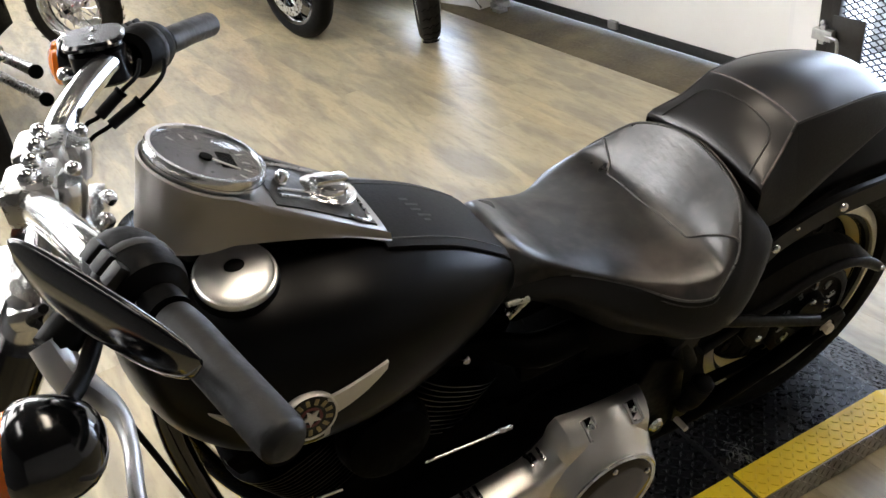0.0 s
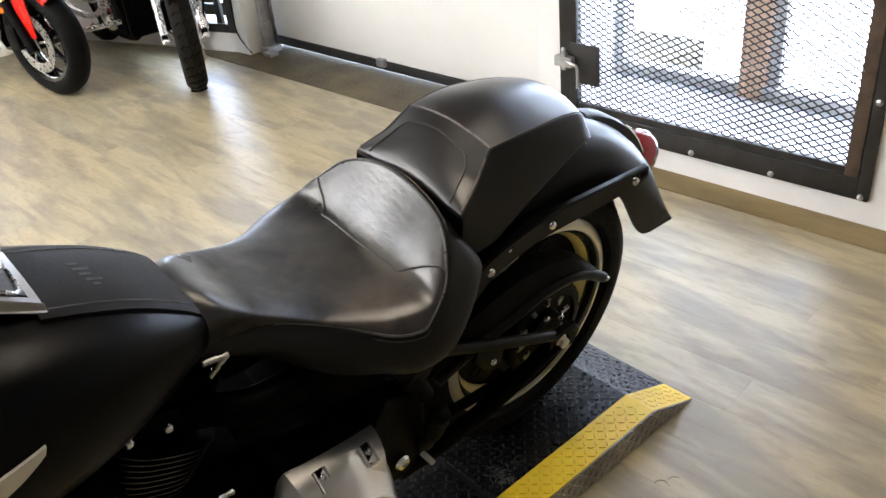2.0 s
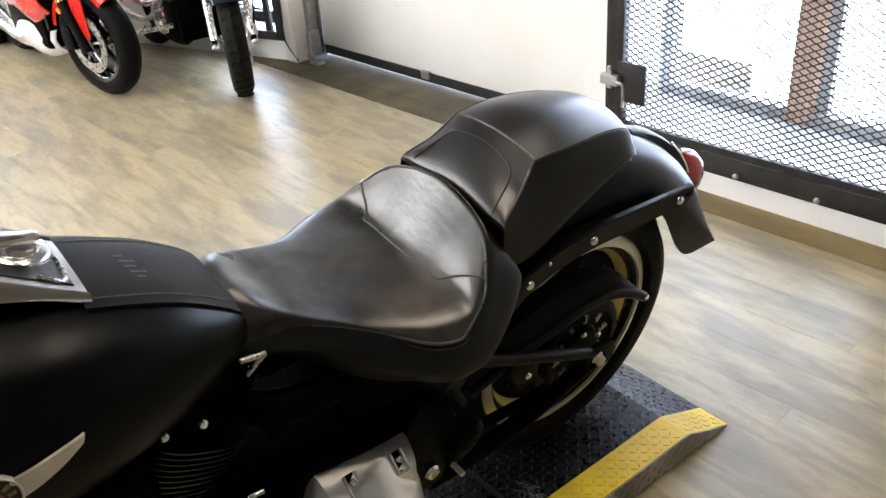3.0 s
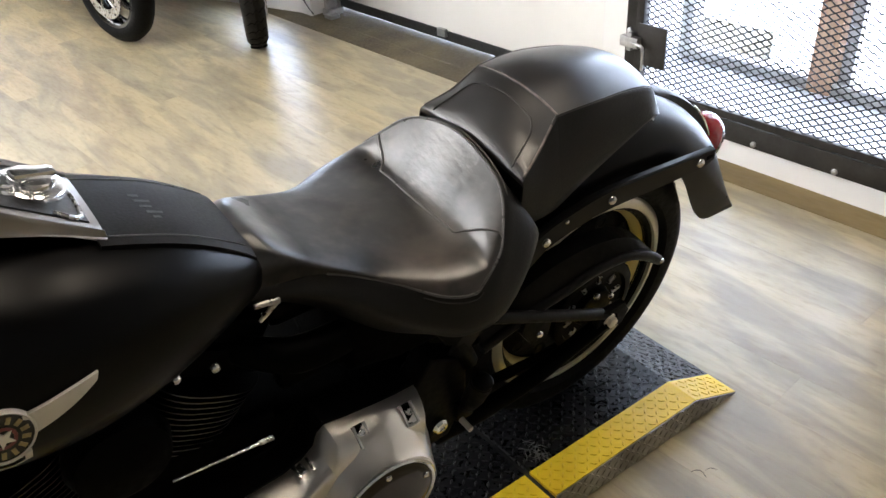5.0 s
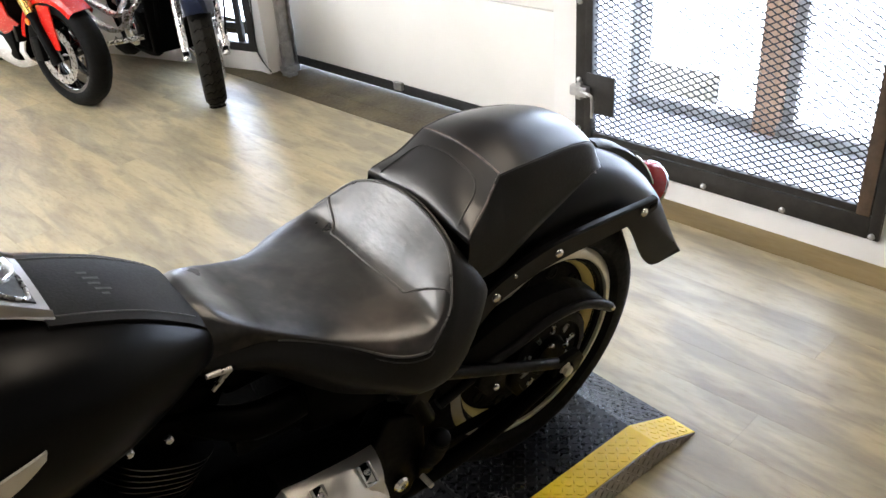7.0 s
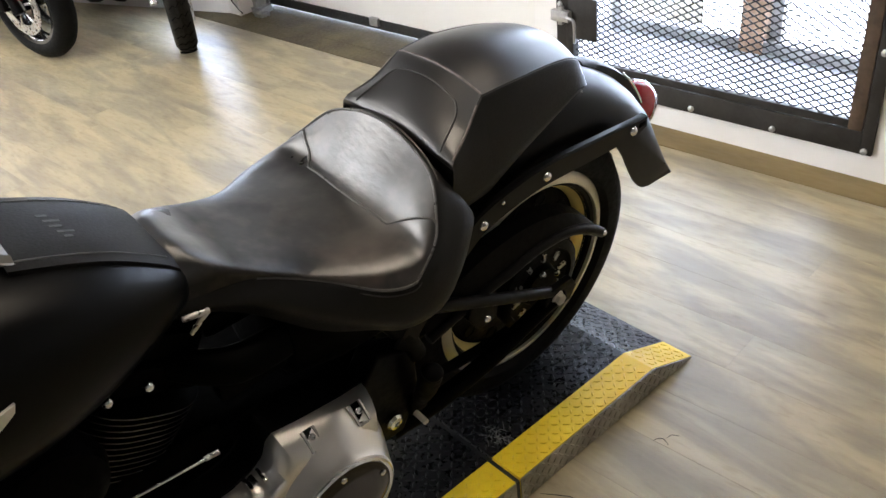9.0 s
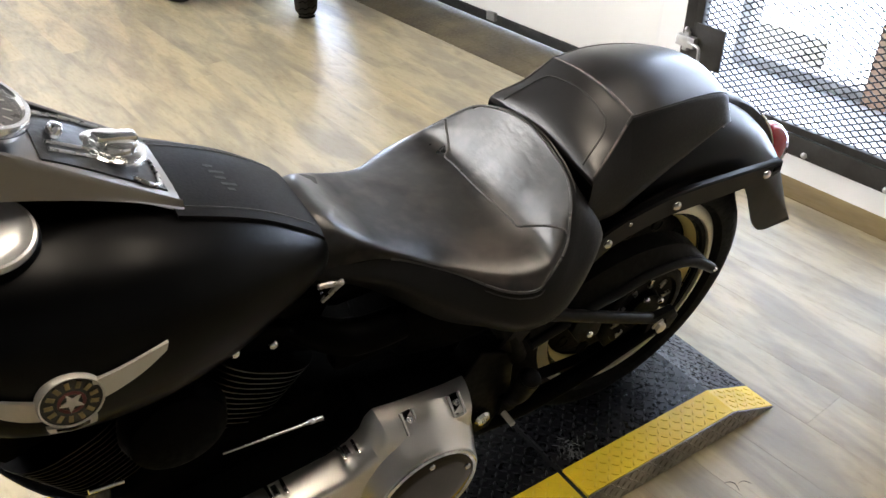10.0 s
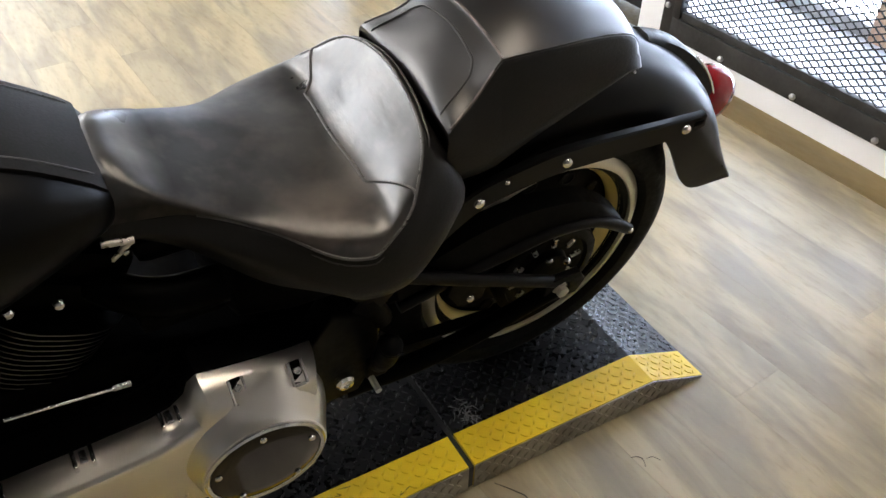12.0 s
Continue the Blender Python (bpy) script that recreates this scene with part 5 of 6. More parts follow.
# engine, gearbox, oil tank and frame
B("crankcase", plate([(-1.05, 0.20), (-0.70, 0.16), (-0.40, 0.18), (-0.36, 0.30), (-0.40, 0.42), (-0.62, 0.44), (-0.72, 0.47), (-0.95, 0.48), (-1.06, 0.42), (-1.09, 0.30)], -0.104, 0.14, 0.02), "engine")
B("oil_tank", loft([oval(x, w, zt, zs, zb, 3.2) for x, w, zt, zs, zb in ((-0.60, 0.06, 0.60, 0.53, 0.46), (-0.58, 0.120, 0.615, 0.53, 0.45), (-0.50, 0.135, 0.62, 0.53, 0.44), (-0.40, 0.135, 0.60, 0.52, 0.44), (-0.36, 0.11, 0.58, 0.51, 0.45))]), "engine", label="black oil tank under the seat")
B("seat_pan", boxes(((-0.70, -0.07, 0.60), (-0.28, 0.07, 0.645)), bevel=0.02), "black")


def cylinder(foot, lean, name, size):
    ax = Matrix.Translation(foot) @ Matrix.Rotation(radians(lean), 4, "Y")
    cyl = B(name, revolve([(0.060, 0), (0.060, 0.15), (0.075, 0.155), (0.075, 0.20), (0, 0.20)], ax, 28), "engine", label="black finned engine cylinder")
    for k in range(13):
        h = 0.012 + 0.0118 * k
        e = 2.8
        r = size * (0.80 + 0.20 * k / 12)
        pts = [(r * math.copysign(abs(math.cos(a)) ** (2 / e), math.cos(a)), 1.18 * r * math.copysign(abs(math.sin(a)) ** (2 / e), math.sin(a))) for a in np.linspace(0, 2 * math.pi, 40, endpoint=False)]
        f = plate(pts, h, h + 0.0035, 0.0, plane="xy")
        f.transform(ax)
        fin_ob = B("fin", f, "engine", cyl, smooth=False)
        ed = plate([(x * 1.003, y * 1.003) for x, y in pts], h + 0.0012, h + 0.0030, 0.0, plane="xy")
        ed.transform(ax)
        B("fin_edge", ed, "fin" if name == "rear_cylinder" else "fin_shaded", cyl, smooth=False)
    hd = boxes(((-0.085, -0.09, 0.165), (0.085, 0.09, 0.215)), ((-0.075, -0.08, 0.217), (0.075, 0.08, 0.262)), bevel=0.012)
    hd.transform(ax)
    B("rocker_box", hd, "engine", cyl)
    for x, y in ((-0.06, -0.075), (0.06, -0.075)):
        B("head_bolt", dome(0.006, 0.008, ax @ Matrix.Translation((x, y, 0.262)), 10), "chrome", cyl)
    return cyl


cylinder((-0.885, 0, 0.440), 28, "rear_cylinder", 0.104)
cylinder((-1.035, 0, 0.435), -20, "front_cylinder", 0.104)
B("horn_cover", revolve([(0.070, 0), (0.074, 0.02), (0.066, 0.045), (0.045, 0.058), (0, 0.060)], Matrix.Translation((-0.965, -0.120, 0.585)) @ ALONG_Y, 28), "engine", label="black round horn cover")
B("horn_bracket", boxes(((-0.99, -0.13, 0.55), (-0.94, -0.02, 0.60)), bevel=0.006), "black")
for x, z in ((-0.955, 0.605), (-0.862, 0.634), (-0.805, 0.622)):
    B("frame_bolt", dome(0.009, 0.010, Matrix.Translation((x, -0.105, z)) @ ALONG_Y, 12), "chrome")
B("intake", tube([(-0.80, -0.03, 0.62), (-0.74, -0.09, 0.60), (-0.68, -0.12, 0.585), (-0.60, -0.125, 0.585)], [0.022, 0.026, 0.03, 0.028], 12, 4), "engine")
B("coil_cover", boxes(((-0.72, -0.135, 0.535), (-0.60, -0.10, 0.605)), bevel=0.012), "engine")
B("shift_rod", tube([(-0.912, -0.160, 0.498), (-0.775, -0.160, 0.482)], 0.0026, 10, 1), "chrome", label="thin polished shift linkage rod")
B("rod_end", revolve([(0.0040, -0.012), (0.0040, 0.012), (0, 0.012)], Matrix.Translation((-0.765, -0.160, 0.481)) @ Matrix.Rotation(radians(97), 4, "Y"), 12), "steel")
B("lower_rod", tube([(-1.09, -0.150, 0.525), (-1.045, -0.150, 0.518)], 0.004, 10, 1), "chrome")
B("tank_latch", tube([(-0.738, -0.118, 0.714), (-0.718, -0.119, 0.712), (-0.700, -0.119, 0.708)], 0.0048, 10, 1, bm=tube([(-0.704, -0.119, 0.709), (-0.716, -0.117, 0.694), (-0.729, -0.112, 0.676)], [0.0055, 0.004, 0.003], 10, 1)), "steel", label="small bright seat bracket")
for s in (-1, 1):
    B("frame_tube", tube([(-0.36, s * 0.13, 0.62), (-0.46, s * 0.115, 0.655), (-0.62, s * 0.06, 0.66), (-0.80, s * 0.045, 0.70), (-1.12, s * 0.03, 0.80)], 0.017, 10, 4), "black")
    B("downtube", tube([(-1.215, s * 0.035, 0.86), (-1.235, s * 0.06, 0.66), (-1.20, s * 0.085, 0.42), (-1.12, s * 0.10, 0.22), (-1.0, s * 0.11, 0.155), (-0.55, s * 0.12, 0.150), (-0.40, s * 0.13, 0.26), (-0.36, s * 0.135, 0.45), (-0.355, s * 0.135, 0.61)], 0.0185, 10, 5), "gloss")
    B("rear_frame", tube([(-0.42, s * 0.135, 0.52), (-0.39, s * 0.145, 0.47), (-0.36, s * 0.150, 0.40)], 0.02, 10, 4), "black")
B("shock", revolve([(0.028, -0.12), (0.028, 0.10), (0.018, 0.11), (0.018, 0.16)], Matrix.Translation((-0.45, 0, 0.16)) @ Matrix.Rotation(radians(90), 4, "Y"), 16), "black")
B("exhaust", tube([(-0.84, 0.10, 0.62), (-0.80, 0.16, 0.50), (-0.62, 0.19, 0.33), (-0.30, 0.20, 0.24), (0.15, 0.21, 0.25), (0.50, 0.22, 0.27)], [0.022, 0.022, 0.024, 0.038, 0.042, 0.042], 16, 6), "chrome", label="chrome exhaust")
# folded pillion peg, footboard and heel-toe shifter
peg = B("pillion_peg", tube([(-0.372, -0.170, 0.300), (-0.372, -0.190, 0.345), (-0.371, -0.205, 0.400)], [0.014, 0.020, 0.022], 14, 4), "rubber", label="folded black pillion peg")
B("peg_cap", dome(0.020, 0.012, Matrix.Translation((-0.371, -0.206, 0.400)) @ Matrix.Rotation(radians(15), 4, "X"), 16), "black", peg)
B("peg_bracket", boxes(((-0.39, -0.17, 0.26), (-0.35, -0.13, 0.31)), bevel=0.005), "black", peg)
B("peg_pin", revolve([(0.006, 0), (0.006, 0.03), (0, 0.03)], Matrix.Translation((-0.385, -0.175, 0.275)) @ ALONG_Y, 10), "badge", peg)
B("footboard", loft([[(x, -0.36, 0.205), (x, -0.25, 0.205), (x, -0.25, 0.222), (x, -0.36, 0.222)] for x in (-1.36, -1.10)]), "rubber", label="rider footboard", smooth=False)
B("shift_lever", tube([(-1.13, -0.21, 0.42), (-1.10, -0.235, 0.37), (-1.06, -0.255, 0.33), (-1.045, -0.262, 0.26)], [0.012, 0.011, 0.010, 0.012], 10, 4, flat=0.6), "chrome", label="polished heel shifter")
B("shift_pivot", revolve([(0.022, 0), (0.022, 0.02), (0.012, 0.026), (0, 0.026)], Matrix.Translation((-1.13, -0.20, 0.42)) @ ALONG_Y, 16), "chrome")
# side stand
B("side_stand", tube([(-0.98, -0.13, 0.17), (-0.96, -0.24, 0.09), (-0.94, -0.36, 0.035)], 0.012, 10, 3), "black")

# ---- front end, turned a little to the right ----
PIV = Vector((-1.24, 0, 1.02))
STEER = Matrix.Translation(PIV) @ Matrix.Rotation(radians(-15), 4, Vector((0.53, 0, 0.85))) @ Matrix.Translation(-PIV)


def F(name, bm, m, parent=None, label="", smooth=True):
    bm.transform(STEER)
    return B(name, bm, m, parent, label, smooth)


DOWN = Vector((-0.53, 0, -0.848))
GX_ = {-1: 0.004, 1: 0.0}   # the left grip stands out a little further
HB = F("handlebar", tube([(-1.130, -0.342, 1.0875), (-1.165, -0.290, 1.100), (-1.192, -0.240, 1.108), (-1.232, -0.150, 1.096), (-1.256, -0.085, 1.078), (-1.262, 0.0, 1.072), (-1.256, 0.085, 1.078), (-1.232, 0.150, 1.096), (-1.192, 0.240, 1.108), (-1.165, 0.290, 1.100), (-1.130, 0.342, 1.0875)], 0.0175, 16, 5), "chrome", label="wide chrome handlebar")
for s in (-1, 1):
    g = F("grip", tube([(-1.124, s * 0.350, 1.086), (-1.113, s * 0.372, 1.082), (-1.090, s * 0.420, 1.074), (-1.064 + GX_[s] * 0.45, s * (0.474 + GX_[s]), 1.063), (-1.060 + GX_[s] * 0.45, s * (0.482 + GX_[s]), 1.062), (-1.057 + GX_[s] * 0.45, s * (0.488 + GX_[s]), 1.061)], [0.0175, 0.0195, 0.0190, 0.0195, 0.0185, 0.012], 24, 4), "grip", HB, "dark grey rubber grip")
    F("grip_collar", tube([(-1.134, s * 0.330, 1.090), (-1.126, s * 0.347, 1.087)], 0.0205, 16, 1), "black", HB)
    ax = Vector((0.42, s * 0.90, -0.14)).normalized().to_track_quat("Z", "X").to_matrix().to_4x4()
    hc = Matrix.Translation((-1.150, s * 0.296, 1.098)) @ ax
    F("switch_housing", revolve([(0.018, -0.040), (0.030, -0.036), (0.035, -0.022), (0.0355, 0.018), (0.032, 0.030), (0.022, 0.036), (0.018, 0.038)], hc, 24), "black", HB, "black switch housing")
    F("housing_seam", revolve([(0.0358, -0.006), (0.0368, -0.004), (0.0368, 0.002), (0.0358, 0.004)], hc, 24), "grip", HB)
    for k in range(3):
        b = bmesh.new()
        box(b, (0.028, -0.010, -0.024 + 0.019 * k), (0.041, 0.010, -0.010 + 0.019 * k), 0.003)
        b.transform(hc @ Matrix.Rotation(radians(-35 * s), 4, "Z"))
        F("switch_button", b, "grip", HB)
    F("riser", revolve([(0.030, -0.04), (0.026, 0.0), (0.024, 0.05), (0.030, 0.055), (0.030, 0.085), (0.024, 0.096), (0, 0.098)], Matrix.Translation((-1.266, s * 0.050, 0.998)) @ Matrix.Rotation(radians(18), 4, "Y"), 20), "chrome", HB)
    for dx in (-0.02, 0.02):
        F("riser_bolt", dome(0.009, 0.012, Matrix.Translation((-1.240 + dx, s * 0.050, 1.092)) @ Matrix.Rotation(radians(18), 4, "Y"), 10), "chrome", HB)
    # fork leg with chrome tube and lower slider
    top = Vector((-1.292, s * 0.105, 0.985))
    leg = F("fork_leg", tube([top, top + DOWN * 0.42], 0.0245, 18, 1), "chrome", label="chrome fork leg")
    F("fork_cover", tube([top + DOWN * 0.05, top + DOWN * 0.40], 0.036, 18, 1), "gloss", leg)
    F("fork_slider", tube([top + DOWN * 0.40, top + DOWN * 0.80], 0.031, 18, 1), "black", leg)
    F("fork_cap", revolve([(0.026, 0), (0.024, 0.012), (0, 0.014)], Matrix.Translation(top) @ Matrix.Rotation(radians(32), 4, "Y"), 18), "chrome", leg)
    # turn signal, lever and mirror: given as they stand on the left, mirrored in the fork's own frame on the right
    mir_m = STEER @ Matrix.Diagonal((1, -s, 1, 1)) @ STEER.inverted()

    def S(name, bm, m, parent=None, label=""):
        bm.transform(mir_m)
        return B(name, bm, m, parent, label)
    sm = Matrix.Translation((-1.320, -0.390, 1.091)) @ Matrix.Scale(0.92, 4) @ Matrix.Rotation(radians(-82), 4, "Y") @ Matrix.Rotation(radians(-10), 4, "X")
    if s > 0:
        sm = Matrix.Translation((-1.172, 0.352, 1.030)) @ STEER.to_3x3().to_4x4() @ Matrix.Rotation(radians(-82), 4, "Y") @ Matrix.Scale(0.86, 4)
    G = B if s > 0 else S
    ts = G("turn_signal", revolve([(0.0, -0.048), (0.012, -0.0472), (0.023, -0.0435), (0.033, -0.036), (0.040, -0.025), (0.0445, -0.011), (0.046, 0.004), (0.044, 0.018), (0.038, 0.024)], sm, 40), "gloss", label="black turn signal with an amber lens")
    G("lens", revolve([(0.040, 0.018), (0.036, 0.032), (0.022, 0.040), (0, 0.042)], sm, 24), "amber", ts)
    if s > 0:
        B("stalk", tube([(-1.172, 0.352, 1.035), (-1.165, 0.31, 1.05), (-1.150, 0.27, 1.075)], 0.008, 10, 3), "black", ts)
        B("signal_cap", dome(0.013, 0.013, Matrix.Translation((-1.192, 0.30, 1.038)), 12), "chrome", ts)
        continue
    S("stalk", tube([(-1.255, -0.265, 1.085), (-1.280, -0.310, 1.075), (-1.305, -0.350, 1.082)], 0.008, 10, 3), "black", ts)
    S("lever_perch", tube([(-1.225, -0.235, 1.100), (-1.262, -0.255, 1.095), (-1.298, -0.280, 1.085)], [0.021, 0.020, 0.018], 12, 3), "black", HB)
    S("lever", tube([(-1.300, -0.272, 1.088), (-1.290, -0.300, 1.060), (-1.268, -0.338, 1.050), (-1.266, -0.378, 1.045), (-1.273, -0.425, 1.043), (-1.275, -0.475, 1.040)], [0.022, 0.024, 0.013, 0.0095, 0.0095, 0.011], 12, 4, flat=0.7), "alloy", HB, "bare metal control lever")
    ring = []
    a0, a1 = Vector((-1.290, -0.295, 1.212)), Vector((-1.200, -0.455, 1.184))
    for f, k in table([(0, 0.12), (0.06, 0.6), (0.2, 0.95), (0.45, 1.0), (0.7, 0.92), (0.9, 0.6), (1.0, 0.1)], 5):
        c = a0.lerp(a1, f)
        ring.append([c + Vector((0.010 * math.cos(a), 0.004 * math.cos(a), 0.034 * math.sin(a) - 0.02)) * k for a in np.linspace(0, 2 * math.pi, 32, endpoint=False).tolist()])
    mir = S("mirror", loft(ring), "gloss", label="black oval mirror")
    S("mirror_stem", tube([(-1.262, -0.255, 1.105), (-1.275, -0.27, 1.15), (-1.268, -0.32, 1.18), (-1.25, -0.36, 1.19)], 0.007, 10, 4), "black", mir)
def pill(z0, z1, grow, n=28):
    """A rounded oblong block, for the fluid reservoir."""
    rings = []
    for z, k in ((z0, 0.90), (z0 + 0.004, 1.0), (z1 - 0.004, 1.0), (z1, 0.90)):
        rings.append([(-1.205 + (0.036 + grow) * k * math.copysign(abs(math.cos(q)) ** 0.6, math.cos(q)), 0.265 + (0.042 + grow) * k * math.copysign(abs(math.sin(q)) ** 0.6, math.sin(q)), z) for q in np.linspace(0, 2 * math.pi, n, endpoint=False)])
    return loft(rings)


F("reservoir", pill(1.078, 1.126, 0.0), "denim", HB, "black brake fluid reservoir with a dark lid")
F("reservoir_lid", pill(1.1265, 1.139, 0.004), "gloss", HB)
F("sight_glass", revolve([(0.009, 0), (0.009, 0.004), (0.006, 0.005), (0, 0.005)], Matrix.Translation((-1.168, 0.255, 1.105)) @ Matrix.Rotation(radians(90), 4, "Y"), 14), "chrome", HB)
for y in (0.245, 0.285):
    F("lid_screw", dome(0.004, 0.003, Matrix.Translation((-1.205, y, 1.139)), 8), "chrome", HB)
for top, s0, s1, low in (
        ((-1.120, 0.150, 1.087), (-1.144, 0.130, 1.083), (-1.179, 0.125, 1.061), (-1.206, 0.118, 1.047)),
        ((-1.088, 0.165, 1.070), (-1.125, 0.140, 1.058), (-1.169, 0.135, 1.039), (-1.207, 0.125, 1.024))):
    cb = B("throttle_cable", tube([(top[0] + 0.012, top[1] + 0.03, top[2] + 0.005), top, s0, s1, low, (-1.255, 0.08, 0.96)], 0.0028, 8, 5), "engine")
    B("cable_sleeve", tube([s0, s1], 0.0072, 12, 1), "rubber", cb)
    B("sleeve_collar", tube([s0, Vector(s0).lerp(Vector(s1), 0.12)], 0.0082, 12, 1), "engine", cb)
F("clutch_cable", tube([(-1.235, -0.265, 1.070), (-1.27, -0.20, 1.02), (-1.29, -0.10, 0.93), (-1.26, -0.06, 0.75), (-1.18, -0.11, 0.50)], 0.0045, 8, 6), "rubber")
F("upper_clamp", boxes(((-1.315, -0.135, 0.962), (-1.225, 0.135, 0.992)), bevel=0.012), "chrome", label="chrome upper fork clamp")
F("clamp_block", boxes(((-1.292, -0.085, 1.055), (-1.235, -0.008, 1.098)), ((-1.292, 0.008, 1.055), (-1.235, 0.085, 1.098)), bevel=0.010), "steel")
for y in (-0.06, -0.02, 0.02, 0.06):
    F("clamp_bolt", dome(0.010, 0.012, Matrix.Translation((-1.263, y, 1.098)), 12), "chrome")
    F("clamp_nut", dome(0.011, 0.014, Matrix.Translation((-1.225, y * 1.5, 0.985)) @ Matrix.Rotation(radians(60), 4, "Y"), 12), "chrome")
HL = Vector((-1.455, 0, 0.93))
hl = F("headlight", revolve([(0.0, -0.10), (0.05, -0.095), (0.085, -0.06), (0.098, 0.0), (0.100, 0.04), (0.094, 0.05)], Matrix.Translation(HL) @ Matrix.Rotation(radians(-90), 4, "Y"), 32), "chrome", label="chrome headlight shell")
F("lens", revolve([(0.094, 0.045), (0.05, 0.06), (0, 0.064)], Matrix.Translation(HL) @ Matrix.Rotation(radians(-90), 4, "Y"), 28), "steel", hl)
F("nacelle_mount", boxes(((-1.40, -0.09, 0.90), (-1.30, 0.09, 0.955)), bevel=0.01), "chrome")
FA = PIV + DOWN * 0.826 + Vector((-0.045, 0, 0.0))
fw = Matrix.Translation((FA.x, 0, 0.318)) @ ALONG_Y
fwh = F("front_wheel", revolve([(0.20, -0.058), (0.222, -0.064), (0.226, -0.058), (0.205, -0.045), (0.19, 0.0), (0.205, 0.045), (0.226, 0.058), (0.222, 0.064), (0.20, 0.058)], fw, 48), "cream", label="front wheel")
F("tyre", revolve([(0.215, -0.060), (0.25, -0.070), (0.285, -0.066), (0.308, -0.042), (0.318, 0.0), (0.308, 0.042), (0.285, 0.066), (0.25, 0.070), (0.215, 0.060)], fw, 48), "rubber", fwh)
F("wheel_disc", revolve([(0.20, -0.02), (0.10, -0.045), (0.04, -0.05), (0, -0.05), (0, 0.05), (0.04, 0.05), (0.10, 0.045), (0.20, 0.02)], fw, 40), "gloss", fwh)
rings = []
for th in np.linspace(165, 20, 22):
    c = lambda r, y: (FA.x + r * math.cos(radians(th)), y, 0.318 + r * math.sin(radians(th)))
    prof = [(0.0, 0.372), (0.05, 0.366), (0.078, 0.348), (0.086, 0.30)]
    ring = prof[::-1] + [(-y, r) for y, r in prof[1:]]
    rings.append([c(r, y) for y, r in ring] + [c(r - 0.005, y * 0.95) for y, r in ring[::-1]])
F("front_fender", loft(rings), "denim", label="matte black front fender")

# ---- other motorcycles across the room (x forward from the front contact, z up) ----
M.update(
    racered=mat("red fairing paint", (0.62, 0.018, 0.012), 0.2, 0, 0.08, 4, coat=0.5),
    racewhite=mat("white fairing paint", (0.75, 0.75, 0.76), 0.22, 0, 0.05, 4, coat=0.4),
    raceblue=mat("blue fairing paint", (0.02, 0.035, 0.22), 0.2, 0, 0.08, 4, coat=0.5),
    gold=mat("gold fork tube", (0.62, 0.42, 0.12), 0.25, 0.9, 0.1, 12),
    rotor=mat("brake rotor steel", (0.50, 0.49, 0.47), 0.3, 1.0, 0.15, 20),
    tread=mat("dusty front tyre", (0.012, 0.0105, 0.008), 0.75, 0, 0.3, 20, bump=0.1),
    navy=mat("dark blue metallic paint", (0.012, 0.016, 0.035), 0.15, 0.2, 0.15, 6, coat=0.5),
)
M["tread"].node_tree.nodes["Principled BSDF"].inputs["Specular IOR Level"].default_value = 0.12


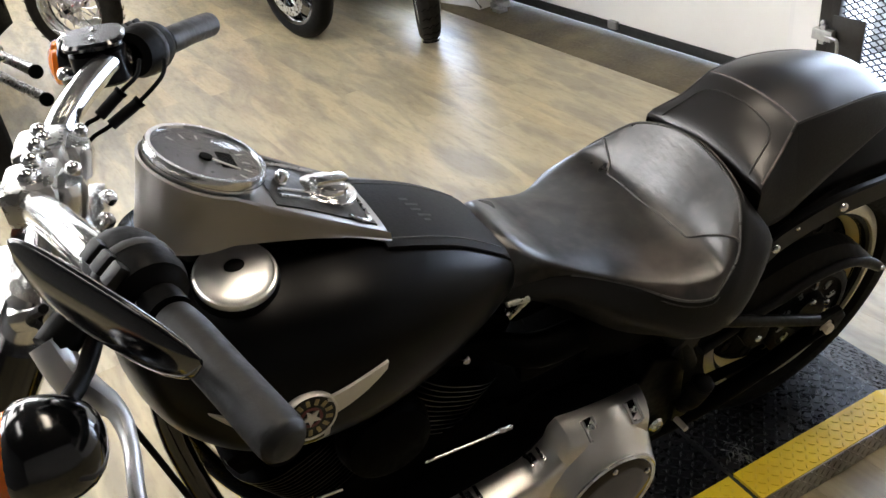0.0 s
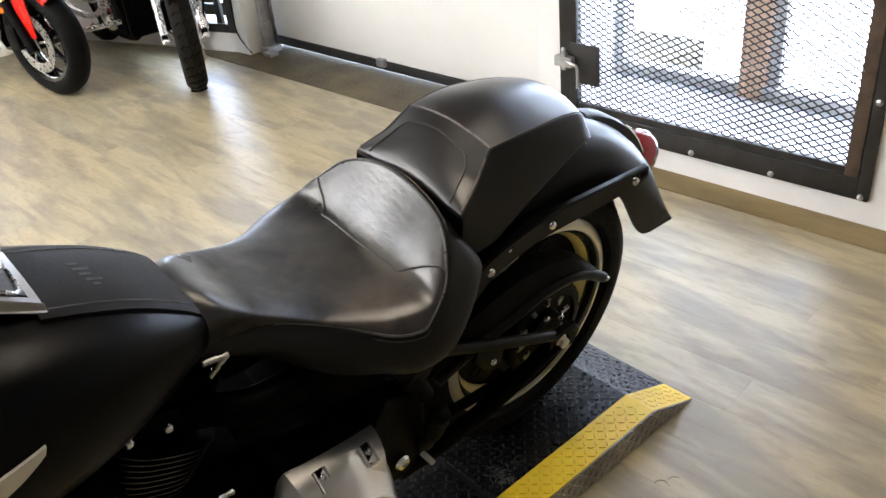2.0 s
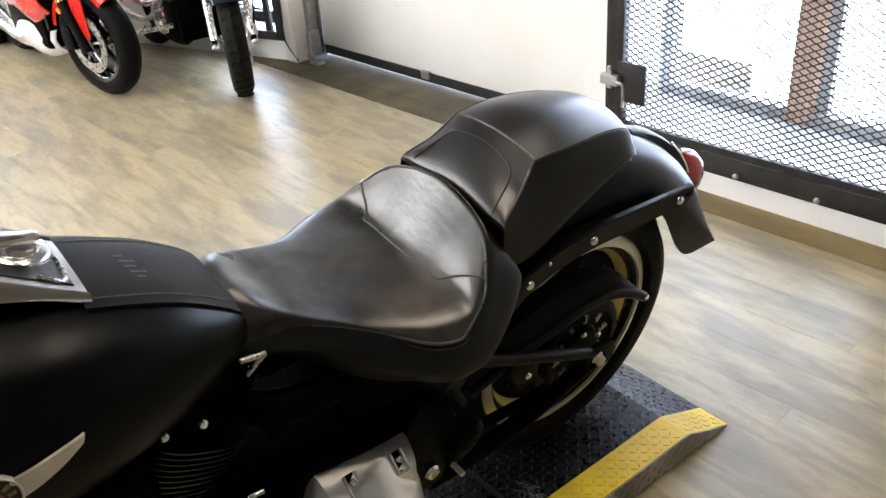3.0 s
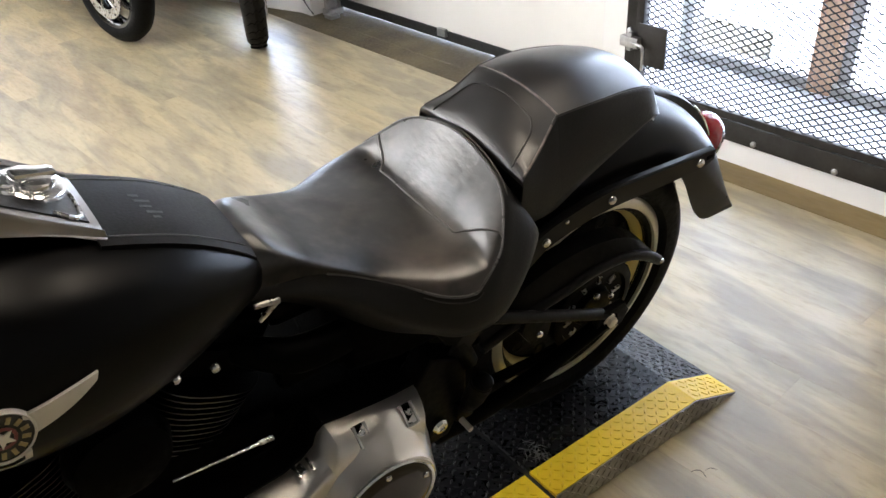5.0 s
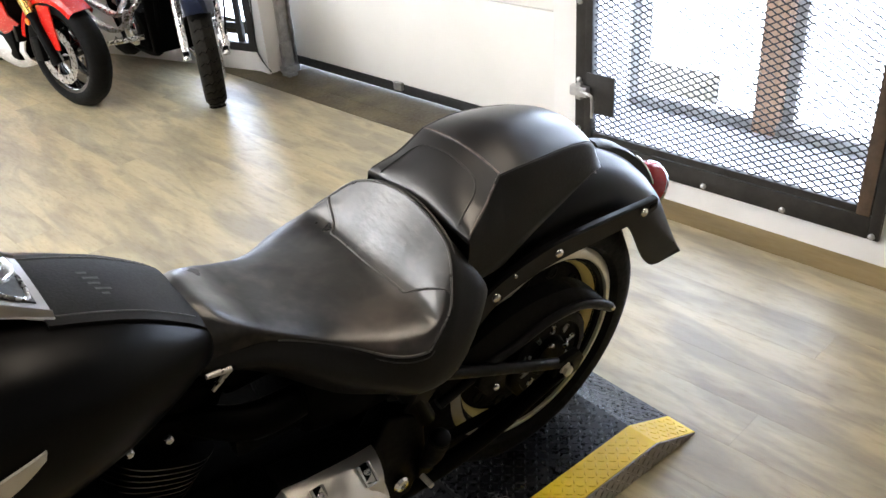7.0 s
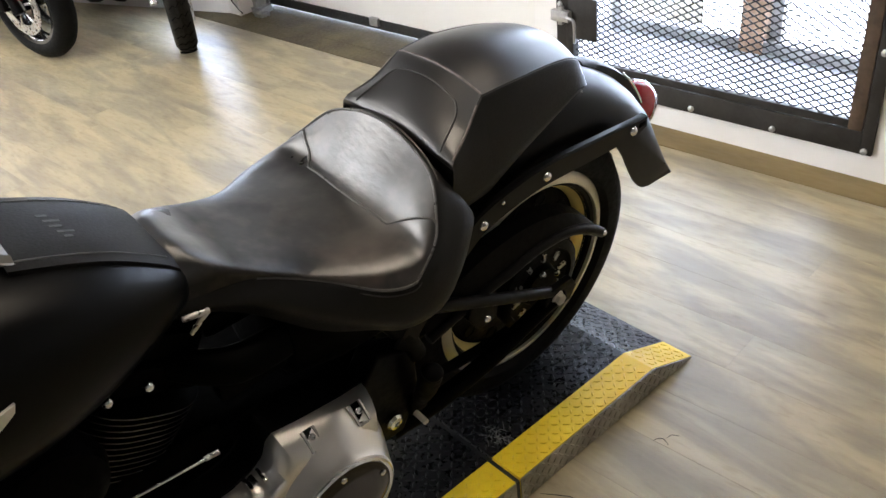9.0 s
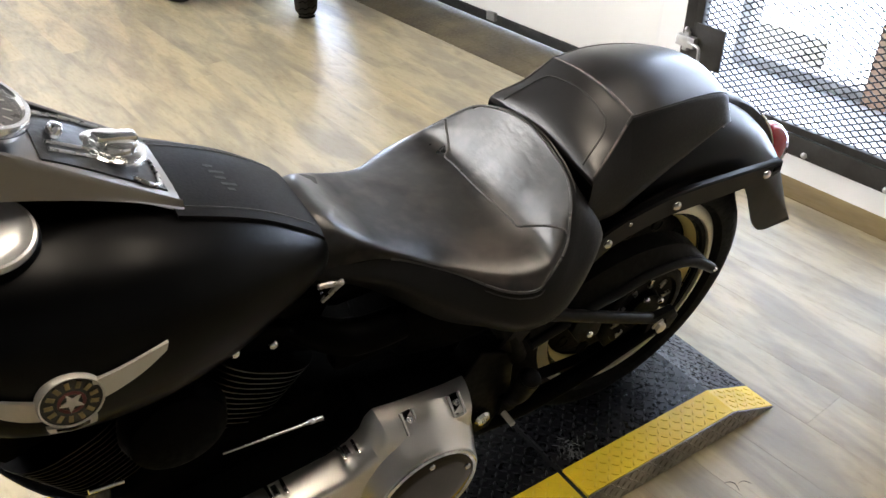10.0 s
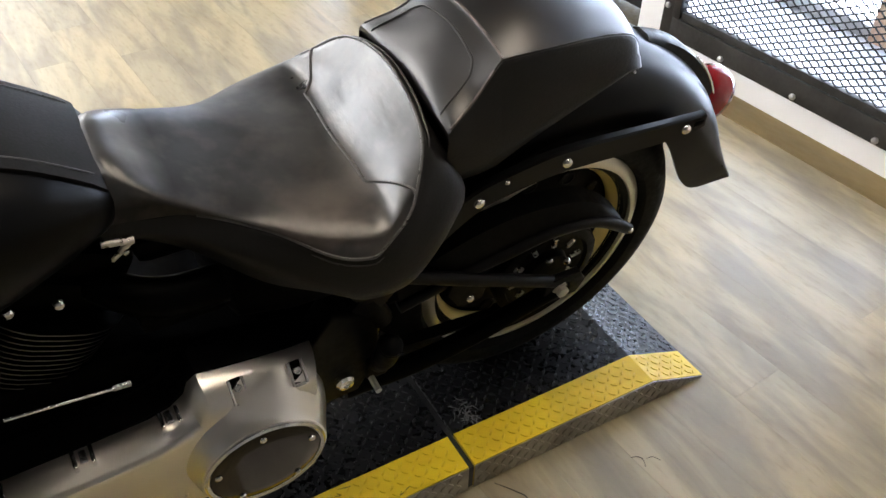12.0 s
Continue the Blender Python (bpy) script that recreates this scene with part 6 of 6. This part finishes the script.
def wheel_parts(th, cx, r, hw, rim, disc_side=(), spokes=5, rim_mat="gloss", grooves=False):
    c = Matrix.Translation((cx, 0, r)) @ ALONG_Y
    rr = r * rim
    wh = part("wheel", revolve([(rr - 0.014, -hw * 0.8), (rr + 0.004, -hw * 0.85), (rr + 0.006, -hw * 0.75), (rr - 0.012, -hw * 0.5), (rr - 0.018, 0), (rr - 0.012, hw * 0.5), (rr + 0.006, hw * 0.75), (rr + 0.004, hw * 0.85), (rr - 0.014, hw * 0.8)], c, 40), M[rim_mat], th)
    p = [(rr, -hw * 0.82), (rr + 0.25 * (r - rr), -hw), (rr + 0.6 * (r - rr), -hw * 0.96), (r - 0.012, -hw * 0.6), (r, 0)]
    part("tyre", revolve(p + [(a, -b) for a, b in p[:-1][::-1]], c, 48), M["tread" if grooves else "rubber"], wh)
    if grooves:
        for k in range(34):
            a0 = 360 / 34 * k
            pts = []
            for f, da in ((-0.75, 0), (-0.4, 3), (-0.15, 1), (0.15, 5), (0.4, 2), (0.75, 6)):
                a = radians(a0 + da)
                rad = r + 0.0004 - 0.014 * abs(f) ** 2.2
                pts.append((cx + rad * math.cos(a), f * hw, r + rad * math.sin(a)))
            part("tread_groove", tube(pts, 0.0026, 5, 1), M["engine"], wh)
    part("hub", revolve([(0.035, -hw), (0.04, 0), (0.035, hw), (0, hw)], c, 16), M[rim_mat], wh)
    for k in range(spokes):
        a = 2 * math.pi * k / spokes + 0.3
        u = Vector((math.cos(a), 0, math.sin(a)))
        v = Vector((math.cos(a + 0.16), 0, math.sin(a + 0.16)))
        o = Vector((cx, 0, r))
        part("spoke", tube([o + u * 0.03, o + u * (rr * 0.6), o + v * (rr - 0.012)], 0.011 if spokes < 12 else 0.004, 8, 2), M[rim_mat], wh)
    for s in disc_side:
        y = s * (hw + 0.012)
        ro = part("brake_rotor", revolve([(0.105, y - 0.0025), (0.155, y - 0.0025), (0.155, y + 0.0025), (0.105, y + 0.0025), (0.105, y - 0.0025)], Matrix.Translation((cx, 0, r)) @ Matrix.Rotation(radians(-90), 4, "X"), 40), M["rotor"], wh)
        for k in range(18):
            a = radians(20 * k)
            rad = 0.12 + 0.022 * (k % 2)
            part("rotor_hole", revolve([(0.007, 0), (0.007, 0.0006), (0, 0.0008)], Matrix.Translation((cx + rad * math.cos(a), y + s * 0.0026, r + rad * math.sin(a))) @ Matrix.Rotation(radians(-90 * s), 4, "X"), 8), M["seal"], ro)
        for k in range(6):
            a = radians(60 * k + 10)
            part("rotor_arm", tube([(cx + 0.05 * math.cos(a), y, r + 0.05 * math.sin(a)), (cx + 0.108 * math.cos(a), y, r + 0.108 * math.sin(a))], 0.007, 6, 1), M["rotor"], ro)
    return wh


def fender_arc(cx, cz, r, hw, a0, a1, th=0.004):
    rings = []
    for a in np.linspace(radians(a0), radians(a1), 16):
        prof = [(hw, r - 0.045), (hw * 0.98, r - 0.02), (hw * 0.75, r - 0.004), (0, r)]
        prof = prof + [(-y, q) for y, q in prof[:-1][::-1]]
        rings.append([(cx + q * math.cos(a), y, cz + q * math.sin(a)) for y, q in prof] + [(cx + (q - th) * math.cos(a), y * 0.96, cz + (q - th) * math.sin(a)) for y, q in prof[::-1]])
    return loft(rings)


def cruiser(m, label, paint):
    th = thing("parked_motorcycle", m, label, "motorcycle", "motorcycles parked along the wall")
    wheel_parts(th, 0, 0.30, 0.056, 0.66, (1,), 14, "chrome", grooves=True)
    wheel_parts(th, -1.36, 0.30, 0.070, 0.66, (), 10, "gloss")
    part("front_fender", fender_arc(0, 0.30, 0.335, 0.078, 160, 45), M[paint], th)
    part("rear_fender", fender_arc(-1.36, 0.30, 0.345, 0.088, 150, 5), M[paint], th)
    up = Vector((-0.50, 0, 0.866))
    for s in (-1, 1):
        a = Vector((0.0, s * 0.100, 0.29))
        lg = part("fork_slider", tube([a - up * 0.03, a + up * 0.40], 0.0205, 16, 1), M["steel"], th)
        part("fork_tube", tube([a + up * 0.38, a + up * 0.78], 0.0165, 14, 1), M["chrome"], lg)
        part("axle_clamp", boxes(((-0.024, s * 0.10 - 0.015, 0.268), (0.024, s * 0.10 + 0.015, 0.308)), bevel=0.006), M["black"], lg)
        part("foot_peg", tube([(-0.52, s * 0.14, 0.30), (-0.52, s * 0.34, 0.305)], 0.014, 10, 1), M["steel"], th)
        part("frame_tube", tube([(-0.36, s * 0.05, 0.80), (-0.42, s * 0.08, 0.35), (-0.50, s * 0.09, 0.20), (-1.0, s * 0.10, 0.20), (-1.2, s * 0.10, 0.42)], 0.016, 10, 4), M["engine"], th)
        part("turn_signal", revolve([(0.0, -0.03), (0.03, -0.02), (0.034, 0.0), (0.028, 0.014), (0, 0.02)], Matrix.Translation((-0.28, s * 0.22, 0.82)) @ Matrix.Rotation(radians(90), 4, "Y"), 16), M["amber"], th)
        part("mirror", revolve([(0.0, -0.01), (0.05, -0.006), (0.052, 0.006), (0, 0.008)], Matrix.Translation((-0.45, s * 0.40, 1.22)) @ Matrix.Rotation(radians(90), 4, "Y"), 18), M["chrome"], th)
    part("lower_clamp", boxes(((-0.33, -0.13, 0.72), (-0.24, 0.13, 0.76)), bevel=0.01), M["chrome"], th)
    hl = part("headlight", revolve([(0, -0.09), (0.06, -0.08), (0.085, -0.02), (0.088, 0.02), (0.08, 0.035), (0.04, 0.045), (0, 0.048)], Matrix.Translation((-0.20, 0, 0.86)) @ Matrix.Rotation(radians(90), 4, "Y"), 24), M["chrome"], th)
    part("handlebar", tube([(-0.62, -0.40, 1.04), (-0.48, -0.28, 1.06), (-0.38, -0.10, 1.02), (-0.38, 0.10, 1.02), (-0.48, 0.28, 1.06), (-0.62, 0.40, 1.04)], 0.013, 10, 4), M["chrome"], th)
    part("tank", loft([oval(x, w, zt, zs, zb) for x, w, zt, zs, zb in table([(-0.36, 0.06, 0.90, 0.84, 0.79), (-0.42, 0.12, 0.95, 0.84, 0.75), (-0.58, 0.15, 0.96, 0.83, 0.73), (-0.76, 0.12, 0.88, 0.80, 0.73), (-0.84, 0.05, 0.82, 0.78, 0.75)], 4)]), M[paint], th)
    part("seat", loft([oval(x, w, zt, zs, zb, 3) for x, w, zt, zs, zb in table([(-0.80, 0.08, 0.78, 0.74, 0.68), (-0.95, 0.14, 0.72, 0.68, 0.62), (-1.12, 0.15, 0.73, 0.68, 0.62), (-1.2, 0.11, 0.79, 0.74, 0.68), (-1.42, 0.09, 0.78, 0.74, 0.68)], 4)]), M["leather"], th)
    part("crankcase", plate([(-0.50, 0.22), (-0.95, 0.20), (-1.0, 0.32), (-0.92, 0.42), (-0.56, 0.42), (-0.48, 0.34)], -0.13, 0.13, 0.02), M["engine"], th)
    for s in (-1, 1):
        part("engine_cover", revolve([(0.10, 0), (0.10, 0.02), (0.085, 0.035), (0.04, 0.042), (0, 0.042)], Matrix.Translation((-0.70, s * 0.128, 0.32)) @ Matrix.Rotation(radians(-90 * s), 4, "X"), 24), M["chrome"], th)
    for lean, x in ((24, -0.60), (-24, -0.78)):
        ax = Matrix.Translation((x, 0, 0.40)) @ Matrix.Rotation(radians(lean), 4, "Y")
        cy = part("cylinder", revolve([(0.055, 0), (0.055, 0.24), (0, 0.24)], ax, 18), M["engine"], th)
        for k in range(9):
            part("fin", revolve([(0.05, 0.02 + 0.02 * k), (0.085, 0.02 + 0.02 * k), (0.085, 0.026 + 0.02 * k), (0.05, 0.026 + 0.02 * k)], ax, 20), M["steel"], cy)
        part("head_cover", revolve([(0.075, 0.21), (0.075, 0.25), (0.05, 0.28), (0, 0.285)], ax, 20), M["chrome"], cy)
    part("radiator", boxes(((-0.46, -0.13, 0.22), (-0.41, 0.13, 0.70)), bevel=0.012), M["engine"], th)
    for k in range(2):
        zt = 0.30 + 0.12 * k
        ex = part("exhaust", tube([(-0.54 - 0.18 * k, -0.08, 0.52), (-0.56 - 0.16 * k, -0.16, 0.44), (-0.72, -0.20, 0.32 + 0.08 * k), (-1.0, -0.225, zt), (-1.62, -0.25, zt + 0.05)], [0.015, 0.015, 0.016, 0.022, 0.025], 16, 5), M["steel"], th)
        part("exhaust_mouth", revolve([(0.0290, -0.006), (0.0290, 0.004), (0.0255, 0.005), (0.0245, 0.003), (0, 0.003)], Matrix.Translation((-1.625, -0.25, zt + 0.05)) @ Matrix.Rotation(radians(-85), 4, "Y"), 18), M["engine"], ex)
    part("air_cleaner", revolve([(0.075, 0), (0.075, 0.04), (0.06, 0.055), (0, 0.058)], Matrix.Translation((-0.69, -0.10, 0.58)) @ Matrix.Rotation(radians(90), 4, "X"), 24), M["chrome"], th)
    part("brake_hose", tube([(-0.02, 0.11, 0.33), (-0.08, 0.14, 0.55), (-0.25, 0.12, 0.80)], 0.006, 8, 4), M["rubber"], th)
    part("brake_caliper", boxes(((-0.15, 0.085, 0.27), (-0.08, 0.13, 0.36)), bevel=0.012), M["steel"], th)
    part("side_stand", tube([(-0.80, 0.13, 0.20), (-0.74, 0.24, 0.02)], 0.012, 8, 1), M["chrome"], th)
    part("tail_light", revolve([(0.03, 0), (0.034, 0.02), (0.02, 0.035), (0, 0.038)], Matrix.Translation((-1.70, 0, 0.47)) @ Matrix.Rotation(radians(-90), 4, "Y"), 18), M["red"], th)
    part("signal_bar", tube([(-1.62, -0.16, 0.55), (-1.62, 0.16, 0.55)], 0.008, 8, 1), M["chrome"], th)
    return th


def steer(th, names, deg):
    """Turns the front wheel and what goes with it."""
    m = Matrix.Rotation(radians(deg), 4, "Z")
    for ob in th.children:
        nm = ob.name.split(".")[0]
        if nm in names or (nm == "wheel" and ob.data.vertices[0].co.x > -0.6):
            ob.matrix_basis = m


FORK = ("front_fender", "fork_slider", "fork_leg", "lower_clamp", "brake_caliper", "brake_hose", "fender_stay", "reflector")


def heading(x, y, deg, lean=0.0):
    return Matrix.Translation((x, y, 0.001)) @ Matrix.Rotation(radians(deg), 4, "Z") @ Matrix.Rotation(radians(lean), 4, "X")


def sport(m):
    th = thing("sport_motorcycle", m, "red, white and blue faired sport motorcycle on its stand", "motorcycle", "motorcycles parked along the wall")
    wheel_parts(th, 0, 0.298, 0.060, 0.70, (-1, 1), 6, "gloss")
    wheel_parts(th, -1.40, 0.312, 0.088, 0.68, (-1,), 6, "gloss")
    part("front_fender", fender_arc(0, 0.298, 0.322, 0.072, 165, 48), M["racered"], th)
    up = Vector((-0.42, 0, 0.907))
    for s in (-1, 1):
        a = Vector((0.0, s * 0.095, 0.298))
        lg = part("fork_leg", tube([a - up * 0.04, a + up * 0.26], 0.025, 14, 1), M["black"], th)
        part("fork_tube", tube([a + up * 0.24, a + up * 0.60], 0.028, 14, 1), M["gold"], lg)
        part("fender_stay", boxes(((-0.06, s * 0.078 - 0.004, 0.33), (0.05, s * 0.078 + 0.004, 0.56)), bevel=0.003), M["racered"], th)
        part("brake_caliper", boxes(((-0.16, s * 0.085 - 0.022, 0.26), (-0.09, s * 0.085 + 0.022, 0.39)), bevel=0.014), M["black"], th)
        part("reflector", revolve([(0.018, 0), (0.018, 0.006), (0, 0.007)], Matrix.Translation((-0.10, s * 0.122, 0.48)) @ Matrix.Rotation(radians(-90 * s), 4, "X"), 14), M["amber"], th)
        # side fairing in bands
        for nm, mt, rows in (
            ("belly_fairing", "racewhite", ((-0.30, 0.13, 0.36, 0.20), (-0.50, 0.17, 0.40, 0.15), (-0.80, 0.17, 0.38, 0.14), (-1.02, 0.14, 0.32, 0.16))),
            ("side_fairing", "racered", ((-0.24, 0.19, 0.72, 0.44), (-0.42, 0.225, 0.70, 0.37), (-0.62, 0.225, 0.66, 0.41), (-0.82, 0.20, 0.56, 0.39))),
            ("upper_fairing", "raceblue", ((-0.02, 0.14, 0.90, 0.74), (-0.22, 0.20, 0.92, 0.725), (-0.42, 0.225, 0.90, 0.705), (-0.66, 0.22, 0.82, 0.665))),
            ("fairing_stripe", "racewhite", ((-0.08, 0.196, 0.755, 0.72), (-0.25, 0.222, 0.74, 0.70), (-0.45, 0.238, 0.725, 0.685), (-0.68, 0.235, 0.69, 0.645)))):
            rings = []
            for x, y, zt, zb in table(rows, 4):
                zm = (zt + zb) / 2
                o = [(y - 0.02, zt), (y, zm + (zt - zm) * 0.5), (y + 0.012, zm), (y - 0.004, zm - (zm - zb) * 0.6), (y - 0.045, zb)]
                rings.append([(x, s * a, z) for a, z in o] + [(x, s * (a - 0.008), z) for a, z in o[::-1]])
            part(nm, loft(rings), M[mt], th)
        part("mirror", revolve([(0.0, -0.02), (0.05, -0.01), (0.055, 0.01), (0, 0.014)], Matrix.Translation((-0.10, s * 0.36, 1.12)) @ Matrix.Rotation(radians(90), 4, "Y"), 16), M["black"], th)
        part("clip_on", tube([(-0.28, s * 0.10, 0.92), (-0.34, s * 0.33, 0.90)], 0.016, 10, 1), M["black"], th)
        part("headlamp", revolve([(0.05, 0), (0.04, 0.02), (0, 0.025)], Matrix.Translation((0.05, s * 0.09, 0.80)) @ Matrix.Rotation(radians(75), 4, "Y"), 16), M["steel"], th)
    part("nose", loft([oval(x, w, zt, zs, zb) for x, w, zt, zs, zb in table([(0.12, 0.03, 0.82, 0.79, 0.76), (0.06, 0.11, 0.88, 0.80, 0.72), (-0.06, 0.16, 0.98, 0.84, 0.70), (-0.20, 0.17, 1.04, 0.86, 0.72)], 4)]), M["racewhite"], th)
    ws = part("windscreen", loft([oval(x, w, zt, zs, zb) for x, w, zt, zs, zb in ((0.0, 0.08, 0.98, 0.95, 0.93), (-0.12, 0.12, 1.12, 1.02, 0.95), (-0.22, 0.13, 1.18, 1.08, 1.0))]), M["gloss"], th)
    part("engine", boxes(((-0.95, -0.17, 0.22), (-0.34, 0.17, 0.62)), bevel=0.03), M["engine"], th)
    part("radiator", boxes(((-0.32, -0.16, 0.34), (-0.27, 0.16, 0.68)), bevel=0.006), M["black"], th)
    part("tank", loft([oval(x, w, zt, zs, zb) for x, w, zt, zs, zb in table([(-0.38, 0.10, 0.90, 0.82, 0.74), (-0.50, 0.17, 0.98, 0.84, 0.72), (-0.72, 0.17, 0.96, 0.82, 0.70), (-0.88, 0.10, 0.82, 0.76, 0.70)], 4)]), M["racered"], th)
    part("seat", loft([oval(x, w, zt, zs, zb, 3) for x, w, zt, zs, zb in ((-0.86, 0.09, 0.80, 0.77, 0.72), (-1.05, 0.15, 0.82, 0.78, 0.72), (-1.22, 0.12, 0.86, 0.82, 0.76))]), M["vinyl"], th)
    part("tail", loft([oval(x, w, zt, zs, zb) for x, w, zt, zs, zb in ((-1.18, 0.14, 0.92, 0.84, 0.74), (-1.40, 0.10, 0.98, 0.90, 0.82), (-1.62, 0.04, 1.0, 0.95, 0.90))]), M["raceblue"], th)
    part("swingarm", boxes(((-1.42, -0.14, 0.29), (-0.90, -0.10, 0.37)), ((-1.42, 0.10, 0.29), (-0.90, 0.14, 0.37)), bevel=0.01), M["steel"], th)
    part("exhaust", tube([(-0.5, -0.1, 0.2), (-0.95, -0.16, 0.22), (-1.45, -0.22, 0.42)], [0.03, 0.04, 0.06], 14, 4), M["steel"], th)
    part("side_stand", tube([(-0.85, 0.14, 0.24), (-0.78, 0.28, 0.015)], 0.012, 8, 1), M["black"], th)
    return th


black_bike = cruiser(heading(0.700, 3.005, -93), "black and chrome cruiser motorcycle parked facing the room", "navy")
steer(black_bike, FORK, -19)
race = sport(heading(0.205, 3.60, -87))
steer(race, FORK, 13)
for x, y, deg in ((0.03, 5.35, -84), (-0.90, 4.30, -22), (-1.75, 4.21, 100)):
    copy_thing(black_bike, heading(x, y, deg))

# ---- floor planks ----
PW, PLN = 0.152, 1.22
bm = boxes(((0.00015, 0.00015, -0.005), (PW - 0.00015, PLN - 0.00015, 0.0)), bevel=0.0004)
me = bpy.data.meshes.new("plank")
bm.to_mesh(me)
bm.free()
me.materials.append(M["plank"])
rnd = random.Random(4)
for i in range(33):
    x = 1.298 - PW * (i + 1)
    y = Y0 + rnd.uniform(-1.0, 0)
    while y < Y1:
        lo, hi = max(y, Y0), min(y + PLN, Y1)
        if hi - lo > 0.02:
            pk = new("plank", me)
            pk.parent = floor
            pk.location = (x, lo, 0)
            pk.scale = (1, (hi - lo) / PLN, 1)
        y += PLN


# ---- wear on the floor and the platform ----
def strip(pts, w, z, bm=None):
    """A thin flat line through the points."""
    path = spline([(x, y, 0) for x, y in pts], 6)
    bm = bm or bmesh.new()
    rows = []
    for i, q in enumerate(path):
        t = (path[min(i + 1, len(path) - 1)] - path[max(i - 1, 0)]).normalized()
        s = Vector((-t.y, t.x, 0)) * w * (0.35 + 0.65 * math.sin(math.pi * (i + 0.3) / len(path))) * rnd.uniform(0.6, 1.2)
        rows.append([(q.x - s.x, q.y - s.y, z), (q.x + s.x, q.y + s.y, z), (q.x + s.x, q.y + s.y, z + 0.0006), (q.x - s.x, q.y - s.y, z + 0.0006)])
    return loft(rows, bm=bm)


M["crackline"] = mat("dark floor crack", (0.035, 0.026, 0.018), 0.8)
M["scuff"] = mat("pale scratched metal", (0.20, 0.20, 0.195), 0.5, 0.2)
inv = ROOM.inverted()
for pts, w in ((((-0.171, -0.235), (-0.146, -0.269), (-0.133, -0.296), (-0.149, -0.344), (-0.167, -0.389), (-0.166, -0.433), (-0.180, -0.490), (-0.176, -0.56)), 0.0016),
               (((0.108, -0.318), (0.121, -0.322), (0.127, -0.333), (0.120, -0.350)), 0.0010), (((0.135, -0.335), (0.150, -0.338), (0.158, -0.352)), 0.0008),
               (((-0.006, -0.472), (-0.011, -0.483), (-0.016, -0.500)), 0.0012), (((-0.30, -0.46), (-0.27, -0.50), (-0.245, -0.50)), 0.0008)):
    ck = part("crack", strip(pts, w, 0.0004), M["crackline"], floor, smooth=False)
    ck.matrix_basis = inv
bm = bmesh.new()
for k in range(46):
    cx, cy = rnd.gauss(-0.165, 0.012), rnd.gauss(-0.11, 0.018)
    if cy < IN + 0.004 or cx < -0.205:
        continue
    q, ln_ = rnd.uniform(0, math.pi), rnd.uniform(0.006, 0.026)
    dx, dy = math.cos(q) * ln_ / 2, math.sin(q) * ln_ / 2
    strip(((cx - dx, cy - dy), (cx + rnd.gauss(0, 0.002), cy + rnd.gauss(0, 0.002)), (cx + dx, cy + dy)), rnd.uniform(0.0005, 0.0012), PH + 0.0028, bm)
part("scuff", bm, M["scuff"], bpy.data.objects["ramp_platform"], "pale scratches worn into the tread", smooth=False, kind="stuff")
bm = bmesh.new()
for k in range(8):
    cx, cy = rnd.uniform(-0.75, -0.25), rnd.uniform(PL + 0.01, IN - 0.01)
    strip(((cx, cy), (cx + rnd.gauss(0, 0.006), cy + rnd.gauss(0, 0.004)), (cx + rnd.gauss(0, 0.012), cy + rnd.gauss(0, 0.006))), 0.0007, PH + 0.0006, bm)
part("scuff", bm, M["crackline"], bpy.data.objects["platform"], "dark scuffs on the yellow edge", smooth=False, kind="stuff")
